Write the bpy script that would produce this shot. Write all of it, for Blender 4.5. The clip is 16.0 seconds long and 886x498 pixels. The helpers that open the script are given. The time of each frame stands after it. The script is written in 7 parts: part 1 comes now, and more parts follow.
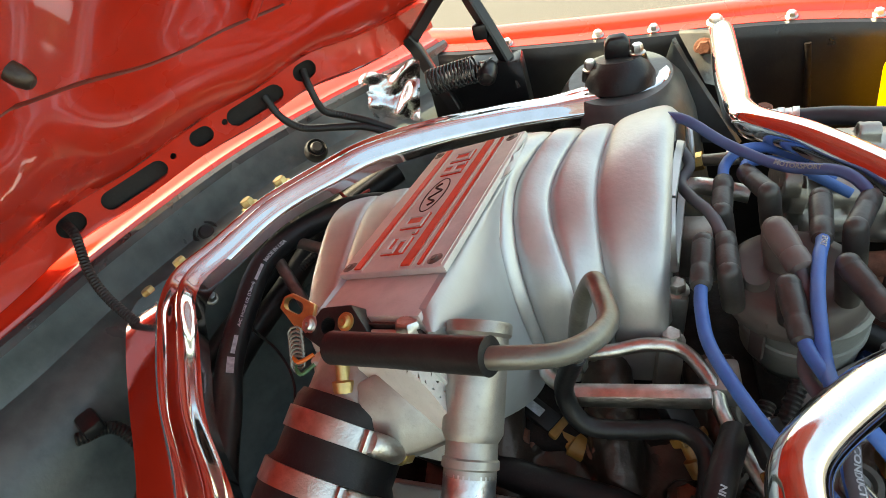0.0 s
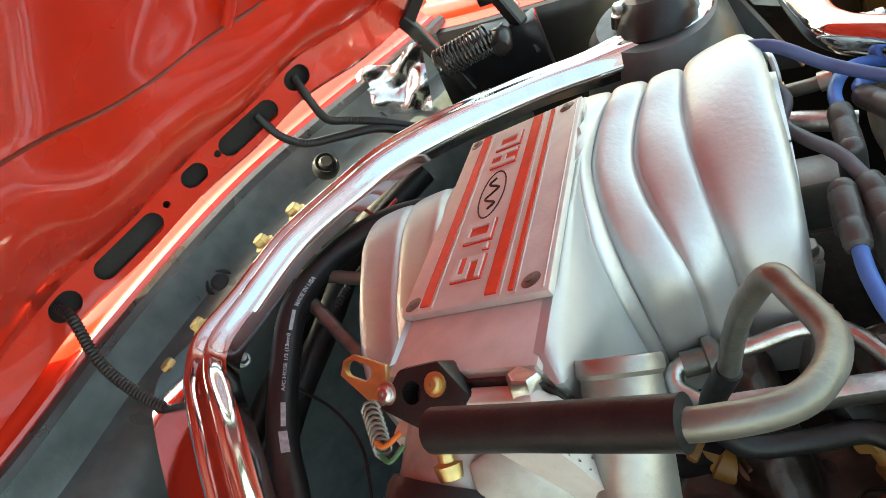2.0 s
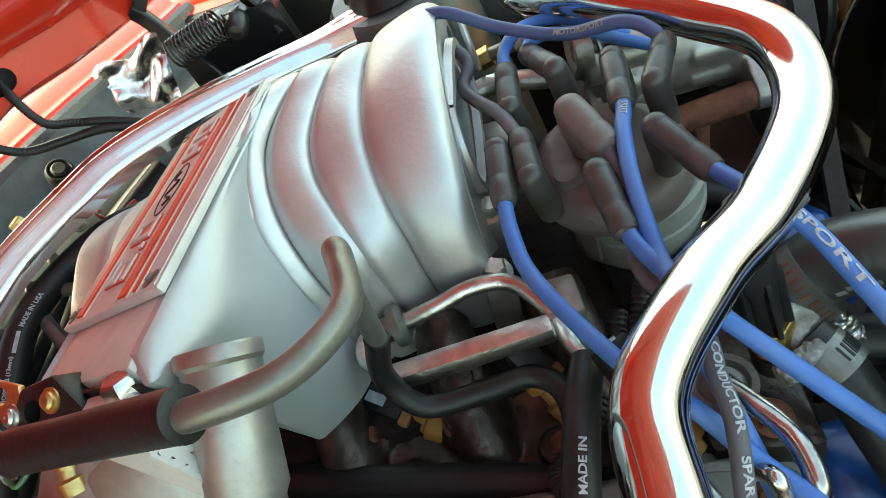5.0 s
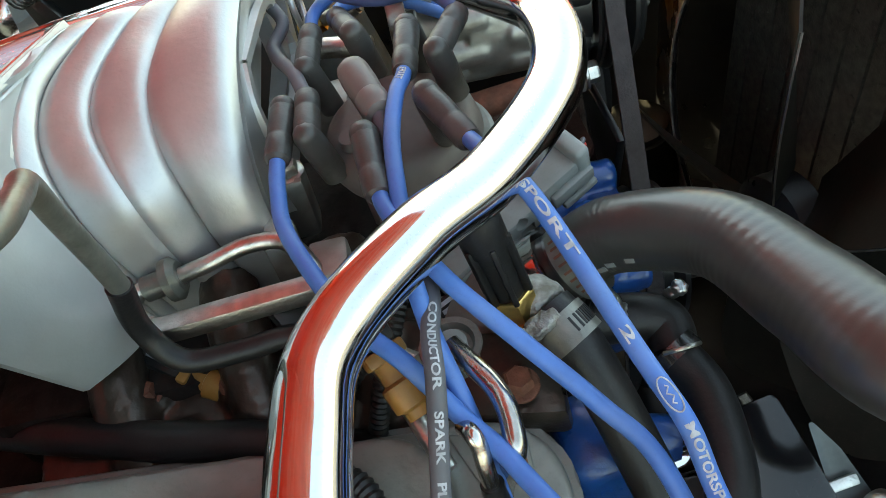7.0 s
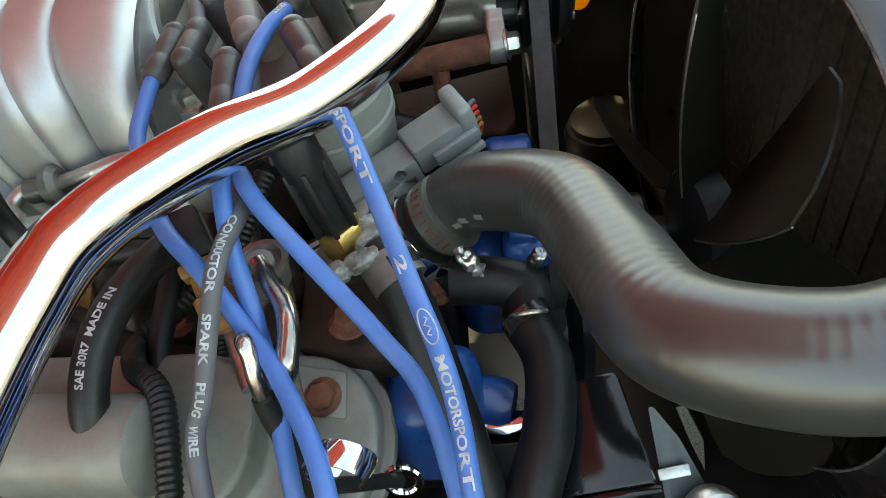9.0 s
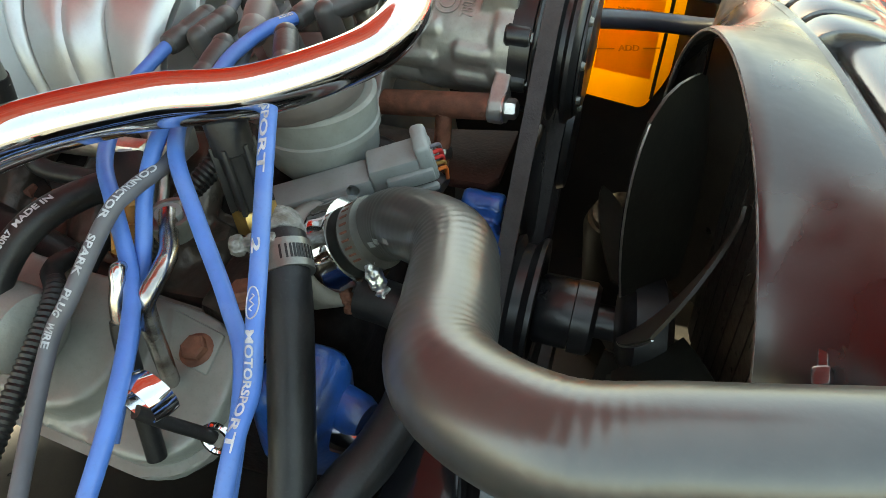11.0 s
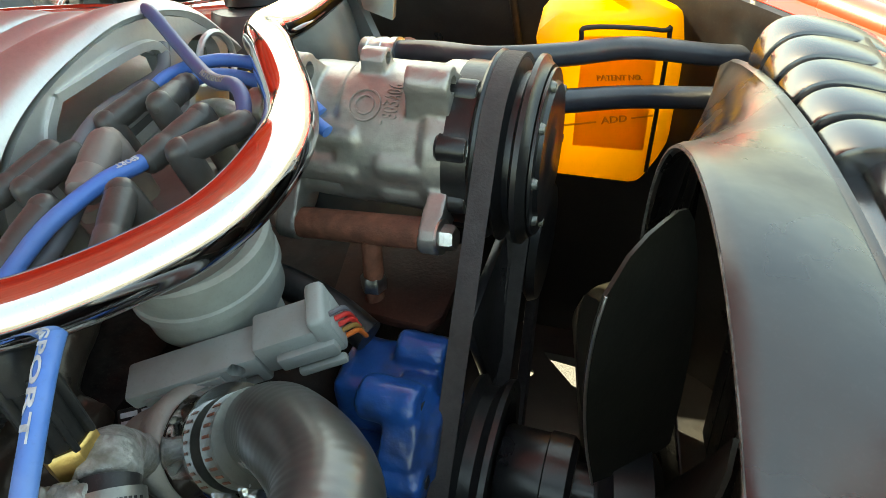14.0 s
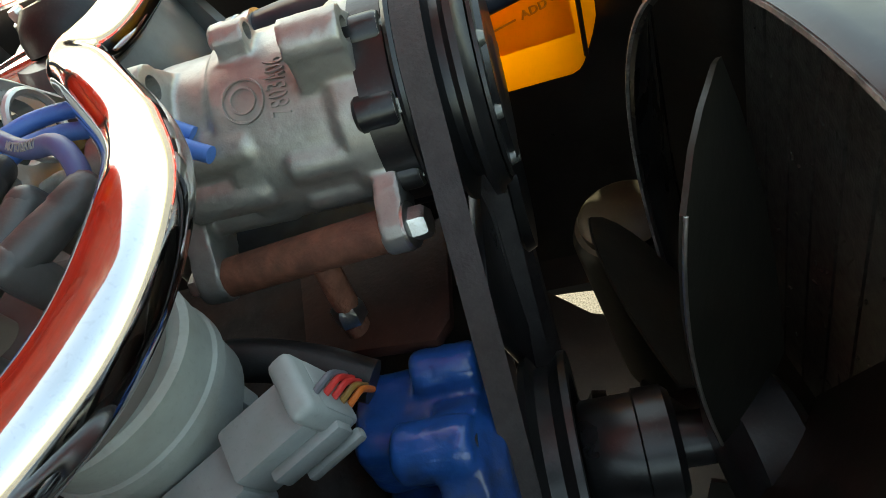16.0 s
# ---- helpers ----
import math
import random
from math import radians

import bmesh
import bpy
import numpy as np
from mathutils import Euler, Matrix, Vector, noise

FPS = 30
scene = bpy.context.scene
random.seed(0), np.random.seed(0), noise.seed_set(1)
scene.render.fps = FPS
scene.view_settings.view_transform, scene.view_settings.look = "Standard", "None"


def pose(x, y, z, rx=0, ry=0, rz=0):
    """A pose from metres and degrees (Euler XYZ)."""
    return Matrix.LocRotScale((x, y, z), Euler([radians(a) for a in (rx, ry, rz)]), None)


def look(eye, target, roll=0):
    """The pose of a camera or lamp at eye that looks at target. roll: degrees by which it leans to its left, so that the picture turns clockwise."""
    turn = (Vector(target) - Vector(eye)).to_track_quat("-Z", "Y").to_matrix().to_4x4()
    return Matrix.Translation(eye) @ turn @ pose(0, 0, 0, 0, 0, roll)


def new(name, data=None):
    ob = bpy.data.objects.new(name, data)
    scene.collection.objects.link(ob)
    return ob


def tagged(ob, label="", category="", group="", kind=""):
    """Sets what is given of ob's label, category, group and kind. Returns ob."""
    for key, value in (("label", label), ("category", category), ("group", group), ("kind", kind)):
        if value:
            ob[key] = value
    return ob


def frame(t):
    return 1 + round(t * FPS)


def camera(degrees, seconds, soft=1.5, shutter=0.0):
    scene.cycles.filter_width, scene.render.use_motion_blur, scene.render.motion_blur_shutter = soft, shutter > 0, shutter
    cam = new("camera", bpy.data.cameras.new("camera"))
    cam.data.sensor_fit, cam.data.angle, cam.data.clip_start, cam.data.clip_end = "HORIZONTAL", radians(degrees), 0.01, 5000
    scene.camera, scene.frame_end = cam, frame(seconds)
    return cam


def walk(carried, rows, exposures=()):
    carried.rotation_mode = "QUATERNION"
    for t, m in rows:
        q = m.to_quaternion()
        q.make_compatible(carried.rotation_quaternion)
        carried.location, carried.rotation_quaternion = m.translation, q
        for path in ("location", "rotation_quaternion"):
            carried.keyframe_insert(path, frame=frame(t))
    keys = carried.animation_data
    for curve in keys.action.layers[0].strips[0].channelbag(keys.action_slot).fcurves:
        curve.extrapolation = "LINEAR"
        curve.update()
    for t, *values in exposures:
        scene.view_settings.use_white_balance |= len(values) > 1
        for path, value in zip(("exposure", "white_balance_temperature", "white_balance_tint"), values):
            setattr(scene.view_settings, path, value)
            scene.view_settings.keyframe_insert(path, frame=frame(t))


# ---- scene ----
cam = camera(64.1, 16.0, soft=0.6)
PATH = [
    (0, (0.1312, -0.3220, 1.2926), (-0.0351, 0.1231, 0.9262), -17.37),
    (0.5, (0.1008, -0.2982, 1.2902), (-0.0840, 0.1425, 0.9273), -21.70),
    (1, (0.0814, -0.2807, 1.2835), (-0.1067, 0.1578, 0.9198), -25.48),
    (1.5, (0.0687, -0.2569, 1.2706), (-0.1117, 0.1804, 0.9015), -28.37),
    (2, (0.0614, -0.2335, 1.2543), (-0.1092, 0.2039, 0.8807), -28.69),
    (2.5, (0.0720, -0.2137, 1.2378), (-0.0874, 0.2233, 0.8587), -29.25),
    (3, (0.0976, -0.2077, 1.2212), (-0.0511, 0.2296, 0.8383), -29.74),
    (3.5, (0.1170, -0.2108, 1.2129), (-0.0150, 0.2255, 0.8227), -30.03),
    (4, (0.1367, -0.2142, 1.2112), (0.0204, 0.2177, 0.8113), -30.40),
    (4.5, (0.1616, -0.2251, 1.2064), (0.0578, 0.2016, 0.7976), -30.72),
    (4.7, (0.1743, -0.2303, 1.2069), (0.0738, 0.1928, 0.7936), -30.80),
    (6.8, (0.2564, -0.2607, 1.1730), (0.2136, 0.1434, 0.7316), -22.61),
    (7, (0.2769, -0.2645, 1.1664), (0.2277, 0.1380, 0.7242), -22.56),
    (7.5, (0.3175, -0.2804, 1.1475), (0.2538, 0.1232, 0.7082), -22.78),
    (8, (0.3359, -0.2925, 1.1371), (0.2690, 0.1103, 0.6975), -21.68),
    (8.5, (0.3631, -0.3042, 1.1230), (0.2875, 0.1044, 0.6902), -19.89),
    (8.7, (0.3720, -0.3052, 1.1192), (0.2899, 0.1039, 0.6881), -19.87),
    (10.8, (0.5058, -0.3331, 1.1109), (0.3343, 0.0921, 0.7239), -9.52),
    (11, (0.5145, -0.3244, 1.1077), (0.3394, 0.1035, 0.7253), -7.64),
    (11.5, (0.5341, -0.2979, 1.1071), (0.3478, 0.1347, 0.7355), -3.22),
    (12, (0.5474, -0.2734, 1.1037), (0.3493, 0.1576, 0.7363), -1.81),
    (12.5, (0.5643, -0.2475, 1.1074), (0.3642, 0.1811, 0.7383), -3.01),
    (13, (0.5689, -0.2171, 1.1108), (0.3684, 0.2082, 0.7381), -3.93),
    (13.5, (0.5575, -0.1776, 1.1030), (0.3546, 0.2481, 0.7321), -7.17),
    (14, (0.5375, -0.1499, 1.1035), (0.3358, 0.2727, 0.7284), -11.92),
    (14.5, (0.5221, -0.1282, 1.1020), (0.3258, 0.2922, 0.7215), -17.06),
    (15, (0.5087, -0.1075, 1.0899), (0.3219, 0.3111, 0.7027), -22.07),
    (15.5, (0.4916, -0.0847, 1.0768), (0.3176, 0.3296, 0.6793), -27.66),
    (16, (0.4859, -0.0634, 1.0430), (0.3221, 0.3442, 0.6343), -32.92),
]
walk(cam, [(t, look(eye, target, roll)) for t, eye, target, roll in PATH], exposures=[(0.0, 2.37, 9900, -1), (1.5, 2.74, 9700, -3), (3.0, 2.75, 9200, -11), (4.5, 2.66, 9200, -13), (8.0, 2.74, 9800, -3), (11.0, 2.86, 10500, -4), (12.5, 2.72, 10000, -6), (14.0, 2.83, 10100, -8), (15.0, 2.78, 10200, -8), (16.0, 2.46, 9600, -5)])

# ---- light: a clear day, the sun behind the raised hood ----
SUN_ELEVATION, SUN_AZIMUTH = radians(52), radians(160)
world = bpy.data.worlds.new("sky")
scene.world = world
world.use_nodes = True
sky = world.node_tree.nodes.new("ShaderNodeTexSky")
sky.sky_type, sky.sun_disc, sky.sun_elevation, sky.sun_rotation = "NISHITA", False, SUN_ELEVATION, radians(90) - SUN_AZIMUTH
sky.air_density, sky.dust_density, sky.ozone_density = 1.0, 2.5, 0.6
back = world.node_tree.nodes["Background"]
world.node_tree.links.new(sky.outputs["Color"], back.inputs["Color"])
back.inputs["Strength"].default_value = 0.15
lamp = bpy.data.lights.new("sun", "SUN")
lamp.energy, lamp.angle, lamp.color = 4.0, radians(0.6), (1.0, 0.95, 0.87)
sun = new("sun", lamp)
sun.matrix_world = look((0, 0, 0), (-math.cos(SUN_AZIMUTH) * math.cos(SUN_ELEVATION), -math.sin(SUN_AZIMUTH) * math.cos(SUN_ELEVATION), -math.sin(SUN_ELEVATION)))
sun.location = (0, 0, 6)

# ---- materials ----
def mat(name, col, rough=0.5, metal=0.0, var=0.15, scale=40.0, bump=0.0, bscale=200.0, coat=0.0, dirt=None, dirt_amt=0.5, dirt_scale=12.0, spec=0.5, rvar=0.1, grime=0.16):
    """A surface with two scales of tone, patchy dirt of its own shape, uneven gloss and fine relief."""
    m = bpy.data.materials.new(name)
    m.use_nodes = True
    n, l = m.node_tree.nodes, m.node_tree.links
    b = n["Principled BSDF"]
    co = n.new("ShaderNodeTexCoord")
    fine, big, bp = n.new("ShaderNodeTexNoise"), n.new("ShaderNodeTexNoise"), n.new("ShaderNodeTexNoise")
    for t, sc, de in ((fine, scale, 6.0), (big, dirt_scale, 5.0), (bp, bscale, 3.0)):
        t.inputs["Scale"].default_value, t.inputs["Detail"].default_value = sc, de
        l.new(co.outputs["Object"], t.inputs["Vector"])
    ramp = n.new("ShaderNodeMapRange")
    ramp.inputs["From Min"].default_value, ramp.inputs["From Max"].default_value = 0.3, 0.7
    ramp.inputs["To Min"].default_value, ramp.inputs["To Max"].default_value = 1 - var, 1 + var
    l.new(fine.outputs["Fac"], ramp.inputs["Value"])
    mul = n.new("ShaderNodeMix")
    mul.data_type, mul.blend_type = "RGBA", "MULTIPLY"
    mul.inputs["Factor"].default_value = 1.0
    mul.inputs["A"].default_value = (*col, 1)
    l.new(ramp.outputs["Result"], mul.inputs["B"])
    out = mul.outputs["Result"]
    if dirt:
        mask = n.new("ShaderNodeMapRange")
        mask.inputs["From Min"].default_value, mask.inputs["From Max"].default_value = 0.48, 0.68
        mask.inputs["To Max"].default_value = dirt_amt
        l.new(big.outputs["Fac"], mask.inputs["Value"])
        mx = n.new("ShaderNodeMix")
        mx.data_type = "RGBA"
        l.new(mask.outputs["Result"], mx.inputs["Factor"])
        l.new(out, mx.inputs["A"])
        mx.inputs["B"].default_value = (*dirt, 1)
        out = mx.outputs["Result"]
    # small specks of dust and grime, about a millimetre wide
    speck, spot = n.new("ShaderNodeTexNoise"), n.new("ShaderNodeMapRange")
    speck.inputs["Scale"].default_value, speck.inputs["Detail"].default_value, speck.inputs["Roughness"].default_value = 420.0, 3.0, 0.65
    l.new(co.outputs["Object"], speck.inputs["Vector"])
    spot.inputs["From Min"].default_value, spot.inputs["From Max"].default_value = 0.57, 0.66
    spot.inputs["To Max"].default_value = grime
    l.new(speck.outputs["Fac"], spot.inputs["Value"])
    sp = n.new("ShaderNodeMix")
    sp.data_type = "RGBA"
    l.new(spot.outputs["Result"], sp.inputs["Factor"])
    l.new(out, sp.inputs["A"])
    lum = sum(col) / 3
    sp.inputs["B"].default_value = (*((c * 0.45 + 0.02 for c in col) if lum > 0.12 else (c * 0.8 + 0.045 for c in col)), 1)
    out = sp.outputs["Result"]
    l.new(out, b.inputs["Base Color"])
    rr = n.new("ShaderNodeMapRange")
    rr.inputs["From Min"].default_value, rr.inputs["From Max"].default_value = 0.3, 0.7
    rr.inputs["To Min"].default_value, rr.inputs["To Max"].default_value = max(0.0, rough - rvar * rough), min(1.0, rough + 2 * rvar * rough)
    l.new(big.outputs["Fac"], rr.inputs["Value"])
    l.new(rr.outputs["Result"], b.inputs["Roughness"])
    b.inputs["Metallic"].default_value = metal
    b.inputs["Coat Weight"].default_value = coat
    b.inputs["Coat Roughness"].default_value = 0.04
    b.inputs["Specular IOR Level"].default_value = spec
    if bump:
        bn = n.new("ShaderNodeBump")
        bn.inputs["Strength"].default_value, bn.inputs["Distance"].default_value = bump, 0.0015
        l.new(bp.outputs["Fac"], bn.inputs["Height"])
        l.new(bn.outputs["Normal"], b.inputs["Normal"])
    return m


CHROME = mat("chrome", (0.72, 0.73, 0.745), 0.075, 1.0, 0.03, 30, 0.03, 60, dirt=(0.5, 0.46, 0.4), dirt_amt=0.16, dirt_scale=45, grime=0.14)
STEEL = mat("zinc_steel", (0.62, 0.61, 0.58), 0.32, 1.0, 0.2, 90, 0.25, 500, dirt=(0.3, 0.26, 0.2), dirt_amt=0.35, dirt_scale=60)
SILVER = mat("silver_paint", (0.53, 0.54, 0.54), 0.41, 0.74, 0.05, 60, 0.16, 230, dirt=(0.48, 0.45, 0.42), dirt_amt=0.3, dirt_scale=9, grime=0.08)
SILVER_SMOOTH = mat("smooth_silver_paint", (0.47, 0.5, 0.515), 0.4, 0.45, 0.03, 60, 0.05, 500, dirt=(0.52, 0.52, 0.5), dirt_amt=0.2, dirt_scale=8, grime=0.05)
CAST = mat("cast_aluminium", (0.38, 0.37, 0.345), 0.42, 0.75, 0.12, 90, 0.1, 900, dirt=(0.22, 0.18, 0.14), dirt_amt=0.45, dirt_scale=25)
OLDCAST = mat("grimy_cast_iron", (0.016, 0.013, 0.012), 0.6, 0.1, 0.5, 70, 0.5, 160, dirt=(0.035, 0.016, 0.01), dirt_amt=0.6, dirt_scale=22, spec=0.1)
RED = mat("red_car_paint", (0.66, 0.03, 0.015), 0.26, 0.0, 0.06, 30, 0.16, 9, coat=0.9, dirt=(0.42, 0.02, 0.012), dirt_amt=0.35, dirt_scale=7, grime=0.12)
REDSTRIPE = mat("red_enamel", (0.72, 0.055, 0.02), 0.4, 0.0, 0.12, 90, 0.1, 300)
BLACKPAINT = mat("satin_black_paint", (0.01, 0.01, 0.011), 0.3, 0.0, 0.3, 60, 0.15, 160, dirt=(0.024, 0.022, 0.02), dirt_amt=0.5, dirt_scale=18)
DARKGREY = mat("dusty_dark_grey_paint", (0.075, 0.092, 0.093), 0.3, 0.0, 0.25, 50, 0.3, 110, dirt=(0.14, 0.152, 0.15), dirt_amt=0.5, dirt_scale=14)
RUBBER = mat("black_rubber", (0.011, 0.011, 0.012), 0.42, 0.0, 0.25, 80, 0.15, 300, dirt=(0.03, 0.028, 0.026), dirt_amt=0.45, dirt_scale=25, spec=0.4)
HOSE = mat("radiator_hose_rubber", (0.036, 0.036, 0.034), 0.3, 0.0, 0.15, 60, 0.1, 160, dirt=(0.05, 0.047, 0.042), dirt_amt=0.5, dirt_scale=14, spec=1.0, grime=0.08)
HOSE.node_tree.nodes["Principled BSDF"].inputs["IOR"].default_value = 1.52
BELT = mat("belt_rubber", (0.042, 0.036, 0.036), 0.75, 0.0, 0.2, 120, 0.3, 500)
BOOT = mat("dusty_grey_rubber", (0.058, 0.055, 0.051), 0.4, 0.0, 0.2, 70, 0.2, 200, dirt=(0.13, 0.115, 0.105), dirt_amt=0.4, dirt_scale=30)
CAPMAT = mat("brown_grey_bakelite", (0.11, 0.092, 0.086), 0.45, 0.0, 0.15, 60, 0.1, 200, dirt=(0.17, 0.14, 0.13), dirt_amt=0.4, dirt_scale=20)
BLUEWIRE = mat("blue_silicone", (0.05, 0.165, 0.5), 0.42, 0.0, 0.1, 60, 0.05, 200, dirt=(0.1, 0.19, 0.4), dirt_amt=0.5, dirt_scale=30)
PURPLE = mat("faded_blue_silicone", (0.06, 0.085, 0.2), 0.45, 0.0, 0.1, 60, 0.05, 200)
GREYWIRE = mat("grey_silicone", (0.1, 0.1, 0.115), 0.5, 0.0, 0.12, 60, 0.05, 200)
PRINT = mat("white_print", (0.4, 0.42, 0.45), 0.6, 0.0, 0.3, 200)
RUST = mat("rusted_steel", (0.2, 0.075, 0.045), 0.72, 0.1, 0.35, 90, 0.6, 350, dirt=(0.09, 0.035, 0.025), dirt_amt=0.7, dirt_scale=40)
BLUEPAINT = mat("engine_blue_paint", (0.005, 0.075, 0.3), 0.3, 0.0, 0.2, 40, 0.3, 200, coat=0.3, dirt=(0.03, 0.03, 0.035), dirt_amt=0.75, dirt_scale=28)
YELLOW = mat("yellow_plastic", (0.85, 0.46, 0.025), 0.4, 0.0, 0.08, 60, 0.1, 160, dirt=(0.66, 0.36, 0.03), dirt_amt=0.5, dirt_scale=14)
# thin plastic: part of the light passes through
yn, yl = YELLOW.node_tree.nodes, YELLOW.node_tree.links
ytr, ymix = yn.new("ShaderNodeBsdfTranslucent"), yn.new("ShaderNodeMixShader")
ytr.inputs["Color"].default_value = (0.95, 0.6, 0.045, 1)
ymix.inputs["Fac"].default_value = 0.5
yl.new(yn["Principled BSDF"].outputs["BSDF"], ymix.inputs[1])
yl.new(ytr.outputs["BSDF"], ymix.inputs[2])
yl.new(ymix.outputs["Shader"], yn["Material Output"].inputs["Surface"])
YELLOWTRIM = mat("yellow_connector", (0.3, 0.15, 0.035), 0.45, 0.0, 0.2, 60, 0.1, 200, dirt=(0.12, 0.06, 0.02), dirt_amt=0.7, dirt_scale=40)
BRASS = mat("brass", (0.62, 0.42, 0.16), 0.35, 1.0, 0.2, 80, 0.2, 300, dirt=(0.3, 0.22, 0.1), dirt_amt=0.5, dirt_scale=50)
GOLDZINC = mat("yellow_zinc_plate", (0.62, 0.46, 0.2), 0.35, 0.9, 0.2, 90, 0.2, 300, dirt=(0.35, 0.24, 0.12), dirt_amt=0.5, dirt_scale=60)
GREYPLASTIC = mat("grey_plastic", (0.25, 0.265, 0.255), 0.5, 0.0, 0.1, 60, 0.12, 200, dirt=(0.14, 0.13, 0.11), dirt_amt=0.5, dirt_scale=30)
PINKGREY = mat("grey_bakelite_base", (0.25, 0.26, 0.24), 0.5, 0.0, 0.1, 60, 0.2, 160, dirt=(0.16, 0.13, 0.1), dirt_amt=0.5, dirt_scale=24)
VALVEC = mat("painted_valve_cover", (0.235, 0.24, 0.22), 0.42, 0.2, 0.1, 60, 0.25, 200, dirt=(0.2, 0.13, 0.11), dirt_amt=0.5, dirt_scale=12)
SHROUDMAT = mat("glossy_black_shroud", (0.009, 0.009, 0.01), 0.24, 0.0, 0.3, 60, 0.5, 26, coat=0.0, dirt=(0.026, 0.025, 0.025), dirt_amt=0.5, dirt_scale=16, spec=1.0, rvar=0.45, grime=0.1)
SHROUDMAT.node_tree.nodes["Principled BSDF"].inputs["IOR"].default_value = 1.46
FINS = mat("radiator_fins", (0.085, 0.086, 0.078), 0.5, 0.3, 0.4, 120, 0.6, 500)
RADBLACK = mat("satin_black_tank", (0.02, 0.021, 0.024), 0.2, 0.0, 0.2, 50, 0.1, 120, dirt=(0.08, 0.08, 0.08), dirt_amt=0.4, dirt_scale=16, spec=1.0)
RADBLACK.node_tree.nodes["Principled BSDF"].inputs["IOR"].default_value = 1.6
TAUPECAST = mat("matt_taupe_casting", (0.3, 0.28, 0.25), 0.55, 0.15, 0.15, 60, 0.25, 260, dirt=(0.18, 0.16, 0.13), dirt_amt=0.5, dirt_scale=30)
CREAM = mat("aged_cream_plastic", (0.5, 0.42, 0.26), 0.5, 0.0, 0.2, 60, 0.3, 200, dirt=(0.3, 0.23, 0.12), dirt_amt=0.6, dirt_scale=40)
GALV = mat("galvanised_steel", (0.6, 0.62, 0.63), 0.3, 1.0, 0.4, 70, 0.5, 160, dirt=(0.35, 0.36, 0.37), dirt_amt=0.7, dirt_scale=90)
DULLSTEEL = mat("dull_grey_steel", (0.2, 0.2, 0.18), 0.36, 0.6, 0.25, 70, 0.2, 300, dirt=(0.16, 0.16, 0.13), dirt_amt=0.6, dirt_scale=35)
ORANGE = mat("orange_insulation", (0.6, 0.13, 0.02), 0.45)
GREEN = mat("green_insulation", (0.05, 0.14, 0.06), 0.45)
REDLEAD = mat("red_insulation", (0.55, 0.03, 0.025), 0.45)
FOIL = mat("crumpled_foil", (0.75, 0.76, 0.77), 0.22, 1.0, 0.15, 60, 0.8, 60, dirt=(0.35, 0.33, 0.3), dirt_amt=0.5, dirt_scale=40, grime=0.12)
BLADE = mat("dusty_dark_blade", (0.014, 0.013, 0.01), 0.4, 0.0, 0.3, 60, 0.1, 120, dirt=(0.02, 0.019, 0.016), dirt_amt=0.6, dirt_scale=10, spec=0.25)
WORNEDGE = mat("worn_plastic_edge", (0.16, 0.15, 0.14), 0.5, 0.0, 0.5, 200, 0.3, 300, dirt=(0.05, 0.045, 0.045), dirt_amt=0.9, dirt_scale=60)
PALEBOOT = mat("pale_brown_rubber", (0.15, 0.125, 0.115), 0.44, 0.0, 0.12, 60, 0.1, 200, dirt=(0.2, 0.16, 0.145), dirt_amt=0.4, dirt_scale=25)
CAST2 = mat("stained_cast_metal", (0.07, 0.055, 0.045), 0.3, 0.5, 0.45, 60, 0.6, 120, dirt=(0.03, 0.013, 0.008), dirt_amt=0.9, dirt_scale=30)
SLATEHOSE = mat("slate_hose_rubber", (0.02, 0.024, 0.034), 0.36, 0.0, 0.2, 60, 0.05, 200, dirt=(0.04, 0.045, 0.055), dirt_amt=0.4, dirt_scale=20)
STRIP = mat("dusty_weatherstrip", (0.03, 0.032, 0.034), 0.24, 0.0, 0.2, 60, 0.1, 200, dirt=(0.04, 0.04, 0.042), dirt_amt=0.5, dirt_scale=14, spec=1.0)
DARKRUST = mat("dark_rusted_plate", (0.03, 0.011, 0.008), 0.6, 0.1, 0.35, 70, 0.3, 300, dirt=(0.07, 0.022, 0.012), dirt_amt=0.5, dirt_scale=18, spec=0.2)
SEAM = mat("dark_red_seam_sealer", (0.2, 0.02, 0.012), 0.5, 0.0, 0.2, 60)
# near-black that stands for the shade inside the hood slots
SLOTSHADE = mat("near_black_slot_shade", (0.012, 0.009, 0.008), 0.7, 0.0, 0.3, 60, 0.2, 120)
SILVERFLAT = mat("aged_silver_paint", (0.66, 0.665, 0.63), 0.5, 0.1, 0.08, 60, 0.12, 420, dirt=(0.5, 0.49, 0.45), dirt_amt=0.4, dirt_scale=12, grime=0.12)
ASPHALT = mat("weathered_asphalt", (0.055, 0.054, 0.052), 0.85, 0.0, 0.8, 330, 0.8, 330, dirt=(0.095, 0.093, 0.089), dirt_amt=0.85, dirt_scale=240)
YELLOWMARK = mat("worn_yellow_print", (0.62, 0.32, 0.03), 0.5, 0.0, 0.2, 60)
SPRINGSTEEL = mat("worn_spring_steel", (0.1, 0.1, 0.1), 0.25, 0.8, 0.3, 90, 0.1, 300, dirt=(0.02, 0.02, 0.02), dirt_amt=0.8, dirt_scale=60)
GLOSSBLACK = mat("glossy_black_enamel", (0.006, 0.006, 0.007), 0.12, 0.0, 0.3, 60, 0.1, 60, dirt=(0.014, 0.014, 0.015), dirt_amt=0.4, dirt_scale=30)
PIPESTEEL = mat("brown_stained_bright_steel", (0.5, 0.47, 0.44), 0.22, 1.0, 0.2, 70, 0.15, 200, dirt=(0.14, 0.1, 0.08), dirt_amt=0.8, dirt_scale=50)
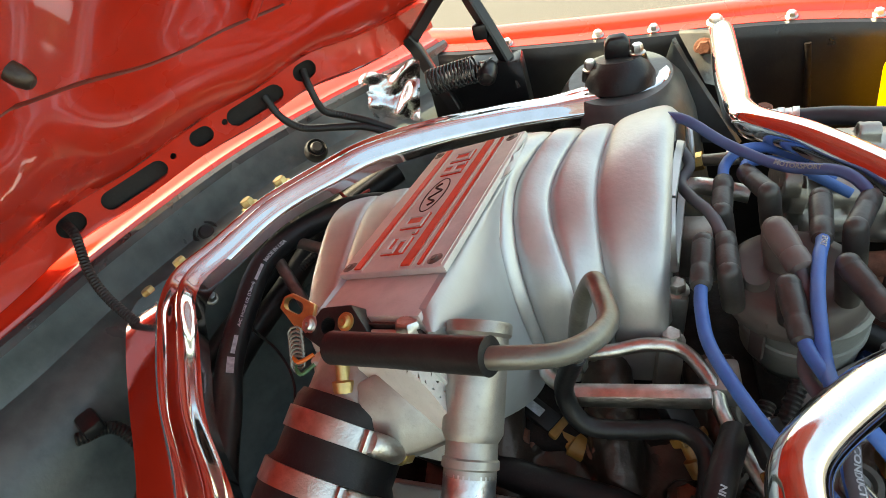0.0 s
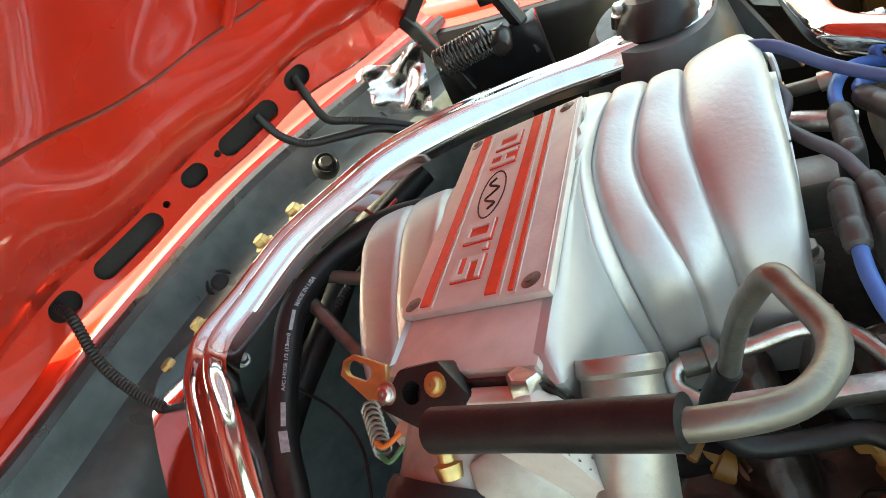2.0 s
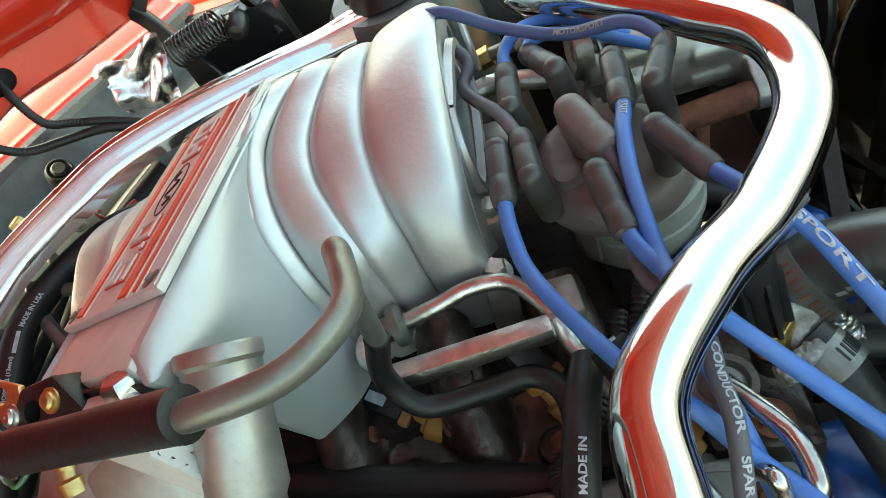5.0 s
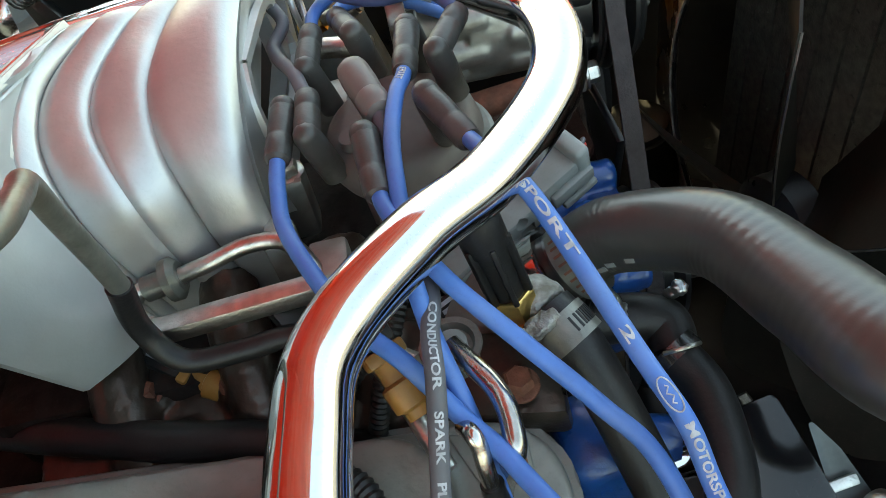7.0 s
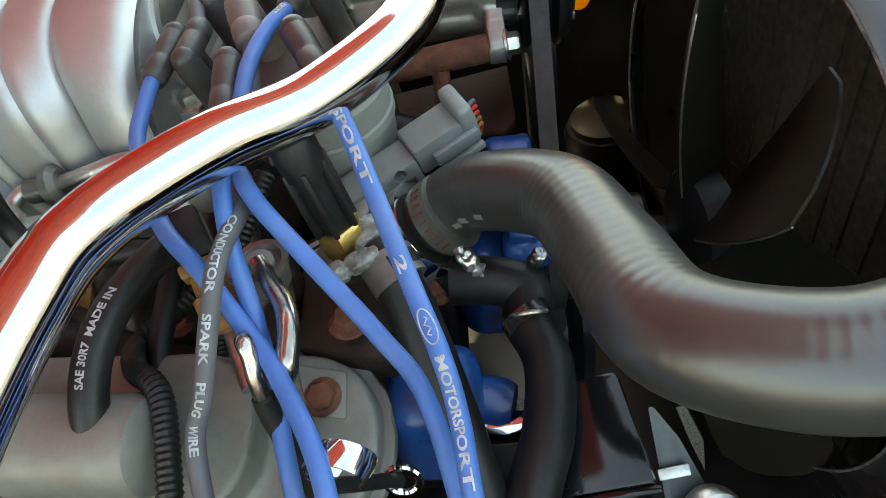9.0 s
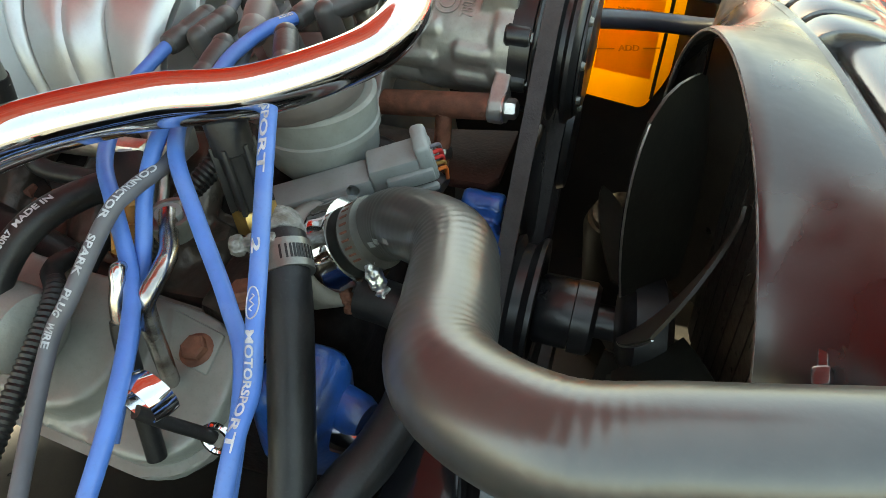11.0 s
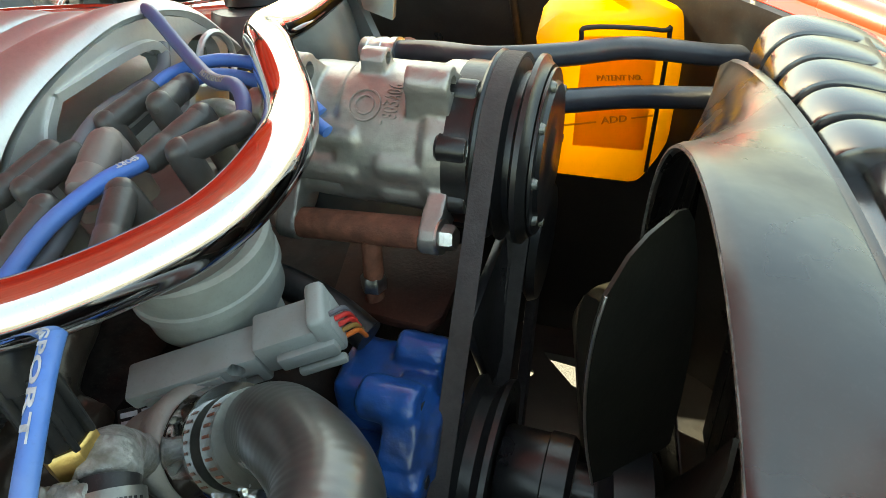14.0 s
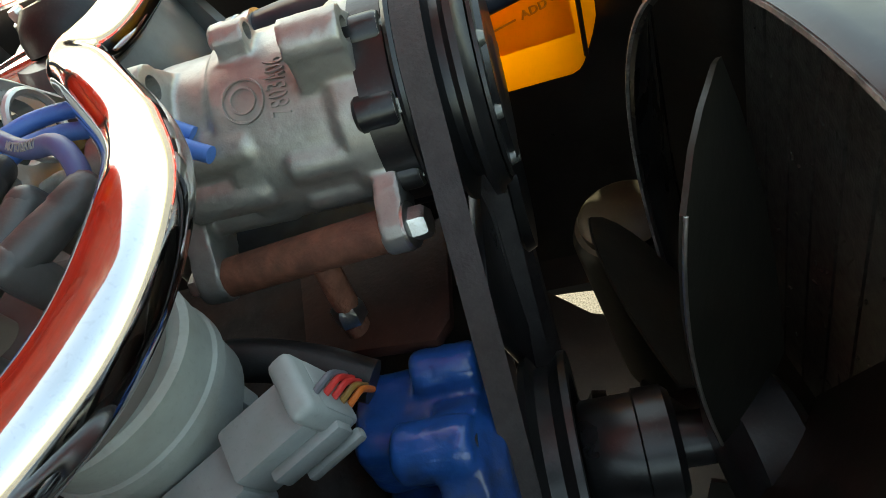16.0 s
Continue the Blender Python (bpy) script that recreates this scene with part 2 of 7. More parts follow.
CORRODED = mat("white_corroded_alloy", (0.28, 0.275, 0.26), 0.55, 0.5, 0.45, 140, 0.9, 260, dirt=(0.16, 0.14, 0.11), dirt_amt=0.8, dirt_scale=90)


# ---- shapes ----
def V(*p):
    return Vector(p)


def thing(name, at, label, category, group=""):
    ob = new(name)
    ob.location = at
    ob.empty_display_size = 0.02
    return tagged(ob, label, category, group)


def part(name, bm, material, parent=None, label="", smooth=True):
    """One bmesh as one mesh object, under a thing or a part; the bmesh is in world metres."""
    me = bpy.data.meshes.new(name)
    bmesh.ops.recalc_face_normals(bm, faces=bm.faces)
    bm.to_mesh(me)
    bm.free()
    for m in material if isinstance(material, (list, tuple)) else [material]:
        me.materials.append(m)
    if smooth:
        me.shade_smooth()
        me.set_sharp_from_angle(angle=radians(38))
    ob = new(name, me)
    if parent:
        ob.parent = parent
        base = parent.location.copy()
        up = parent.parent
        while up:
            base += up.location
            up = up.parent
        ob.location = -base
        # keep the mesh's own origin near its parent
        for v in me.vertices:
            v.co += ob.location
        ob.location = (0, 0, 0)
    if label:
        tagged(ob, label)
    return ob


def spline(points, steps=8):
    """A Catmull-Rom line through a few points."""
    P = [Vector(p) for p in points]
    if len(P) == 2:
        return [P[0].lerp(P[1], i / steps) for i in range(steps + 1)]
    P = [2 * P[0] - P[1]] + P + [2 * P[-1] - P[-2]]
    out = []
    for i in range(1, len(P) - 2):
        a, b, c, d = P[i - 1], P[i], P[i + 1], P[i + 2]
        for k in range(steps):
            t = k / steps
            out.append(0.5 * (2 * b + (c - a) * t + (2 * a - 5 * b + 4 * c - d) * t * t + (3 * b - a - 3 * c + d) * t ** 3))
    out.append(P[-2])
    return out


def ring_profile(r, n=14):
    return [(r * math.cos(2 * math.pi * i / n), r * math.sin(2 * math.pi * i / n)) for i in range(n)]


def sweep(bm, line, profile, scale=None, cap=True, up=(0, 0, 1)):
    """Sweep a closed profile along a line; scale(i, n) swells it."""
    line = [Vector(p) for p in line]
    n = len(line)
    rings, side = [], None
    for i, p in enumerate(line):
        t = (line[min(i + 1, n - 1)] - line[max(i - 1, 0)]).normalized()
        if side is None:
            side = t.cross(Vector(up))
            if side.length < 1e-3:
                side = t.cross(Vector((1, 0, 0)))
        side = (side - t * side.dot(t)).normalized()
        top = side.cross(t)
        s = scale(i, n) if scale else 1.0
        rings.append([bm.verts.new(p + s * (side * u + top * v)) for u, v in profile])
    m = len(profile)
    for a, b in zip(rings, rings[1:]):
        for k in range(m):
            bm.faces.new((a[k], a[(k + 1) % m], b[(k + 1) % m], b[k]))
    if cap:
        bm.faces.new(rings[0][::-1])
        bm.faces.new(rings[-1])
    return rings


def tube(points, r, steps=8, sides=14, scale=None, cap=True):
    bm = bmesh.new()
    sweep(bm, spline(points, steps), ring_profile(r, sides), scale, cap)
    return bm


def corrugated(points, r, pitch=0.0036, steps=14):
    """A split loom: ridges along a tube."""
    line = spline(points, steps)
    length = sum((b - a).length for a, b in zip(line, line[1:]))
    count = max(8, int(length / pitch) * 2)
    even, acc, k = [line[0]], 0.0, 0
    gap = length / count
    for a, b in zip(line, line[1:]):
        seg = (b - a).length
        while acc + seg >= gap * (k + 1) and k < count:
            k += 1
            even.append(a.lerp(b, (gap * k - acc) / seg))
        acc += seg
    bm = bmesh.new()
    sweep(bm, even, ring_profile(r, 10), lambda i, n: 1.0 if i % 2 else 0.86)
    return bm


def lathe(p0, p1, prof, sides=32, bm=None, start=0.0):
    """Rings of (share of the way from p0 to p1, radius), closed at both ends."""
    bm = bm or bmesh.new()
    p0, p1 = Vector(p0), Vector(p1)
    ax = (p1 - p0)
    q = ax.to_track_quat("Z", "Y")
    rings = []
    for s, r in prof:
        c = p0 + ax * s
        rings.append([bm.verts.new(c + q @ Vector((r * math.cos(start + 2 * math.pi * i / sides), r * math.sin(start + 2 * math.pi * i / sides), 0))) for i in range(sides)])
    for a, b in zip(rings, rings[1:]):
        for k in range(sides):
            bm.faces.new((a[k], a[(k + 1) % sides], b[(k + 1) % sides], b[k]))
    bm.faces.new(rings[0][::-1])
    bm.faces.new(rings[-1])
    return bm


def frame_of(at, x, z):
    """A pose with its x along x and its z near z."""
    x = Vector(x).normalized()
    y = Vector(z).cross(x).normalized()
    z = x.cross(y)
    m = Matrix((x, y, z)).transposed().to_4x4()
    m.translation = Vector(at)
    return m


def box(m, size, bevel=0.003, bm=None, seg=2, taper=1.0):
    bm = bm or bmesh.new()
    made = bmesh.ops.create_cube(bm, size=1.0)
    vs = made["verts"]
    for v in vs:
        k = taper if v.co.z > 0 else 1.0
        v.co = Vector((v.co.x * size[0] * k, v.co.y * size[1] * k, v.co.z * size[2]))
    es = list({e for v in vs for e in v.link_edges})
    if bevel:
        got = bmesh.ops.bevel(bm, geom=es, offset=bevel, segments=seg, affect="EDGES", profile=0.5)
        vs = list({v for f in got["faces"] for v in f.verts} | {v for v in vs if v.is_valid})
        todo, seen = list(vs), set(vs)
        while todo:
            v = todo.pop()
            for e in v.link_edges:
                o = e.other_vert(v)
                if o not in seen:
                    seen.add(o)
                    todo.append(o)
        vs = list(seen)
    bmesh.ops.transform(bm, matrix=m, verts=vs)
    return bm


def hexbolt(parent, at, way, r=0.006, h=0.006, material=None, washer=True, name="bolt", label=""):
    """A flanged hex head with a chamfered top."""
    at, way = Vector(at), Vector(way).normalized()
    bm = lathe(at, at + way * h, [(0, r), (0.8, r), (1.0, r * 0.82)], 6)
    if washer:
        lathe(at - way * 0.001, at + way * 0.0015, [(0, r * 1.35), (0.7, r * 1.35), (1, r * 1.2)], 20, bm)
    return part(name, bm, material or STEEL, parent, label)


def prism(poly, way, bevel=0.0):
    """A closed slab from a flat outline and the way of its depth."""
    bm = bmesh.new()
    a = [bm.verts.new(Vector(p)) for p in poly]
    b = [bm.verts.new(Vector(p) + Vector(way)) for p in poly]
    bm.faces.new(a[::-1])
    bm.faces.new(b)
    n = len(a)
    for k in range(n):
        bm.faces.new((a[k], a[(k + 1) % n], b[(k + 1) % n], b[k]))
    if bevel:
        bmesh.ops.bevel(bm, geom=list(bm.edges), offset=bevel, segments=2, affect="EDGES", profile=0.5)
    return bm


def sheet(grid, thick, bm=None):
    """A skin of rows of points, given depth against its normal."""
    bm = bm or bmesh.new()
    R, C = len(grid), len(grid[0])
    P = [[Vector(p) for p in row] for row in grid]

    def nrm(i, j):
        du = P[min(i + 1, R - 1)][j] - P[max(i - 1, 0)][j]
        dv = P[i][min(j + 1, C - 1)] - P[i][max(j - 1, 0)]
        return du.cross(dv).normalized()

    a = [[bm.verts.new(P[i][j]) for j in range(C)] for i in range(R)]
    b = [[bm.verts.new(P[i][j] - nrm(i, j) * thick) for j in range(C)] for i in range(R)]
    for i in range(R - 1):
        for j in range(C - 1):
            bm.faces.new((a[i][j], a[i + 1][j], a[i + 1][j + 1], a[i][j + 1]))
            bm.faces.new((b[i][j], b[i][j + 1], b[i + 1][j + 1], b[i + 1][j]))
    for i in range(R - 1):
        bm.faces.new((a[i][0], b[i][0], b[i + 1][0], a[i + 1][0]))
        bm.faces.new((a[i][C - 1], a[i + 1][C - 1], b[i + 1][C - 1], b[i][C - 1]))
    for j in range(C - 1):
        bm.faces.new((a[0][j], a[0][j + 1], b[0][j + 1], b[0][j]))
        bm.faces.new((a[R - 1][j], b[R - 1][j], b[R - 1][j + 1], a[R - 1][j + 1]))
    return bm


def lettering(text, size, depth, place, bm=None, bold=0.0):
    """Solid letters from the built-in font; place(x, y, z) lays them into the world. x runs from 0 to 1, y from 0 to 1 over the line."""
    cu = bpy.data.curves.new("letters", "FONT")
    cu.body, cu.size, cu.extrude, cu.offset = text, 1.0, 0.5, bold
    cu.resolution_u = 3
    ob = bpy.data.objects.new("letters", cu)
    scene.collection.objects.link(ob)
    bpy.context.view_layer.update()
    me = bpy.data.meshes.new_from_object(ob.evaluated_get(bpy.context.evaluated_depsgraph_get()))
    bpy.data.objects.remove(ob)
    bpy.data.curves.remove(cu)
    xs = [v.co.x for v in me.vertices]
    ys = [v.co.y for v in me.vertices]
    x0, x1, y0, y1 = min(xs), max(xs), min(ys), max(ys)
    for v in me.vertices:
        v.co = Vector(place((v.co.x - x0) / (x1 - x0), (v.co.y - y0) / (y1 - y0), v.co.z + 0.5))
    bm = bm or bmesh.new()
    bm.from_mesh(me)
    bpy.data.meshes.remove(me)
    return bm


def cut(ob, cutters):
    """Cut closed shapes out of a mesh object for good."""
    for bm in cutters:
        bmesh.ops.recalc_face_normals(bm, faces=bm.faces)
        me = bpy.data.meshes.new("cutter")
        bm.to_mesh(me)
        bm.free()
        tool = bpy.data.objects.new("cutter", me)
        scene.collection.objects.link(tool)
        m = ob.modifiers.new("cut", "BOOLEAN")
        m.operation, m.solver, m.object = "DIFFERENCE", "EXACT", tool
        bpy.context.view_layer.update()
        base = ob.matrix_world.translation
        tool.location = (0, 0, 0)
        bpy.context.view_layer.update()
        made = bpy.data.meshes.new_from_object(ob.evaluated_get(bpy.context.evaluated_depsgraph_get()))
        ob.modifiers.remove(m)
        old = ob.data
        ob.data = made
        made.name = old.name
        bpy.data.meshes.remove(old)
        bpy.data.objects.remove(tool)
        bpy.data.meshes.remove(me)
    return ob


def fuse(bm, voxel=0.0025, rounds=4, lumps=0.0, grain=60.0):
    """Melt overlapping shapes into one casting with soft inner corners; lumps roughens its skin."""
    bmesh.ops.recalc_face_normals(bm, faces=bm.faces)
    me = bpy.data.meshes.new("mould")
    bm.to_mesh(me)
    bm.free()
    ob = bpy.data.objects.new("mould", me)
    scene.collection.objects.link(ob)
    m = ob.modifiers.new("melt", "REMESH")
    m.mode, m.voxel_size = "VOXEL", voxel
    m = ob.modifiers.new("soften", "SMOOTH")
    m.factor, m.iterations = 0.5, rounds
    bpy.context.view_layer.update()
    made = bpy.data.meshes.new_from_object(ob.evaluated_get(bpy.context.evaluated_depsgraph_get()))
    bpy.data.objects.remove(ob)
    bpy.data.meshes.remove(me)
    out = bmesh.new()
    out.from_mesh(made)
    bpy.data.meshes.remove(made)
    if lumps:
        out.normal_update()
        for v in out.verts:
            v.co += v.normal * (lumps * (noise.noise(v.co * grain) + 0.5 * noise.noise(v.co * grain * 2.7)))
    return out


def worm(at, way, up, size=1.0):
    """The corroded screw housing of a hose clamp: a saddle, the screw and its hexagon head, grown together."""
    w, at = V(*way).normalized(), V(*at)
    bm = box(frame_of(at, w, up), (0.014 * size, 0.011 * size, 0.009 * size), 0.002 * size)
    lathe(at - w * 0.012 * size, at + w * 0.011 * size, [(0, 0.003 * size), (0.05, 0.0042 * size), (1, 0.0042 * size)], 12, bm)
    lathe(at + w * 0.009 * size, at + w * 0.017 * size, [(0, 0.0064 * size), (0.1, 0.0072 * size), (0.75, 0.0072 * size), (1, 0.005 * size)], 6, bm)
    return fuse(bm, 0.0009, 2, 0.0008, 330)


def stadium(at, x, z, half, r, depth, n=10):
    """A long round-ended plug, for slots: half its straight length along x, its depth along z."""
    m = frame_of(at, x, z)
    pts = [V(half + r * math.cos(a), r * math.sin(a), 0) for a in [math.pi * (i / n - 0.5) for i in range(n + 1)]]
    pts += [V(-half - r * math.cos(a), -r * math.sin(a), 0) for a in [math.pi * (i / n - 0.5) for i in range(n + 1)]]
    return prism([m @ (p - V(0, 0, depth / 2)) for p in pts], m.to_3x3() @ V(0, 0, depth))


def along_line(points, s, steps=10):
    """The place and way at the share s of a spline."""
    line = spline(points, steps)
    n = len(line) - 1
    f = min(max(s, 0.0), 0.9999) * n
    i = int(f)
    way = (line[i + 1] - line[i]).lerp(line[min(i + 2, n)] - line[min(i + 1, n - 1)], f - i)
    return line[i].lerp(line[i + 1], f - i), way.normalized()


def print_on(points, r, text, s0, s1, facing, height, parent, material=None, label="white printed words"):
    """Words printed along a cable: lettering wrapped on its skin, facing a given way."""
    def place(x, y, z):
        p, t = along_line(points, s0 + (s1 - s0) * x)
        up = Vector(facing)
        up = (up - t * up.dot(t)).normalized()
        side = up.cross(t)
        a = (y - 0.5) * height / r
        return p + (up * math.cos(a) + side * math.sin(a)) * (r + 0.0002 + 0.0003 * z)
    return part("print", lettering(text, 1, 1, place, bold=0.025), material or PRINT, parent, label)

# ---- directions: the engine stands a little nose-down, the shroud a little turned ----
EX, EY, EZ = V(0.993, 0, -0.122), V(0, 1, 0), V(0.122, 0, 0.993)
SX, SY, SZ = V(0.983, 0.164, -0.08).normalized(), V(-0.164, 0.986, 0), V(0.08, 0.013, 0.997)
DECK = V(-0.3, 0.06, 0.95).normalized()

# ---- setting: ground, inner panels ----
bm = bmesh.new()
bmesh.ops.create_grid(bm, x_segments=2, y_segments=2, size=400)
tagged(part("ground", bm, ASPHALT, smooth=False), "pale weathered asphalt ground with coarse speckled stones", "ground", kind="structure")


def wall_sheet(name, rows, material, label, thick=0.004):
    return tagged(part(name, sheet(rows, thick), material), label, "panel", kind="structure")


# firewall: the dark panel below the cowl, from the near side to the far hinge
COWL = [(-0.7, -0.5, 0.89), (-0.628, -0.314, 0.895), (-0.556, -0.13, 0.903), (-0.476, 0.038, 0.902), (-0.423, 0.18, 0.904), (-0.331, 0.322, 0.915), (-0.238, 0.425, 0.918), (-0.152, 0.546, 0.905), (-0.12, 0.6, 0.9)]
cowl_line = spline(COWL, 10)
rows = []
for p in cowl_line:
    out = V(0.72, -0.55, 0)
    rows.append([p + V(0, 0, 0.002), p + out * 0.005 + V(0, 0, -0.014), p + out * 0.01 + V(0, 0, -0.032), p + out * 0.016 + V(0, 0, -0.041), p + out * 0.036 + V(0, 0, -0.045), p + out * 0.058 + V(0, 0, -0.05), p + out * 0.075 + V(0, 0, -0.065), p + out * 0.1 + V(0, 0, -0.1), p + out * 0.105 + V(0, 0, -0.5)])
firewall = wall_sheet("firewall", rows, DARKGREY, "dusty dark grey painted firewall below the cowl")
# black rubber weatherstrip along the cowl edge
bm = bmesh.new()
sweep(bm, cowl_line, [(-0.007, 0), (-0.005, 0.008), (0, 0.011), (0.005, 0.008), (0.007, 0)])
tagged(part("weatherstrip", bm, STRIP), "black rubber weatherstrip along the cowl edge", "weatherstrip", kind="structure")
# red cowl panel behind the strip, its edge rolled up
rows = []
for p in cowl_line:
    back_way = V(-0.72, 0.45, 0)
    rows.append([p + back_way * 0.008 + V(0, 0, -0.002), p + back_way * 0.01 + V(0, 0, 0.008), p + back_way * 0.013 + V(0, 0, 0.0115), p + back_way * 0.018 + V(0, 0, 0.012), p + back_way * 0.024 + V(0, 0, 0.014), p + back_way * 0.034 + V(0, 0, 0.021), p + back_way * 0.06 + V(0, 0, 0.024), p + back_way * 0.5 + V(0, 0, 0.05)])
wall_sheet("cowl_panel", rows, RED, "glossy red painted cowl panel behind the weatherstrip")
# grommets and small bolts of the firewall
WALLWAY = V(0.52, -0.4, 0.75).normalized()
for p, r in (((-0.358, 0.254, 0.869), 0.017), ((-0.236, 0.352, 0.905), 0.014)):
    g = thing("grommet", p, "round black rubber grommet in the firewall", "grommet", "firewall grommets")
    q = V(*p)
    part("ring", lathe(q - WALLWAY * 0.006, q + WALLWAY * 0.006, [(0, r), (0.5, r), (0.8, r * 0.92), (1, r * 0.8), (0.9, r * 0.7), (0.7, r * 0.66)], 28), RUBBER, g)
    part("plug", lathe(q - WALLWAY * 0.004, q + WALLWAY * 0.009, [(0, r * 0.55), (0.8, r * 0.55), (1, r * 0.4)], 20), RUBBER, g)
for p in ((-0.306, 0.341, 0.868), (-0.327, 0.329, 0.873), (-0.298, 0.358, 0.889), (-0.345, 0.3, 0.87)):
    tagged(hexbolt(None, p, WALLWAY, 0.0055, 0.006, BLACKPAINT, name="firewall_bolt"), "small black bolt in the firewall", "bolt", "firewall bolts")

# far fender: narrow red top falling away, black inner apron, seam bolts
FEN = [(-0.36, 0.63, 0.93), (-0.138, 0.586, 0.905), (0.0, 0.582, 0.894), (0.14, 0.58, 0.886), (0.28, 0.577, 0.88), (0.38, 0.57, 0.871), (0.47, 0.55, 0.862), (0.55, 0.51, 0.85), (0.63, 0.44, 0.84), (0.72, 0.33, 0.835), (0.8, 0.2, 0.83), (0.84, 0.0, 0.83), (0.84, -0.4, 0.83)]
fen = spline(FEN, 8)
rows = [[p + V(0, 0.0, -0.003), p + V(0.008, 0.015, 0.0), p + V(0.009, 0.018, 0.006), p + V(0.012, 0.026, 0.011), p + V(0.015, 0.04, 0.0115), p + V(0.018, 0.05, 0.006), p + V(0.02, 0.057, -0.012), p + V(0.022, 0.064, -0.1), p + V(0.03, 0.06, -0.5)] for p in fen]
wall_sheet("fender", rows, RED, "glossy red front fender with a folded seam")
rows = [[p + V(0, 0.012, -0.006), p + V(0, -0.006, -0.008), p + V(0, -0.012, -0.02), p + V(0.0, 0.0, -0.22), p + V(0, -0.02, -0.6)] for p in fen]
wall_sheet("apron", rows, BLACKPAINT, "satin black inner fender apron")
for k in (7, 14, 21, 25, 29, 35, 43, 50, 58):
    tagged(hexbolt(None, fen[k] + V(0.002, 0.008, -0.002), (0, -0.1, 1), 0.006, 0.007, STEEL, name="fender_bolt"), "zinc bolt in the red fender seam", "bolt", "fender seam bolts")
# front panel that closes the bay ahead of the radiator
rows = [[V(0.745 - 0.25 * max(0, y - 0.1), y, 0.79), V(0.75 - 0.25 * max(0, y - 0.1), y, 0.78), V(0.75, y, 0.3)] for y in (0.4, 0.2, -0.2, -0.55)]
wall_sheet("radiator_support", rows, BLACKPAINT, "satin black radiator support panel")
# near inner panel, below the camera, and the red near fender
# the wide black rail is added, out of view, to weaken red reflections
rows = [[V(x, -0.68, 0.79), V(x, -0.6, 0.795), V(x, -0.53, 0.79), V(x, -0.515, 0.78), V(x, -0.5, 0.72), V(x, -0.47, 0.3)] for x in (-0.7, -0.3, 0.1, 0.5, 0.8)]
wall_sheet("near_apron", rows, BLACKPAINT, "satin black inner fender apron with an added flat rail that dulls red reflections")
rows = [[V(x, -0.682, 0.792), V(x, -0.7, 0.805), V(x, -0.74, 0.8), V(x, -0.77, 0.76), V(x, -0.8, 0.15)] for x in (-0.7, -0.3, 0.1, 0.5, 0.8)]
wall_sheet("near_fender", rows, RED, "glossy red front fender with a folded seam")
# added black floor for shade under the bay, a few gaps to the ground
pan = part("added_floor", prism([V(-0.6, -0.5, 0.34), V(0.8, -0.5, 0.34), V(0.8, 0.62, 0.34), V(-0.6, 0.62, 0.34)], V(0, 0, 0.006)), BLACKPAINT)
tagged(pan, "added black floor below the engine for its unlit depth, with small gaps", "panel", kind="structure")
cut(pan, [prism([V(0.345, 0.504, 0.3), V(0.42, 0.496, 0.3), V(0.428, 0.437, 0.3), V(0.395, 0.452, 0.3)], V(0, 0, 0.1)),
          prism([V(0.296, 0.392, 0.3), V(0.306, 0.398, 0.3), V(0.368, 0.33, 0.3), V(0.36, 0.322, 0.3)], V(0, 0, 0.1)),
          prism([V(0.135, 0.455, 0.3), V(0.171, 0.455, 0.3), V(0.165, 0.479, 0.3), V(0.14, 0.475, 0.3)], V(0, 0, 0.1)),
          prism([V(0.489, 0.116, 0.3), V(0.501, 0.118, 0.3), V(0.509, 0.07, 0.3), V(0.501, 0.034, 0.3), V(0.494, 0.07, 0.3)], V(0, 0, 0.1)),
          lathe(V(0.334, 0.463, 0.3), V(0.334, 0.463, 0.4), [(0, 0.007), (1, 0.007)], 12)])

# ---- hood, propped open over the rear of the bay, leaning forward ----
hood = thing("hood", (-0.38, 0.23, 0.95), "raised red hood, glossy inner frame with slots, propped open", "hood")
HMID = [(-0.66, -0.68, 0.925), (-0.62, -0.45, 0.928), (-0.55, -0.15, 0.934), (-0.505, 0.0, 0.94), (-0.468, 0.1, 0.948), (-0.433, 0.17, 0.958), (-0.384, 0.225, 0.963), (-0.323, 0.284, 0.978), (-0.27, 0.324, 0.986), (-0.217, 0.361, 1.0), (-0.17, 0.42, 0.99), (-0.14, 0.5, 0.975), (-0.12, 0.56, 0.965)]
hedge = spline(HMID, 8)
HFL = V(-0.1, 0.06, 0.98).normalized()
HUP = V(0.70, -0.05, 0.71).normalized()
HN = V(0.71, -0.03, -0.70)


def groove_at(y):
    """How far the groove lies from the flange, by the place across the car."""
    pts = ((-1, 0.25), (0.1, 0.215), (0.19, 0.165), (0.26, 0.13), (0.34, 0.105), (1, 0.1))
    for (a, u), (c, v) in zip(pts, pts[1:]):
        if y <= c:
            return u + (v - u) * (y - a) / (c - a)
    return 0.1


def hood_rows(steps):
    """Rows along the hood: (up the flange, share of the way to the groove, further up, out of the panel)."""
    return [[e + HFL * f + HUP * (groove_at(e.y) * a + u) + HN * c for f, a, u, c in steps] for e in hedge]


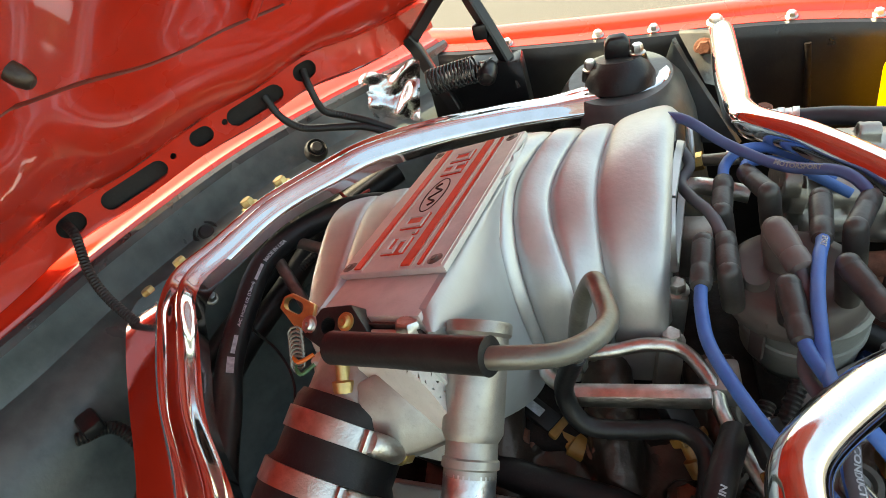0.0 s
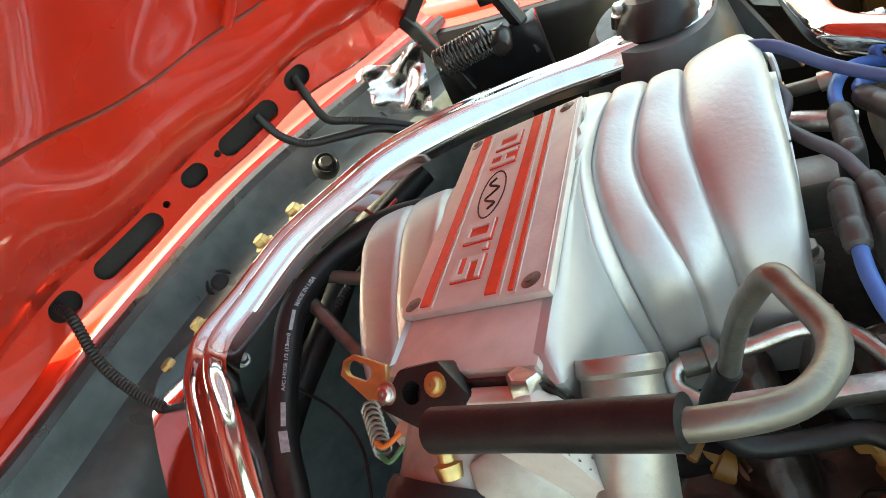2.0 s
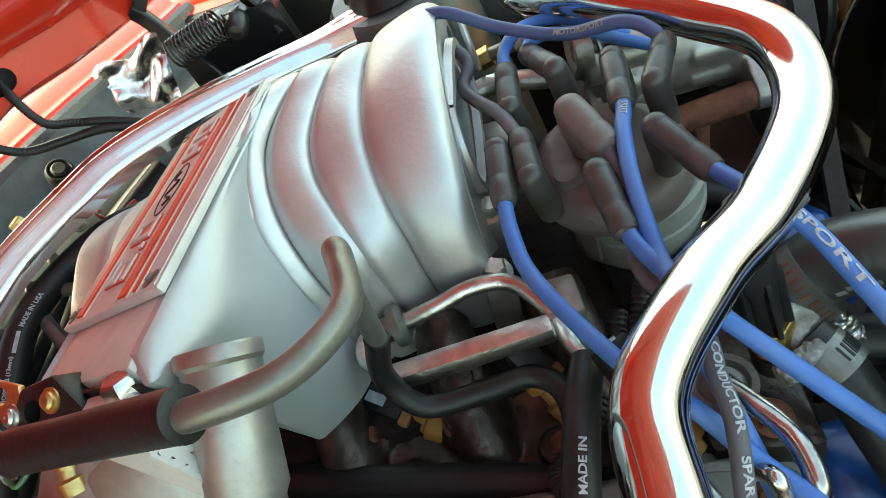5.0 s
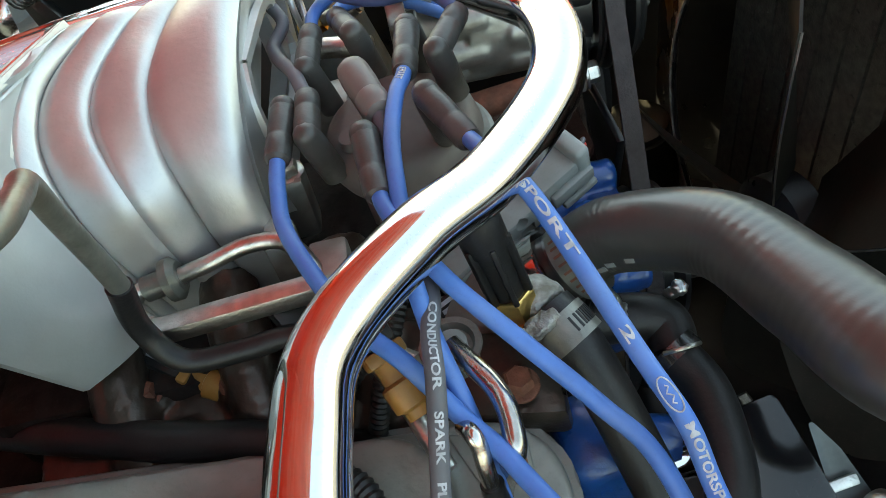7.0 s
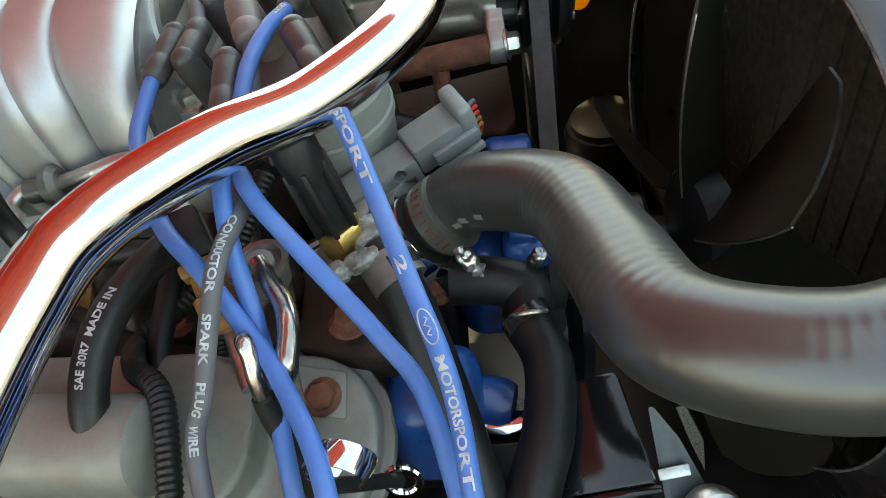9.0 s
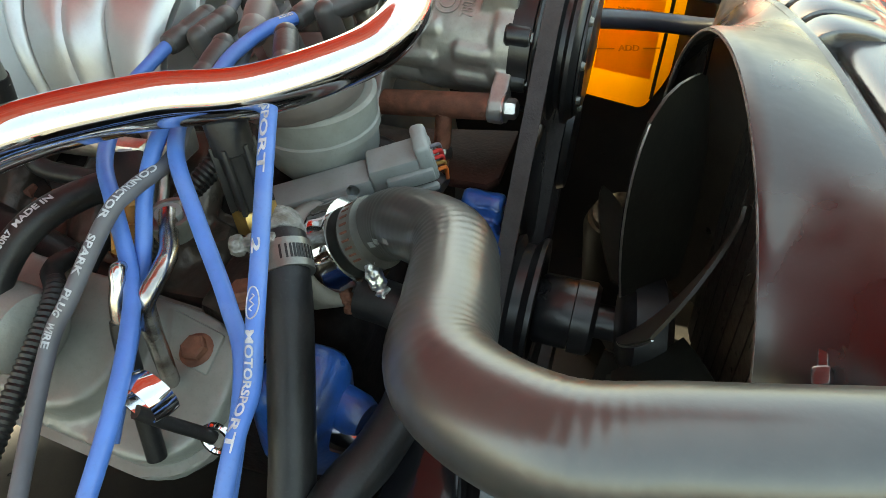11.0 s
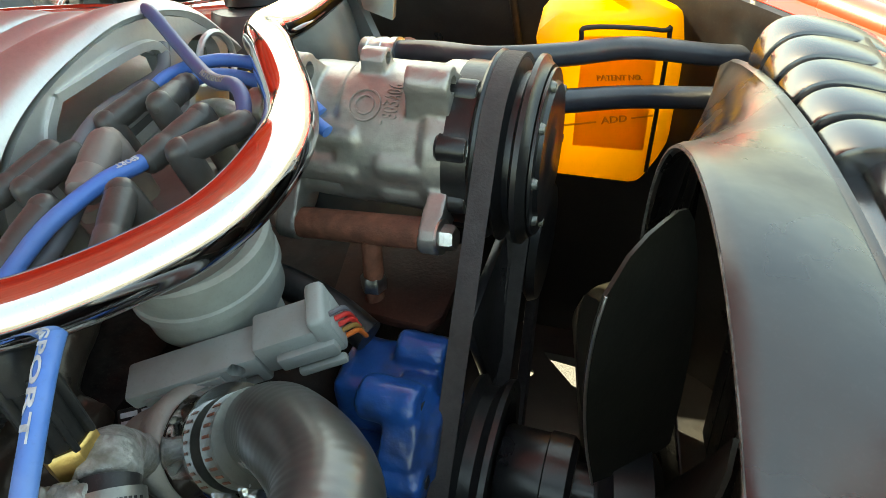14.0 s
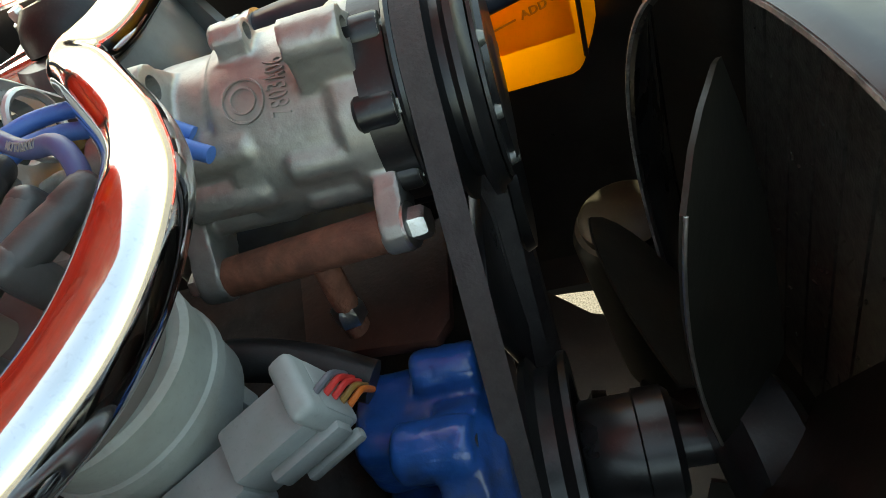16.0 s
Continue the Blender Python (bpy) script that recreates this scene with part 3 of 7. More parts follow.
flange = part("flange", sheet(hood_rows([(-0.02, 0, -0.02, -0.012), (-0.021, 0, -0.006, -0.004), (-0.018, 0, 0, 0), (-0.006, 0, 0, 0), (0.006, 0, 0, 0), (0.016, 0, 0, 0)]), 0.003), RED, hood, "red rear flange with slots for the wiring")
slots = []
for p, d, half, r in (((-0.384, 0.225, 0.963), V(0.65, 0.75, 0.1), 0.028, 0.0105), ((-0.323, 0.284, 0.978), V(0.75, 0.6, 0.1), 0.004, 0.0095), ((-0.27, 0.324, 0.986), V(0.8, 0.58, 0.16), 0.024, 0.0105), ((-0.433, 0.17, 0.958), V(0.6, 0.8, 0.1), 0.004, 0.0115), ((-0.217, 0.361, 1.0), V(0.75, 0.6, 0.1), 0.004, 0.01), ((-0.35, 0.26, 0.972), V(0.6, 0.75, 0.1), 0.0, 0.0035), ((-0.3, 0.302, 0.982), V(0.6, 0.75, 0.1), 0.0, 0.0035)):
    slots.append(stadium(V(*p), d, V(0.7, -0.7, 0.1), half, r, 0.05))
cut(flange, slots)
# dark sheet close behind the slots, in place of their shaded depth
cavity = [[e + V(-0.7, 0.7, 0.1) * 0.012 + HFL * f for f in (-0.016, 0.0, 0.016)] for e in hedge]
part("slot_backing", sheet(cavity, 0.002), SLOTSHADE, hood, "near-black backing sheet for the shade behind the slots")
T = 0.016
part("bulge", sheet(hood_rows([(T, 0, 0, 0), (T, 0.03, 0, 0.003), (T, 0.12, 0, 0.008), (T, 0.3, 0, 0.011), (T, 0.5, 0, 0.011), (T, 0.7, 0, 0.007), (T, 0.85, 0, 0.001), (T, 0.94, 0, -0.004), (T, 1.0, 0, -0.007)]), 0.003), RED, hood, "rounded red stiffening bulge")
part("groove", sheet(hood_rows([(T, 1.0, 0, -0.007), (T, 1.0, 0.001, -0.009), (T, 1.0, 0.0024, -0.009), (T, 1.0, 0.0034, -0.007)]), 0.002), SEAM, hood, "dark sealed groove")
part("inner_panel", sheet(hood_rows([(T, 1.0, 0.0035, -0.008), (T, 1.0, 0.01, -0.004), (T, 1.0, 0.03, -0.008), (T, 1.0, 0.1, -0.012), (T, 1.0, 0.3, -0.016), (T, 1.0, 0.5, -0.016), (T, 1.0, 0.75, -0.006), (T, 1.0, 0.95, 0.012), (T, 1.0, 1.14, 0.04)]), 0.003), RED, hood, "large glossy red inner panel")
for k, r in ((58, 0.005), (63, 0.004), (82, 0.005)):
    e = hedge[k]
    part("stiffener", tube([e + HUP * (groove_at(e.y) + 0.03) - HN * 0.009, e + HUP * 0.28 - HN * 0.013, e + HUP * 0.45 - HN * 0.018, e + HUP * 0.7 - HN * 0.012], r, 6, 12), RED, hood, "pressed stiffening ridge")
part("outer_skin", sheet(hood_rows([(-0.02, 0, -0.02, -0.016), (0.0, 0, -0.005, -0.03), (T, 0, 0.3, -0.05), (T, 0, 0.7, -0.05), (T, 0, 1.1, -0.03), (T, 0, 1.36, 0.03)]), 0.003), RED, hood, "red outer skin")
q = V(-0.276, 0.071, 1.153) + HN * 0.004
part("bumper", lathe(q - HN * 0.012, q + HN * 0.006, [(0, 0.008), (0.5, 0.008), (0.6, 0.0075), (0.9, 0.006), (1, 0.004)], 14), CAST2, hood, "worn rubber bump stop")

# ---- intake manifold ----
NL, S, L, N = V(-0.092, 0.046, 0.971), V(0.1, -0.046, 0.041), V(0.029, 0.219, -0.039), V(-0.29, 0.205, 0.935)


def aff(s, l, n=0.0):
    return NL + S * s + L * l + N * n


intake = thing("intake_manifold", (0.03, 0.12, 0.82), "silver-painted cast intake manifold with ribbed runners and a lettered top plate", "manifold")


class Shell:
    """A hull between two curves (y, z), at x running from one pair of values to another."""

    def __init__(self, xa, ca, xb, cb):
        self.a = spline([V(0, y, z) for y, z in ca], 5)
        self.b = spline([V(0, y, z) for y, z in cb], 5)
        self.xa, self.xb = xa, xb
        self.n = 36

    def pick(self, line, q):
        f = min(q * (len(line) - 1), len(line) - 1.0001)
        i = int(f)
        return line[i].lerp(line[i + 1], f - i)

    def at(self, u, q, dip=0.0):
        p = self.pick(self.a, q).lerp(self.pick(self.b, q), u)
        p2 = self.pick(self.a, min(q + 0.02, 1)).lerp(self.pick(self.b, min(q + 0.02, 1)), u)
        p1 = self.pick(self.a, max(q - 0.02, 0)).lerp(self.pick(self.b, max(q - 0.02, 0)), u)
        t = (p2 - p1).normalized()
        inward = V(0, t.z, -t.y)
        x = (self.xa[0] * (1 - q) + self.xa[1] * q) * (1 - u) + (self.xb[0] * (1 - q) + self.xb[1] * q) * u
        return V(x, p.y, p.z) - inward * dip * (-1 if inward.y * (p.y - 0.19) + inward.z * (p.z - 0.85) < 0 else 1)

    def rib(self, u0, u1, deep):
        rows = []
        cols = 12
        for i in range(self.n + 1):
            q = i / self.n
            row = []
            for c in range(cols + 1):
                f = c / cols
                e = abs(2 * f - 1)
                d = deep * (0.3 * e ** 2 + 0.7 * e ** 9)
                row.append(self.at(u0 + (u1 - u0) * f, q, d))
            rows.append(row)
        return sheet(rows, 0.006)


rear = Shell((-0.165, -0.165), ((0.262, 0.86), (0.245, 0.9), (0.2, 0.92), (0.16, 0.918), (0.11, 0.905), (0.075, 0.88), (0.07, 0.82)),
             (-0.055, -0.055), ((0.29, 0.88), (0.262, 0.905), (0.23, 0.922), (0.17, 0.937), (0.1, 0.944), (0.06, 0.93), (0.05, 0.85)))
# the front runners lie between creases that arch from the far side over the top and down to the near side
CREASES = [spline(c, 6) for c in (
    [(0.034, 0.275, 0.925), (0.033, 0.228, 0.963), (0.029, 0.17, 0.978), (0.025, 0.13, 0.976), (0.0235, 0.103, 0.97), (0.024, 0.082, 0.96), (0.028, 0.066, 0.938), (0.034, 0.055, 0.906), (0.044, 0.053, 0.84)],
    [(0.058, 0.278, 0.925), (0.056, 0.228, 0.962), (0.043, 0.188, 0.966), (0.033, 0.152, 0.966), (0.032, 0.121, 0.963), (0.034, 0.095, 0.954), (0.038, 0.075, 0.934), (0.045, 0.06, 0.898), (0.054, 0.058, 0.83)],
    [(0.088, 0.285, 0.92), (0.082, 0.235, 0.955), (0.068, 0.19, 0.958), (0.06, 0.151, 0.957), (0.061, 0.117, 0.953), (0.068, 0.088, 0.943), (0.075, 0.067, 0.922), (0.077, 0.061, 0.887), (0.08, 0.062, 0.83)],
    [(0.117, 0.295, 0.91), (0.11, 0.25, 0.948), (0.1, 0.195, 0.953), (0.096, 0.15, 0.954), (0.096, 0.118, 0.948), (0.098, 0.092, 0.931), (0.1, 0.079, 0.905), (0.101, 0.072, 0.87), (0.104, 0.072, 0.82)],
    [(0.168, 0.325, 0.892), (0.167, 0.285, 0.94), (0.161, 0.23, 0.96), (0.156, 0.18, 0.958), (0.152, 0.135, 0.948), (0.148, 0.1, 0.93), (0.144, 0.075, 0.902), (0.141, 0.066, 0.868), (0.138, 0.07, 0.82)])]


def crease(k, q):
    """A place along a crease, q from the far side to the near one."""
    line = CREASES[k]
    f = min(max(q, 0.0) * (len(line) - 1), len(line) - 1.0001)
    i = int(f)
    return line[i].lerp(line[i + 1], f - i)


def runner(k, swell, last=False, n=44, cols=16):
    """One runner: a smooth swelling between two creases; the last one rolls over into the end face."""
    rows = []
    for i in range(n + 1):
        q = i / n
        a, b = crease(k, q), crease(k + 1, q)
        along_q = crease(k, min(q + 0.02, 1)) + crease(k + 1, min(q + 0.02, 1)) - crease(k, max(q - 0.02, 0)) - crease(k + 1, max(q - 0.02, 0))
        out = (b - a).cross(along_q).normalized()
        if out.dot((a + b) / 2 - V(0.06, 0.19, 0.83)) < 0:
            out = -out
        full = swell * min(1.0, (b - a).length / 0.014)
        row = []
        for c in range(cols + 1):
            f = c / cols
            e = abs(2 * f - 1)
            h = full * (1 - 0.35 * e ** 2 - 0.65 * e ** 6)
            if last and f > 0.5:
                g = (f - 0.5) * 2
                h = full * (1 - 0.35 * g ** 2 - 0.65 * g ** 5) - 0.004 * g ** 8
            row.append(a.lerp(b, f) + out * h)
        rows.append(row)
    return sheet(rows, 0.006)


for k, swell in ((0, 0.003), (1, 0.0048), (2, 0.0052), (3, 0.0072)):
    part("runner", runner(k, swell, k == 3), SILVER, intake, "silver-painted runner with a grained skin")
for k in range(3):
    part("rear_runner", rear.rib(k / 3, (k + 1) / 3, 0.0046), SILVER, intake, "silver-painted rear runner")
# closing wall at the rear of the rear runners
part("rear_end", prism([rear.at(0, k / 12, 0.006) for k in range(13)] + [V(-0.165, 0.262, 0.82)], V(0.008, 0, 0)), SILVER, intake)
# smooth side wall between the top block and the first runner
rows = []
for i in range(37):
    q = i / 36
    low = crease(0, 0.04 + 0.96 * q) + V(0.001, 0, -0.001)
    l = 1.05 - 1.26 * min(1.0, q / 0.72)
    fall = min(1.0, max(0.0, (0.45 - l) / 0.6))
    edge = aff(1.002 + 0.028 * fall, l, -0.0075 - 0.0065 * fall)
    if q < 0.72:
        top = [aff(0.9, l, -0.0045), aff(0.98, l, -0.005), aff(0.997 + 0.015 * fall, l, -0.006 - 0.0025 * fall), edge]
    else:
        edge = edge.lerp(V(0.006, 0.004, 0.845), (q - 0.72) / 0.28)
        top = [edge - V(0.004, 0, 0), edge - V(0.002, 0, 0), edge - V(0.001, 0, 0), edge]
    bulge = V(0.9, -0.3, 0.1) * 0.009 * fall
    rows.append(top + [edge.lerp(low, k / 10) + bulge * math.sin(math.pi * k / 10) for k in range(1, 11)])
part("side_wall", sheet(rows, 0.006), SILVER_SMOOTH, intake, "smooth silver side wall")
rows = []
for i in range(15):
    q = i / 14
    top = aff(-0.02, 1.04 - 1.22 * q, -0.006)
    low = rear.at(1, 0.1 + 0.7 * q, 0.004)
    rows.append([top.lerp(low, k / 6) for k in range(7)])
part("rear_wall", sheet(rows[::-1], 0.006), SILVER_SMOOTH, intake)
# front end face: a raised window frame and a round port
face = part("end_face", prism([crease(4, 0.02 + 0.86 * k / 16).lerp(V(0.155, 0.2, 0.88), 0.09) for k in range(17)] + [V(0.147, 0.11, 0.84), V(0.16, 0.29, 0.85)], V(-0.012, 0.002, 0)), SILVER, intake, "flat silver end face with openings")
WIN = [V(0.152, 0.15, 0.937), V(0.164, 0.222, 0.937), V(0.167, 0.238, 0.922), V(0.166, 0.24, 0.88), V(0.153, 0.15, 0.872), V(0.15, 0.128, 0.888), V(0.15, 0.132, 0.918)]
PORT = V(0.172, 0.278, 0.9)
cut(face, [prism([p + V(0.03, 0, 0) for p in WIN], V(-0.06, 0, 0)), lathe(PORT + V(0.03, 0, 0), PORT - V(0.03, 0, 0), [(0, 0.02), (1, 0.02)], 28)])
bm = bmesh.new()
loop = spline([p + V(0.0005, 0, 0) for p in WIN + WIN[:1]], 4)
sweep(bm, loop, [(-0.004, -0.003), (-0.003, 0.003), (0.003, 0.003), (0.004, -0.003)], cap=False, up=(1, 0, 0))
part("window_rim", bm, SILVER, intake, "raised cast rim of the opening")
bm = bmesh.new()
loop = [PORT + V(0.005, 0.021 * math.cos(2 * math.pi * i / 28), 0.021 * math.sin(2 * math.pi * i / 28)) for i in range(30)]
sweep(bm, loop, ring_profile(0.0026, 8), cap=False)
part("port_rim", bm, SILVER, intake)
part("inner_tube", box(frame_of(V(0.09, 0.19, 0.895), EX, EZ), (0.1, 0.2, 0.02), 0.006), SILVER, intake, "shaded floor of the opening")
# top block with its rounded front, the dark gasket line and the neck flange
bm = prism([aff(-0.02, -0.2, -0.0045), aff(0.96, -0.2, -0.0045), aff(0.96, 1.05, -0.0045), aff(-0.02, 1.05, -0.0045)], N * -0.03, 0.004)
part("top_block", bm, SILVERFLAT, intake)


def neck_outline(l, grow, drop):
    """The rounded outline of the plenum's mouth, at the distance l."""
    pts = [(-0.03 - grow, -0.09), (-0.03 - grow, -0.02), (0.0, -0.008 + 0.05 * grow)]
    pts += [(0.86 + (0.17 + grow) * math.sin(radians(a)), -0.05 + (0.042 + 0.05 * grow) * math.cos(radians(a))) for a in range(0, 91, 10)]
    pts += [(1.03 + grow, -0.09)]
    return [aff(u, l, n - drop) for u, n in pts]


part("gasket", prism(neck_outline(-0.212, 0.012, 0.0), L * -0.01), RUBBER, intake, "thin dark gasket")
part("neck_flange", prism(neck_outline(-0.222, 0.0, 0.002), L * -0.05, 0.0025), SILVERFLAT, intake, "rounded silver neck flange")
part("neck_block", prism(neck_outline(-0.27, -0.02, 0.012), L * -0.06, 0.004), SILVERFLAT, intake, "cast block behind the throttle")
plate = part("top_plate", prism([aff(0.0, 0.0, -0.004), aff(1.0, 0.0, -0.004), aff(1.0, 1.0, -0.004), aff(0.0, 1.0, -0.004)], N * 0.0055, 0.0012), SILVERFLAT, intake, "cast plate with red lines and raised letters")
for a, b in ((0.15, 0.215), (0.615, 0.69), (0.765, 0.79)):
    part("stripe", prism([aff(a, 0.02, 0.001), aff(b, 0.02, 0.001), aff(b, 0.98, 0.001), aff(a, 0.98, 0.001)], N * 0.0016), REDSTRIPE, plate, "red enamel line")
for a in (0.13, 0.236, 0.596, 0.708, 0.752, 0.803, 0.965):
    part("ridge", prism([aff(a, 0.01, 0.001), aff(a + 0.009, 0.01, 0.001), aff(a + 0.009, 0.99, 0.001), aff(a, 0.99, 0.001)], N * 0.0012, 0.0003), SILVERFLAT, plate)


STROKES = {  # bars of each letter: from x, y to x, y in its own unit square
    "5": ((0, 0.85, 1, 1), (0, 0.6, 0.24, 0.85), (0, 0.45, 1, 0.6), (0.76, 0.15, 1, 0.45), (0, 0, 1, 0.15)),
    "0": ((0, 0, 0.24, 1), (0.76, 0, 1, 1), (0.24, 0, 0.76, 0.14), (0.24, 0.86, 0.76, 1)),
    "H": ((0, 0, 0.24, 1), (0.76, 0, 1, 1), (0.24, 0.42, 0.76, 0.58)),
    ".": ((0, 0, 1, 0.16),),
}


def block_letter(char, l0, l1):
    """A square-cut cast letter, its face bare, standing in a red-painted hollow."""
    def slab(name, x0, y0, x1, y1, low, high, m):
        a, c = l0 + (l1 - l0) * x0, l0 + (l1 - l0) * x1
        u, w = 0.54 - 0.205 * y0, 0.54 - 0.205 * y1
        part(name, prism([aff(w, a, low), aff(u, a, low), aff(u, c, low), aff(w, c, low)], N * (high - low)), m, plate)

    slab("letter_ground", -0.05, -0.04, 1.05, 1.04 if char != "." else 0.2, 0.0008, 0.0024, REDSTRIPE)
    for bar in STROKES[char]:
        slab("letter", *bar, 0.002, 0.0036, SILVERFLAT)


for char, l0, l1 in (("5", 0.1, 0.195), (".", 0.222, 0.245), ("0", 0.27, 0.365), ("H", 0.7, 0.79), ("0", 0.82, 0.91)):
    block_letter(char, l0, l1)
bm = bmesh.new()
oval = [aff(0.425 + 0.098 * math.sin(2 * math.pi * i / 40), 0.53 + 0.135 * math.cos(2 * math.pi * i / 40), 0.0015) for i in range(40)]
sweep(bm, oval + oval[:2], ring_profile(0.0006, 6), cap=False)
part("oval_badge", bm, DARKRUST, plate, "plain raised oval outline")
bm = bmesh.new()
sweep(bm, spline([aff(0.425 + 0.05 * math.sin(k * 2.1), 0.44 + 0.03 * k, 0.0015) for k in range(7)], 5), ring_profile(0.0011, 6))
part("badge_stroke", bm, DARKRUST, plate, "plain raised wavy stroke")
for s, l in ((0.075, 0.04), (0.89, 0.045), (0.075, 0.955), (0.89, 0.955)):
    bm = lathe(aff(s, l, 0.0005), aff(s, l, 0.0035), [(0, 0.0058), (0.5, 0.0058), (0.6, 0.0045), (0.7, 0.0025), (1, 0.0025)], 20)
    part("screw", bm, DULLSTEEL, plate)
for p in ((0.151, 0.12, 0.87), (0.143, 0.064, 0.87)):
    q = V(*p)
    part("boss", box(frame_of(q - EZ * 0.03, EX, EZ), (0.02, 0.026, 0.055), 0.004), CAST, intake, "bolted foot of the manifold")
    hexbolt(intake, q - EZ * 0.004, EZ, 0.0085, 0.009, STEEL)

# ---- throttle body, neck and inlet ----
throttle = thing("throttle_body", (-0.06, -0.06, 0.93), "cast aluminium throttle body with sensor, lever and vacuum fittings", "throttle body")
TD = V(-0.38, -0.85, -0.37).normalized()
t0 = V(-0.045, -0.018, 0.958)
part("housing", lathe(t0, t0 + TD * 0.068, [(0, 0.037), (0.3, 0.036), (0.6, 0.034), (0.8, 0.034), (0.82, 0.037), (1, 0.037)], 40), CAST, throttle)
NECK0, NECK1 = V(0.032, -0.034, 0.997), V(0.0255, -0.088, 0.955)
ND = (NECK1 - NECK0).normalized()
neck = part("neck", lathe(NECK0, NECK1, [(0.06, 0.0152), (0.0, 0.0155), (0.0, 0.0188), (0.02, 0.0198), (0.1, 0.0198), (0.13, 0.018), (0.93, 0.018), (1, 0.0155)], 40), CAST, throttle, "upright cast pipe with a beaded rim")
part("neck_collar", lathe(NECK1 - ND * 0.002, NECK1 + ND * 0.02, [(0, 0.0153), (0.5, 0.0153), (0.55, 0.0168), (0.75, 0.0168), (0.8, 0.0155), (1, 0.0155)], 36), CAST, throttle)
part("galvanised_tube", lathe(NECK1 + ND * 0.018, NECK1 + ND * 0.12, [(0, 0.0155), (0.5, 0.0155), (1, 0.0155)], 30), GALV, throttle, "spangled galvanised tube")
part("web", prism([V(-0.046, -0.064, 0.98), V(-0.021, -0.056, 0.988), V(0.011, -0.056, 0.984), V(0.014, -0.084, 0.95), V(-0.004, -0.088, 0.947), V(-0.028, -0.094, 0.942), V(-0.045, -0.088, 0.952)], V(0.1, 0.55, -0.75) * 0.03, 0.003), CAST, throttle)
hexbolt(throttle, V(0.003, -0.067, 0.972), V(-0.1, -0.75, 0.65), 0.0062, 0.008, RUST, label="browned bolt")
TN = V(-0.25, -0.55, 0.8).normalized()
sensor = part("sensor", prism([V(-0.091, -0.03, 0.989), V(-0.076, -0.017, 1.001), V(-0.052, -0.021, 1.006), V(-0.037, -0.04, 0.997), V(-0.052, -0.05, 0.987), V(-0.068, -0.045, 0.985)], TN * -0.02, 0.003), RUBBER, throttle, "black throttle position sensor")
cut(sensor, [lathe(V(-0.069, -0.029, 0.995) + TN * 0.01, V(-0.069, -0.029, 0.995) - TN * 0.015, [(0, 0.0058), (1, 0.0058)], 20)])
for p in ((-0.084, -0.025, 0.993), (-0.055, -0.03, 0.999)):
    part("screw", lathe(V(*p), V(*p) + TN * 0.0048, [(0, 0.0062), (0.2, 0.0062), (0.22, 0.0046), (0.6, 0.0044), (0.85, 0.003), (0.86, 0.0012), (0.5, 0.001)], 20), GOLDZINC if p[0] > -0.07 else STEEL, sensor, "brassy screw" if p[0] > -0.07 else "bright steel screw")
lever = part("lever", prism([V(-0.117, 0.001, 0.984), V(-0.113, 0.006, 0.99), V(-0.107, 0.008, 0.991), V(-0.086, -0.004, 0.99), V(-0.088, -0.018, 0.98), V(-0.1, -0.016, 0.978)], TN * 0.004, 0.001), GOLDZINC, throttle, "yellow zinc throttle lever with a slot")
cut(lever, [stadium(V(-0.104, -0.001, 0.987), V(0.02, -0.012, 0.0), TN, 0.005, 0.0045, 0.04)])
bm = bmesh.new()
sweep(bm, [V(-0.0125, -0.062, 0.962).lerp(V(-0.009, -0.046, 1.004), i / 60) for i in range(61)], ring_profile(0.0046, 14), lambda i, n: 1.0 if i % 2 else 0.88)
part("stud", bm, GALV, throttle, "threaded stop stud")
hexbolt(throttle, V(-0.009, -0.0465, 1.002), V(0.0035, 0.016, 0.042), 0.0082, 0.0095, GALV, False, name="nut")
part("shaft_bush", lathe(V(-0.057, -0.05, 0.985), V(-0.056, -0.062, 0.97), [(0, 0.0045), (0.6, 0.005), (0.65, 0.008), (1, 0.008)], 20), GOLDZINC, throttle, "brassy shaft bush")
line = [V(-0.091, -0.034, 0.995) + V(0.001, -0.009, -0.009) * (i / 60) * 1.4 + V(0.005 * math.cos(i * 0.7), 0.003 * math.sin(i * 0.7), 0.004 * math.sin(i * 0.7)) for i in range(70)]
bm = bmesh.new()
sweep(bm, line, ring_profile(0.0009, 6))
part("return_spring", bm, DULLSTEEL, throttle, "coiled return spring")
for c, p in ((ORANGE, [(-0.096, -0.04, 0.984), (-0.088, -0.049, 0.984), (-0.079, -0.043, 0.984)]), (GREEN, [(-0.095, -0.044, 0.979), (-0.087, -0.054, 0.978), (-0.079, -0.047, 0.979)])):
    part("wire_lead", tube(p, 0.0014, 6, 8), c, throttle)
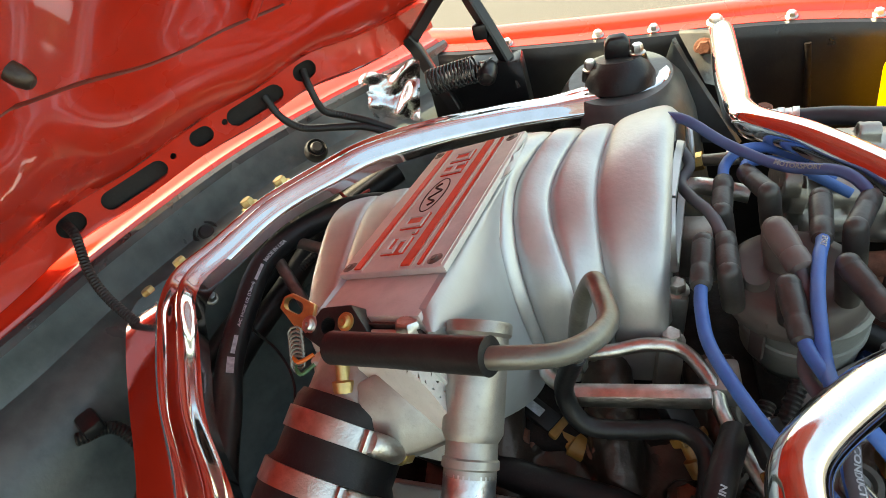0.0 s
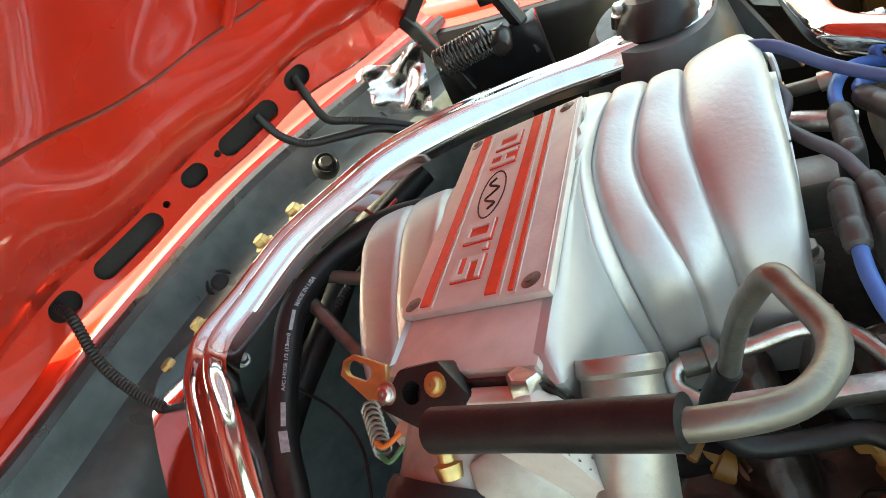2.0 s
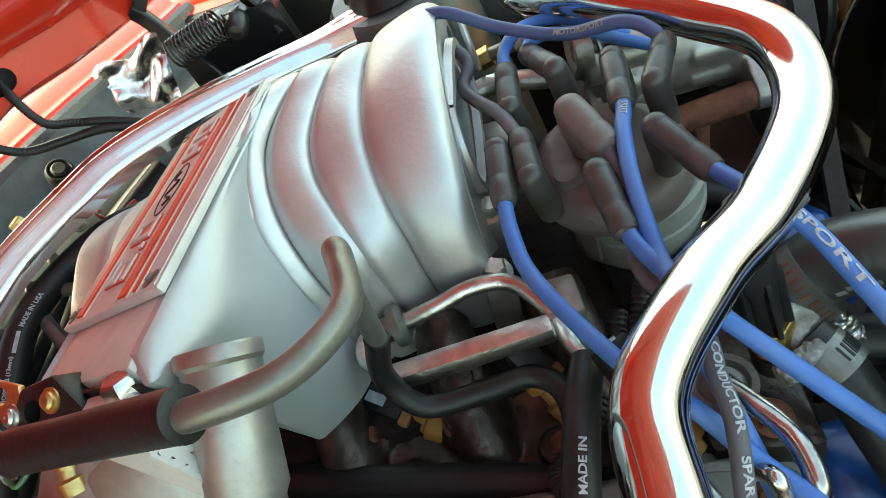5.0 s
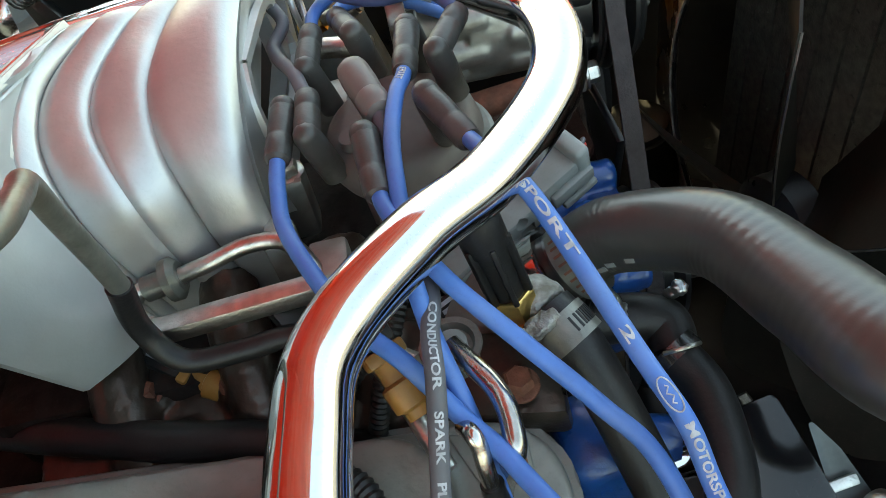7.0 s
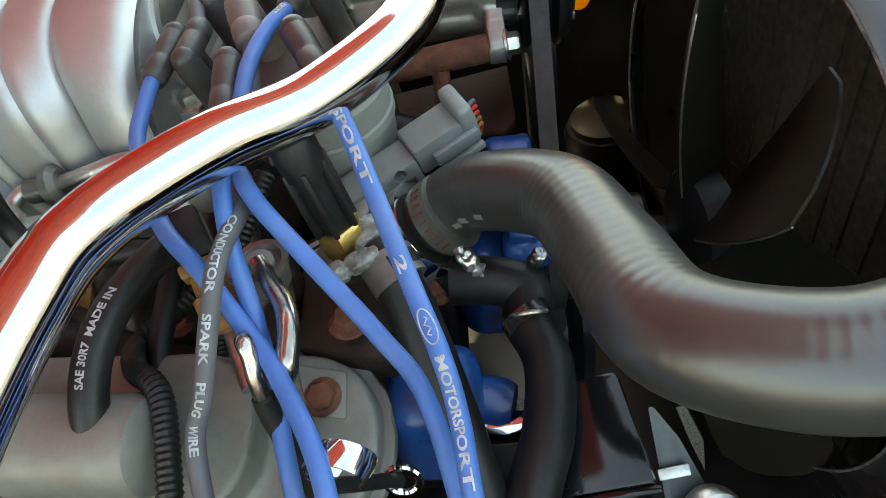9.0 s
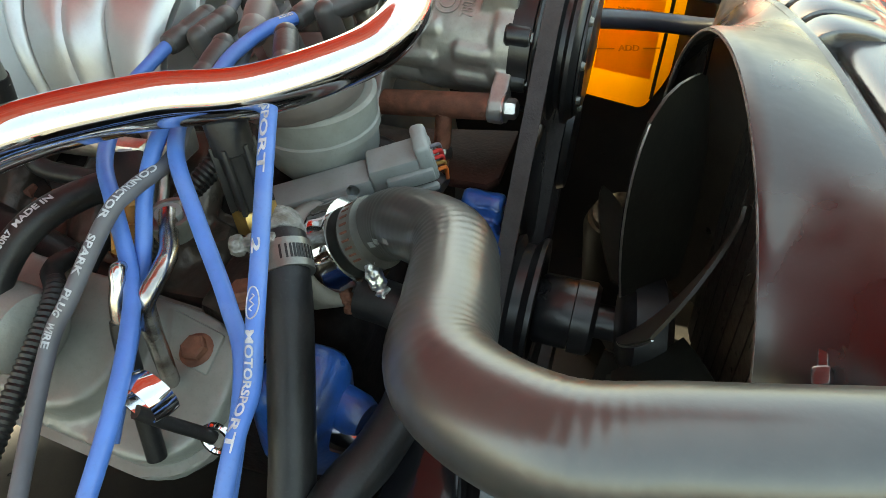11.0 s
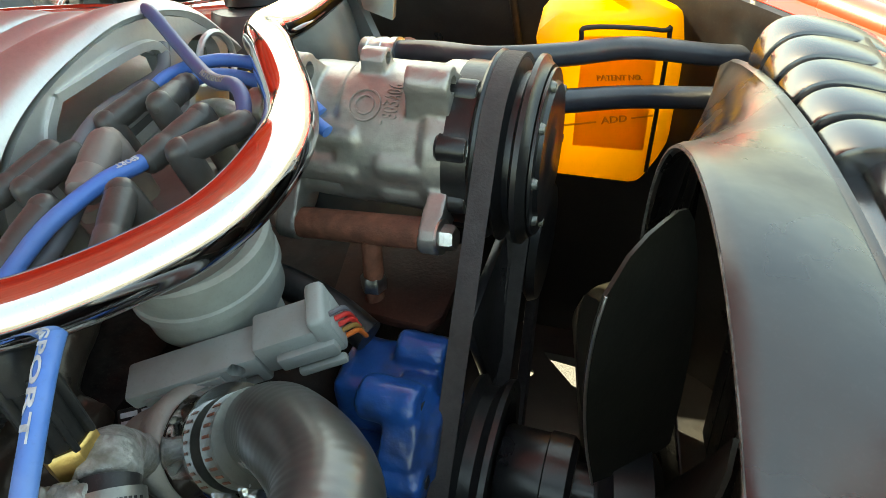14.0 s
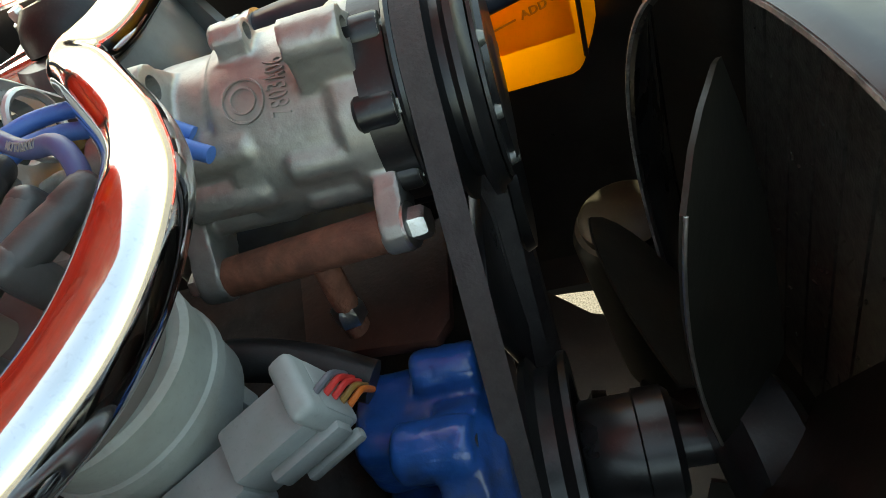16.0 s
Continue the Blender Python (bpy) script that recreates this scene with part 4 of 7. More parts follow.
# sleeve and clamps on the inlet
s0 = t0 + TD * 0.04
s1 = s0 + V(-0.3, -0.85, -0.45).normalized() * 0.14
IA = (s1 - s0).normalized()
inlet = thing("inlet_sleeve", s0, "black rubber inlet sleeve with two steel band clamps", "hose")
part("sleeve", lathe(s0, s1, [(0, 0.037), (0.04, 0.0395), (0.3, 0.0395), (0.34, 0.0425), (0.36, 0.043), (1, 0.043)], 44), RUBBER, inlet)
for k, r, ax in ((0.09, 0.0402, (-0.024, -0.088, 0.954)), (0.34, 0.0436, (-0.04, -0.105, 0.946))):
    c = part("band_clamp", lathe(s0.lerp(s1, k), s0.lerp(s1, k + 0.1), [(0, r - 0.001), (0.02, r + 0.0008), (0.98, r + 0.0008), (1, r - 0.001)], 48), STEEL, inlet, "bright steel band clamp")
    mid = s0.lerp(s1, k + 0.05)
    d = V(*ax) - mid
    d = (d - IA * d.dot(IA)).normalized()
    q = mid + d * (r + 0.006)
    tan = IA.cross(d)
    part("screw_housing", lathe(q - tan * 0.012, q + tan * 0.012, [(0, 0.006), (0.1, 0.0075), (0.9, 0.0075), (1, 0.006)], 16), STEEL, c)
    part("saddle", box(frame_of(mid + d * (r + 0.0025), tan, d), (0.03, 0.014, 0.005), 0.001), STEEL, c)
    hexbolt(c, q - tan * 0.013, -tan, 0.0052, 0.007, GOLDZINC, name="screw", label="browned clamp screw")
    for j in range(12):
        a = 0.35 + 0.06 * j
        dd2 = d * math.cos(a) - tan * math.sin(a)
        part("slot", box(frame_of(mid + dd2 * (r + 0.0009), IA, dd2), (0.0085, 0.0013, 0.0008), 0), RUST, c)
# breather pipe with rubber sleeve
pipe = thing("breather_pipe", (0.09, -0.06, 1.0), "bent grey steel breather pipe with a black rubber sleeve", "pipe")
part("bent_pipe", tube([(0.03, -0.092, 1.034), (0.062, -0.103, 1.043), (0.092, -0.098, 1.04), (0.109, -0.072, 1.03), (0.105, -0.04, 1.021), (0.1, -0.024, 1.015), (0.09, -0.012, 0.985), (0.083, -0.004, 0.95), (0.078, 0.0, 0.918)], 0.0059, 8, 18), DULLSTEEL, pipe)
part("rubber_sleeve", lathe(V(-0.047, -0.068, 1.017), V(0.056, -0.101, 1.042), [(0, 0.008), (0.01, 0.0098), (0.4, 0.0094), (0.6, 0.0096), (0.97, 0.0098), (0.99, 0.0101), (1, 0.006)], 24), RUBBER, pipe, "black rubber sleeve")
part("hose_end", tube([(0.079, -0.001, 0.925), (0.066, 0.003, 0.885), (0.078, -0.006, 0.857), (0.113, -0.006, 0.85), (0.145, -0.005, 0.847), (0.16, -0.025, 0.842), (0.152, -0.07, 0.82), (0.15, -0.12, 0.78)], 0.0072, 8, 14), RUBBER, pipe, "black rubber hose")

# ---- chrome braces ----
brace = thing("cowl_brace", (-0.25, 0.25, 0.89), "curved chrome cowl brace bolted along the firewall", "brace")
BL = [(-0.177, -0.193, 0.91), (-0.229, -0.099, 0.903), (-0.292, -0.01, 0.897), (-0.336, 0.054, 0.892), (-0.361, 0.098, 0.888), (-0.387, 0.157, 0.869), (-0.3392, 0.1886, 0.8825), (-0.2814, 0.2543, 0.9001), (-0.2228, 0.298, 0.9088), (-0.158, 0.326, 0.917), (-0.103, 0.37, 0.905), (-0.03, 0.418, 0.887), (0.03, 0.442, 0.877), (0.065, 0.455, 0.878), (0.085, 0.46, 0.88)]
BM = [(-0.147, -0.19, 0.917), (-0.193, -0.102, 0.91), (-0.253, -0.021, 0.904), (-0.299, 0.054, 0.9), (-0.324, 0.104, 0.896), (-0.33, 0.15, 0.894), (-0.3, 0.19, 0.898), (-0.258, 0.24, 0.909), (-0.2, 0.285, 0.917), (-0.156, 0.322, 0.918), (-0.102, 0.368, 0.906), (-0.029, 0.416, 0.888), (0.031, 0.44, 0.878), (0.066, 0.452, 0.879), (0.086, 0.456, 0.881)]
BE = [(-0.094, -0.181, 0.919), (-0.147, -0.103, 0.912), (-0.203, -0.035, 0.907), (-0.257, 0.057, 0.902), (-0.287, 0.107, 0.898), (-0.292, 0.138, 0.8975), (-0.275, 0.172, 0.9), (-0.235, 0.222, 0.911), (-0.178, 0.262, 0.919), (-0.143, 0.292, 0.919), (-0.085, 0.338, 0.906), (-0.012, 0.384, 0.888), (0.044, 0.406, 0.876), (0.085, 0.412, 0.873), (0.12, 0.414, 0.872)]
SIDE = [k / 28 for k in range(29)]
rows = []
for n, (a, m, e) in enumerate(zip(spline(BL, 14), spline(BM, 14), spline(BE, 14))):
    f = min(1.0, max(0.0, (n - 70) / 45))
    f = f * f * (3 - 2 * f)  # two ridges at the near end, one crown at the far end
    row = [a - DECK * 0.004, a, a.lerp(m, 0.5) + DECK * 0.0005, m]
    row += [m.lerp(e, u) + DECK * ((0.0108 - 0.0068 * f) * (0.5 - 0.5 * math.cos(4 * math.pi * u)) + (0.001 + 0.01 * f) * math.sin(math.pi * u)) for u in SIDE]
    row += [e - DECK * 0.006, e - DECK * 0.014]
    rows.append(row)
part("ribbed_bar", sheet(rows, 0.0016), CHROME, brace, "chrome bar with two raised ridges and a bolting flange")
for p in ((-0.376, 0.152, 0.871), (-0.344, 0.18, 0.885), (-0.284, 0.251, 0.904), (-0.25, 0.275, 0.911)):
    hexbolt(brace, V(*p), DECK, 0.0078, 0.009, GOLDZINC, label="yellow zinc bolt")
# flat ring of the brace round the strut mount
RINGC = V(0.115, 0.46, 0.887)
rows = []
for i in range(40):
    a = math.pi * (0.62 + 1.55 * i / 39)
    d = V(math.cos(a), math.sin(a) * 0.72, math.cos(a) * 0.08)
    rows.append([RINGC + d * 0.04 + V(0, 0, -0.012), RINGC + d * 0.044 + V(0, 0, -0.002), RINGC + d * 0.056 + V(0, 0, -0.002), RINGC + d * 0.062 + V(0, 0, -0.008), RINGC + d * 0.064 + V(0, 0, -0.02)])
part("end_ring", sheet(rows[::-1], 0.002), CHROME, brace, "chrome ring plate round the strut mount")

bar = thing("tower_bar", (0.3, 0.0, 0.94), "curved chrome tower brace tube across the engine bay", "brace")
BAR = [(0.232, 0.5, 0.905), (0.23, 0.483, 0.911), (0.225, 0.349, 0.912), (0.229, 0.279, 0.921), (0.268, 0.224, 0.929), (0.318, 0.153, 0.929), (0.34, 0.098, 0.934), (0.33, 0.043, 0.93), (0.284, -0.011, 0.93), (0.241, -0.047, 0.94), (0.2, -0.093, 0.946), (0.19, -0.143, 0.95), (0.185, -0.228, 0.946), (0.17, -0.36, 0.92), (0.165, -0.46, 0.89)]
part("bar_tube", tube(BAR, 0.0155, 12, 32, lambda i, n: 0.72 + 0.28 * min(1, i / 20)), CHROME, bar, "mirror-bright chrome tube")
part("end_bracket", prism([V(0.185, 0.512, 0.908), V(0.241, 0.504, 0.902), V(0.237, 0.475, 0.845), V(0.21, 0.47, 0.86)], V(0.002, 0.006, 0.002), 0.001), DULLSTEEL, bar, "dull steel end bracket")
hexbolt(bar, V(0.212, 0.497, 0.892), V(-0.1, -0.9, 0.4), 0.0085, 0.008, RUST)
hexbolt(bar, V(0.226, 0.505, 0.918), V(0, -0.2, 1), 0.0075, 0.008, STEEL)

# ---- accessory drive: compressor, belt, pulleys, fan ----
comp = thing("compressor", (0.33, 0.24, 0.79), "grey cast air-conditioning compressor with a black clutch pulley", "compressor")
CC = V(0.33, 0.262, 0.848)


def along(d, r=0.0, a=0.0):
    """A place d ahead along the shaft, r out at the angle a (0 up, 90 towards the near side)."""
    return CC + EX * d + (EZ * math.cos(radians(a)) - EY * math.sin(radians(a))) * r


bm = lathe(along(-0.08), along(0.048), [(0, 0.03), (0.03, 0.043), (0.1, 0.047), (0.34, 0.047), (0.38, 0.052), (0.84, 0.053), (0.88, 0.0565), (1, 0.0565)], 48)
# lugs along the rear half, and the swelling of the front half
for a, r in ((64, 0.013), (97, 0.0135), (128, 0.0125)):
    lathe(along(-0.07, 0.041, a), along(-0.012, 0.042, a), [(0, r * 0.7), (0.08, r), (0.9, r), (1, r * 0.7)], 20, bm)
for a in (84, 112):
    lathe(along(-0.004, 0.044, a), along(0.041, 0.044, a), [(0, 0.009), (0.1, 0.0125), (1, 0.0125)], 20, bm)
lathe(along(-0.082, 0.046, 62), along(-0.068, 0.046, 62), [(0, 0.019), (1, 0.019)], 20, bm)


def ear_shape(bm, d0, d1, tip, r_tip, spread):
    """A mounting ear: from the body's flank to a round end about a bolt."""
    mid = CC + EX * d0
    way = tip - mid
    way -= EX * way.dot(EX)
    tip = mid + way
    w = way.normalized()
    side = EX.cross(w)
    pts = [mid + w * 0.034 - side * spread, mid + w * 0.034 + side * spread]
    pts += [tip + (side * math.cos(t) + w * math.sin(t)) * r_tip for t in [math.pi * i / 8 for i in range(9)]]
    other = prism(pts, EX * (d1 - d0))
    me = bpy.data.meshes.new("ear")
    other.to_mesh(me)
    other.free()
    bm.from_mesh(me)
    bpy.data.meshes.remove(me)


SPACER0, SPACER1 = V(0.258, 0.203, 0.806), V(0.366, 0.189, 0.815)
ear_shape(bm, 0.037, 0.051, SPACER1, 0.0135, 0.02)
ear_shape(bm, -0.08, -0.064, SPACER0, 0.0135, 0.02)
ear_shape(bm, 0.018, 0.048, along(0.04, 0.066, 25), 0.012, 0.026)
ear_shape(bm, -0.066, -0.054, along(-0.06, 0.062, 25), 0.013, 0.024)
ear_shape(bm, -0.024, -0.006, along(-0.015, 0.058, 2), 0.009, 0.014)
ear_shape(bm, -0.09, -0.076, along(-0.08, 0.062, 52), 0.0135, 0.02)
body = part("body", fuse(bm, 0.0017, 3, 0.00025, 300), CAST, comp, "sand-cast grey aluminium body with mounting ears")
cut(body, [lathe(along(0.0, 0.066, 25), along(0.08, 0.066, 25), [(0, 0.0062), (1, 0.0062)], 20), lathe(along(-0.1, 0.062, 52), along(-0.07, 0.062, 52), [(0, 0.0062), (1, 0.0062)], 20), lathe(along(-0.08, 0.063, 25), along(-0.04, 0.063, 25), [(0, 0.0066), (1, 0.0066)], 20), lathe(along(-0.04, 0.06, 2), along(0.0, 0.06, 2), [(0, 0.0045), (1, 0.0045)], 18)])
part("front_head", lathe(along(0.046), along(0.066), [(0, 0.058), (0.85, 0.058), (1, 0.052)], 40), BLACKPAINT, comp, "black front head")
for a in (20, 62, 104, 146, 230, 300):
    part("head_lug", lathe(along(0.041, 0.052, a), along(0.062, 0.052, a), [(0, 0.008), (0.1, 0.0098), (0.9, 0.0098), (1, 0.009)], 22), BLACKPAINT, comp, "black bolt lug")
    hexbolt(comp, along(0.061, 0.052, a), EX, 0.0068, 0.009, DULLSTEEL)
part("rear_flange", lathe(along(0.0655), along(0.0695), [(0, 0.05), (0, 0.0655), (0.5, 0.0672), (1, 0.066), (1, 0.05)], 60), BLACKPAINT, comp, "thin black flange")
for k, char in enumerate("7803A06"):
    part("cast_figure", lettering(char, 1, 1, lambda x, y, z, k=k: along(0.011 - 0.011 * y, 0.0532 + 0.0012 * z, 52 - 33 * (k + 0.8 * x) / 7)), CAST, comp)
bm = bmesh.new()
for r in (0.011, 0.0065):
    loop = []
    for i in range(25):
        t = 2 * math.pi * i / 24
        loop.append(along(-0.013 + r * math.cos(t), 0.0534, 39 + math.degrees(r * math.sin(t) / 0.053)))
    sweep(bm, loop, ring_profile(0.0008, 5), cap=False)
part("cast_mark", bm, CAST, comp, "plain raised ring mark")
pul = part("pulley", lathe(along(0.069), along(0.103), [(0, 0.03), (0, 0.064), (0.08, 0.066), (0.14, 0.064), (0.2, 0.054), (0.26, 0.054), (0.34, 0.065), (0.4, 0.066), (0.5, 0.054), (0.62, 0.054), (0.74, 0.066), (0.84, 0.066), (0.9, 0.062), (1, 0.06)], 48), BLACKPAINT, comp, "grooved black clutch pulley")
part("clutch_plate", lathe(along(0.1025), along(0.109), [(0, 0.056), (0.2, 0.058), (0.5, 0.058), (0.55, 0.05), (1, 0.048), (0.9, 0.03), (0.9, 0.018), (1.1, 0.016)], 40), BLACKPAINT, comp, "black clutch plate")
for a in (0, 40, 80, 120, 160, 250, 300):
    part("rivet", lathe(along(0.102, 0.051, a), along(0.109, 0.051, a), [(0, 0.0042), (0.6, 0.0042), (1, 0.003)], 12), DULLSTEEL, comp)
# rusty spacer tube and adjuster below the compressor
mount = thing("compressor_mount", (0.33, 0.19, 0.76), "rusted steel compressor bracket with spacer tube and adjuster", "bracket")
m0, m1 = SPACER0, SPACER1
part("spacer", lathe(m0, m1, [(0, 0.0115), (1, 0.0115)], 24), RUST, mount, "rusty spacer tube")
hexbolt(mount, m1 + V(0.0125, -0.003, 0.001), (1, -0.08, 0.02), 0.009, 0.01, STEEL)
hexbolt(mount, m0 - V(0.016, -0.003, 0.001), (-1, 0.08, -0.02), 0.008, 0.009, STEEL)
part("adjuster", lathe(V(0.322, 0.19, 0.806), V(0.314, 0.183, 0.745), [(0, 0.0075), (1, 0.0075)], 18), RUST, mount)
hexbolt(mount, V(0.316, 0.185, 0.763), V(0.008, 0.007, 0.061), 0.0098, 0.012, GALV, False, name="nut")
part("bracket", prism([V(0.265, 0.25, 0.752), V(0.28, 0.175, 0.752), V(0.365, 0.158, 0.757), V(0.374, 0.17, 0.757), V(0.374, 0.25, 0.757)], EZ * -0.01, 0.002), DARKRUST, mount, "rusty bracket plate")
part("bracket_web", prism([V(0.39, 0.16, 0.76), V(0.39, 0.26, 0.76), V(0.385, 0.26, 0.66), V(0.385, 0.19, 0.66)], EX * 0.008, 0.002), BLACKPAINT, mount)
# water pump pulley, hub and shaft
pump = thing("water_pump", (0.42, 0.15, 0.6), "black water pump pulley and fan hub on a bright shaft", "pump")
WP = V(0.397, 0.132, 0.645)
part("pulley", lathe(WP - EX * 0.012, WP + EX * 0.016, [(0, 0.03), (0, 0.062), (0.15, 0.064), (0.3, 0.056), (0.6, 0.056), (0.85, 0.064), (1, 0.064), (1, 0.05), (0.8, 0.046), (0.7, 0.03)], 48), BLACKPAINT, pump, "black stamped pulley")
part("hub", lathe(WP + EX * 0.016, WP + EX * 0.07, [(0, 0.03), (0.05, 0.032), (0.6, 0.032), (0.62, 0.034), (0.92, 0.034), (1, 0.03)], 36), BLACKPAINT, pump, "satin black hub")
part("shaft", lathe(WP + EX * 0.07, WP + EX * 0.13, [(0, 0.016), (1, 0.016)], 24), BLACKPAINT, pump)
# crank pulley further down and the idler behind
crank = thing("crank_pulley", (0.4, 0.2, 0.42), "black stamped crankshaft pulley below the fan", "pulley")
KP = V(0.385, 0.2, 0.44)
part("disc", lathe(KP - EX * 0.02, KP + EX * 0.02, [(0, 0.03), (0, 0.08), (0.3, 0.082), (0.5, 0.07), (0.7, 0.082), (1, 0.08)], 40), BLACKPAINT, crank)
idler = thing("idler_pulley", (0.38, 0.3, 0.7), "black grooved idler pulley below the compressor", "pulley")
IP = V(0.402, 0.31, 0.715)
part("disc", lathe(IP - EX * 0.012, IP + EX * 0.014, [(0, 0.02), (0, 0.05), (0.25, 0.053), (0.5, 0.045), (0.75, 0.053), (1, 0.05)], 40), BLACKPAINT, idler)
# v-belt round compressor and water pump


def belt(name, circles, d, width, label):
    """A belt round two discs in the drive plane."""
    (c0, r0), (c1, r1) = circles
    o = c0 + EX * d
    a = V((c0 - o).dot(EY), (c0 - o).dot(EZ))
    b = V((c1 - o).dot(EY), (c1 - o).dot(EZ))
    way = b - a
    dist = way.length
    base = math.atan2(way.y, way.x)
    off = math.acos((r0 - r1) / dist)
    pts = []
    for i in range(25):
        t = base + off + (2 * math.pi - 2 * off) * i / 24
        pts.append(a + r0 * V(math.cos(t), math.sin(t)))
    for i in range(25):
        t = base - off + 2 * off * i / 24
        pts.append(b + r1 * V(math.cos(t), math.sin(t)))
    pts = [o + EY * p.x + EZ * p.y for p in pts]
    bm = bmesh.new()
    n = len(pts)
    mid = sum(pts, V(0, 0, 0)) / n
    rings = []
    for i, p in enumerate(pts):
        t = (pts[(i + 1) % n] - pts[i - 1]).normalized()
        out = t.cross(EX).normalized()
        ctr = c0 + EX * d if (p - c0).length < (p - c1).length else c1
        if out.dot(p - ctr) < 0:
            out = -out
        rings.append([bm.verts.new(p + EX * u + out * v) for u, v in ((-width / 2, 0.004), (width / 2, 0.004), (width * 0.36, -0.006), (-width * 0.36, -0.006))])
    for i in range(n):
        a_, b_ = rings[i], rings[(i + 1) % n]
        for k in range(4):
            bm.faces.new((a_[k], a_[(k + 1) % 4], b_[(k + 1) % 4], b_[k]))
    return tagged(part(name, bm, BELT), label, "belt")


dd = 0.077
belt("drive_belt", ((along(dd), 0.062), (WP + EX * ((along(dd) - WP).dot(EX)), 0.06)), 0.0, 0.0145, "dark matte rubber drive belt over the compressor pulley")
belt("drive_belt", ((IP, 0.05), (KP + EX * ((IP - KP).dot(EX)), 0.075)), 0.0, 0.013, "dark rubber drive belt over the lower pulleys")
# fan
fan = thing("radiator_fan", (0.505, 0.16, 0.62), "black radiator fan with wide worn-edged blades", "fan")
FC = V(0.508, 0.105, 0.665)
part("hub", lathe(FC - SX * 0.02, FC + SX * 0.02, [(0, 0.03), (0.2, 0.045), (0.8, 0.045), (1, 0.03)], 32), BLACKPAINT, fan)
for k in range(7):
    a = radians(79 + 45 * k)
    er = SY * math.cos(a) + SZ * math.sin(a)
    et = -SY * math.sin(a) + SZ * math.cos(a)
    rows = []
    for i in range(7):
        r = 0.04 + 0.17 * i / 6
        w = 0.028 + 0.024 * math.sin(math.pi * min(1, i / 6 * 0.6 + 0.05))
        tw = -radians(52 - 20 * i / 6)
        ax = et * math.cos(tw) + SX * math.sin(tw)
        rows.append([FC + er * (r - 0.02 * (abs(j) / 3) ** 3 * (i / 6) ** 4) + ax * (w * j / 3) + SX * 0.004 * (1 - (j / 3) ** 2) for j in range(-3, 4)])
    part("blade", sheet(rows, 0.0022), BLADE, fan, "dark blade with a bright worn edge")
    if k < 2:
        part("blade_edge", tube([r[6] for r in rows], 0.0009, 3, 6), STEEL, fan, "bright worn edge")

# ---- radiator and shroud ----
RC = V(0.53, 0.1, 0.693)
shroud = thing("fan_shroud", RC, "glossy black fan shroud flaring to the radiator", "shroud")


def outer(a):
    """The outer edge: a wide round-cornered frame, lower towards its far tip."""
    c, s_ = math.cos(a), math.sin(a)
    w, h, e = (0.338 if c > 0 else 0.37), (0.2 if s_ > 0 else 0.26), (14 if c > 0 and s_ > 0 else 5)
    k = (abs(c / w) ** e + abs(s_ / h) ** e) ** (-1 / e)
    y, z = k * c, k * s_
    if z > 0:
        z *= 1 - 0.36 * max(0.0, y / w) ** 2
    return RC + SX * 0.062 + SY * y + SZ * z


rows = []
for i in range(97):
    a = 2 * math.pi * i / 96
    p = RC + 0.214 * (SY * math.cos(a) + SZ * math.sin(a))
    q = outer(a)
    d = (p - RC).normalized()
    rows.append([p - d * 0.0006 + SX * 0.001, p - SX * 0.001, *(p + SX * 0.062 * f + (q - p - SX * 0.062) * f ** 1.42 for f in (0.02, 0.1, 0.25, 0.4, 0.55, 0.7, 0.82, 0.92)), q - SX * 0.001, q + d * 0.0008 - SX * 0.0012, q + d * 0.0014, q + d * 0.0014 + SX * 0.002])
part("flared_panel", sheet(rows[::-1], 0.0025), SHROUDMAT, shroud, "glossy black flared panel with scuffs")


def panel_at(deg, f):
    """A place on the flared panel, at an angle round the ring and a share of its depth."""
    a = radians(deg)
    p = RC + 0.214 * (SY * math.cos(a) + SZ * math.sin(a))
    return p + SX * 0.062 * f + (outer(a) - p - SX * 0.062) * f ** 1.42


for pts in (((38, 0.93), (36, 0.84), (33, 0.74)), ((42, 0.81), (42, 0.7), (41, 0.62)), ((40, 0.88), (39, 0.78), (37, 0.68)), ((119.4, 0.11), (118.4, 0.18), (118.6, 0.27)), ((116.2, 0.19), (115.6, 0.22), (116.6, 0.26)), ((116.8, 0.12), (118.2, 0.11), (119.4, 0.125))):
    part("scuff", tube([panel_at(*q) for q in pts], 0.0005, 4, 5), WORNEDGE, shroud, "pale scratch")
bm = bmesh.new()
loop = [RC - SX * 0.003 + 0.2135 * (SY * math.cos(2 * math.pi * i / 96) + SZ * math.sin(2 * math.pi * i / 96)) for i in range(98)]
sweep(bm, loop, [(-0.0009, -0.001), (-0.0009, 0.001), (0.0009, 0.001), (0.0009, -0.001)], cap=False, up=(1, 0, 0))
part("rim", bm, WORNEDGE, shroud, "rim worn to bare grey")
q0, q1 = V(0.594, -0.036, 0.853), V(0.593, -0.08, 0.838)
out = V(-0.5, -0.35, 0.78).normalized()
part("strap", box(frame_of((q0 + q1) / 2 + out * 0.003, q1 - q0, out), ((q1 - q0).length, 0.005, 0.003), 0.001), RADBLACK, shroud, "black ribbed strap")
part("strap_lock", box(frame_of(q1 + out * 0.004, q1 - q0, out), (0.01, 0.009, 0.007), 0.002), RADBLACK, shroud)
rad = thing("radiator", RC + SX * 0.14, "black radiator with ribbed plastic top tank", "radiator")
cm = frame_of(RC + SX * 0.115 + SY * -0.05 - SZ * 0.06, SX, SZ)
part("core", box(cm, (0.035, 0.6, 0.42), 0.002), FINS, rad, "dark finned core")
tm = frame_of(RC + SX * 0.112 + SY * -0.05 + SZ * 0.165, SX, SZ)
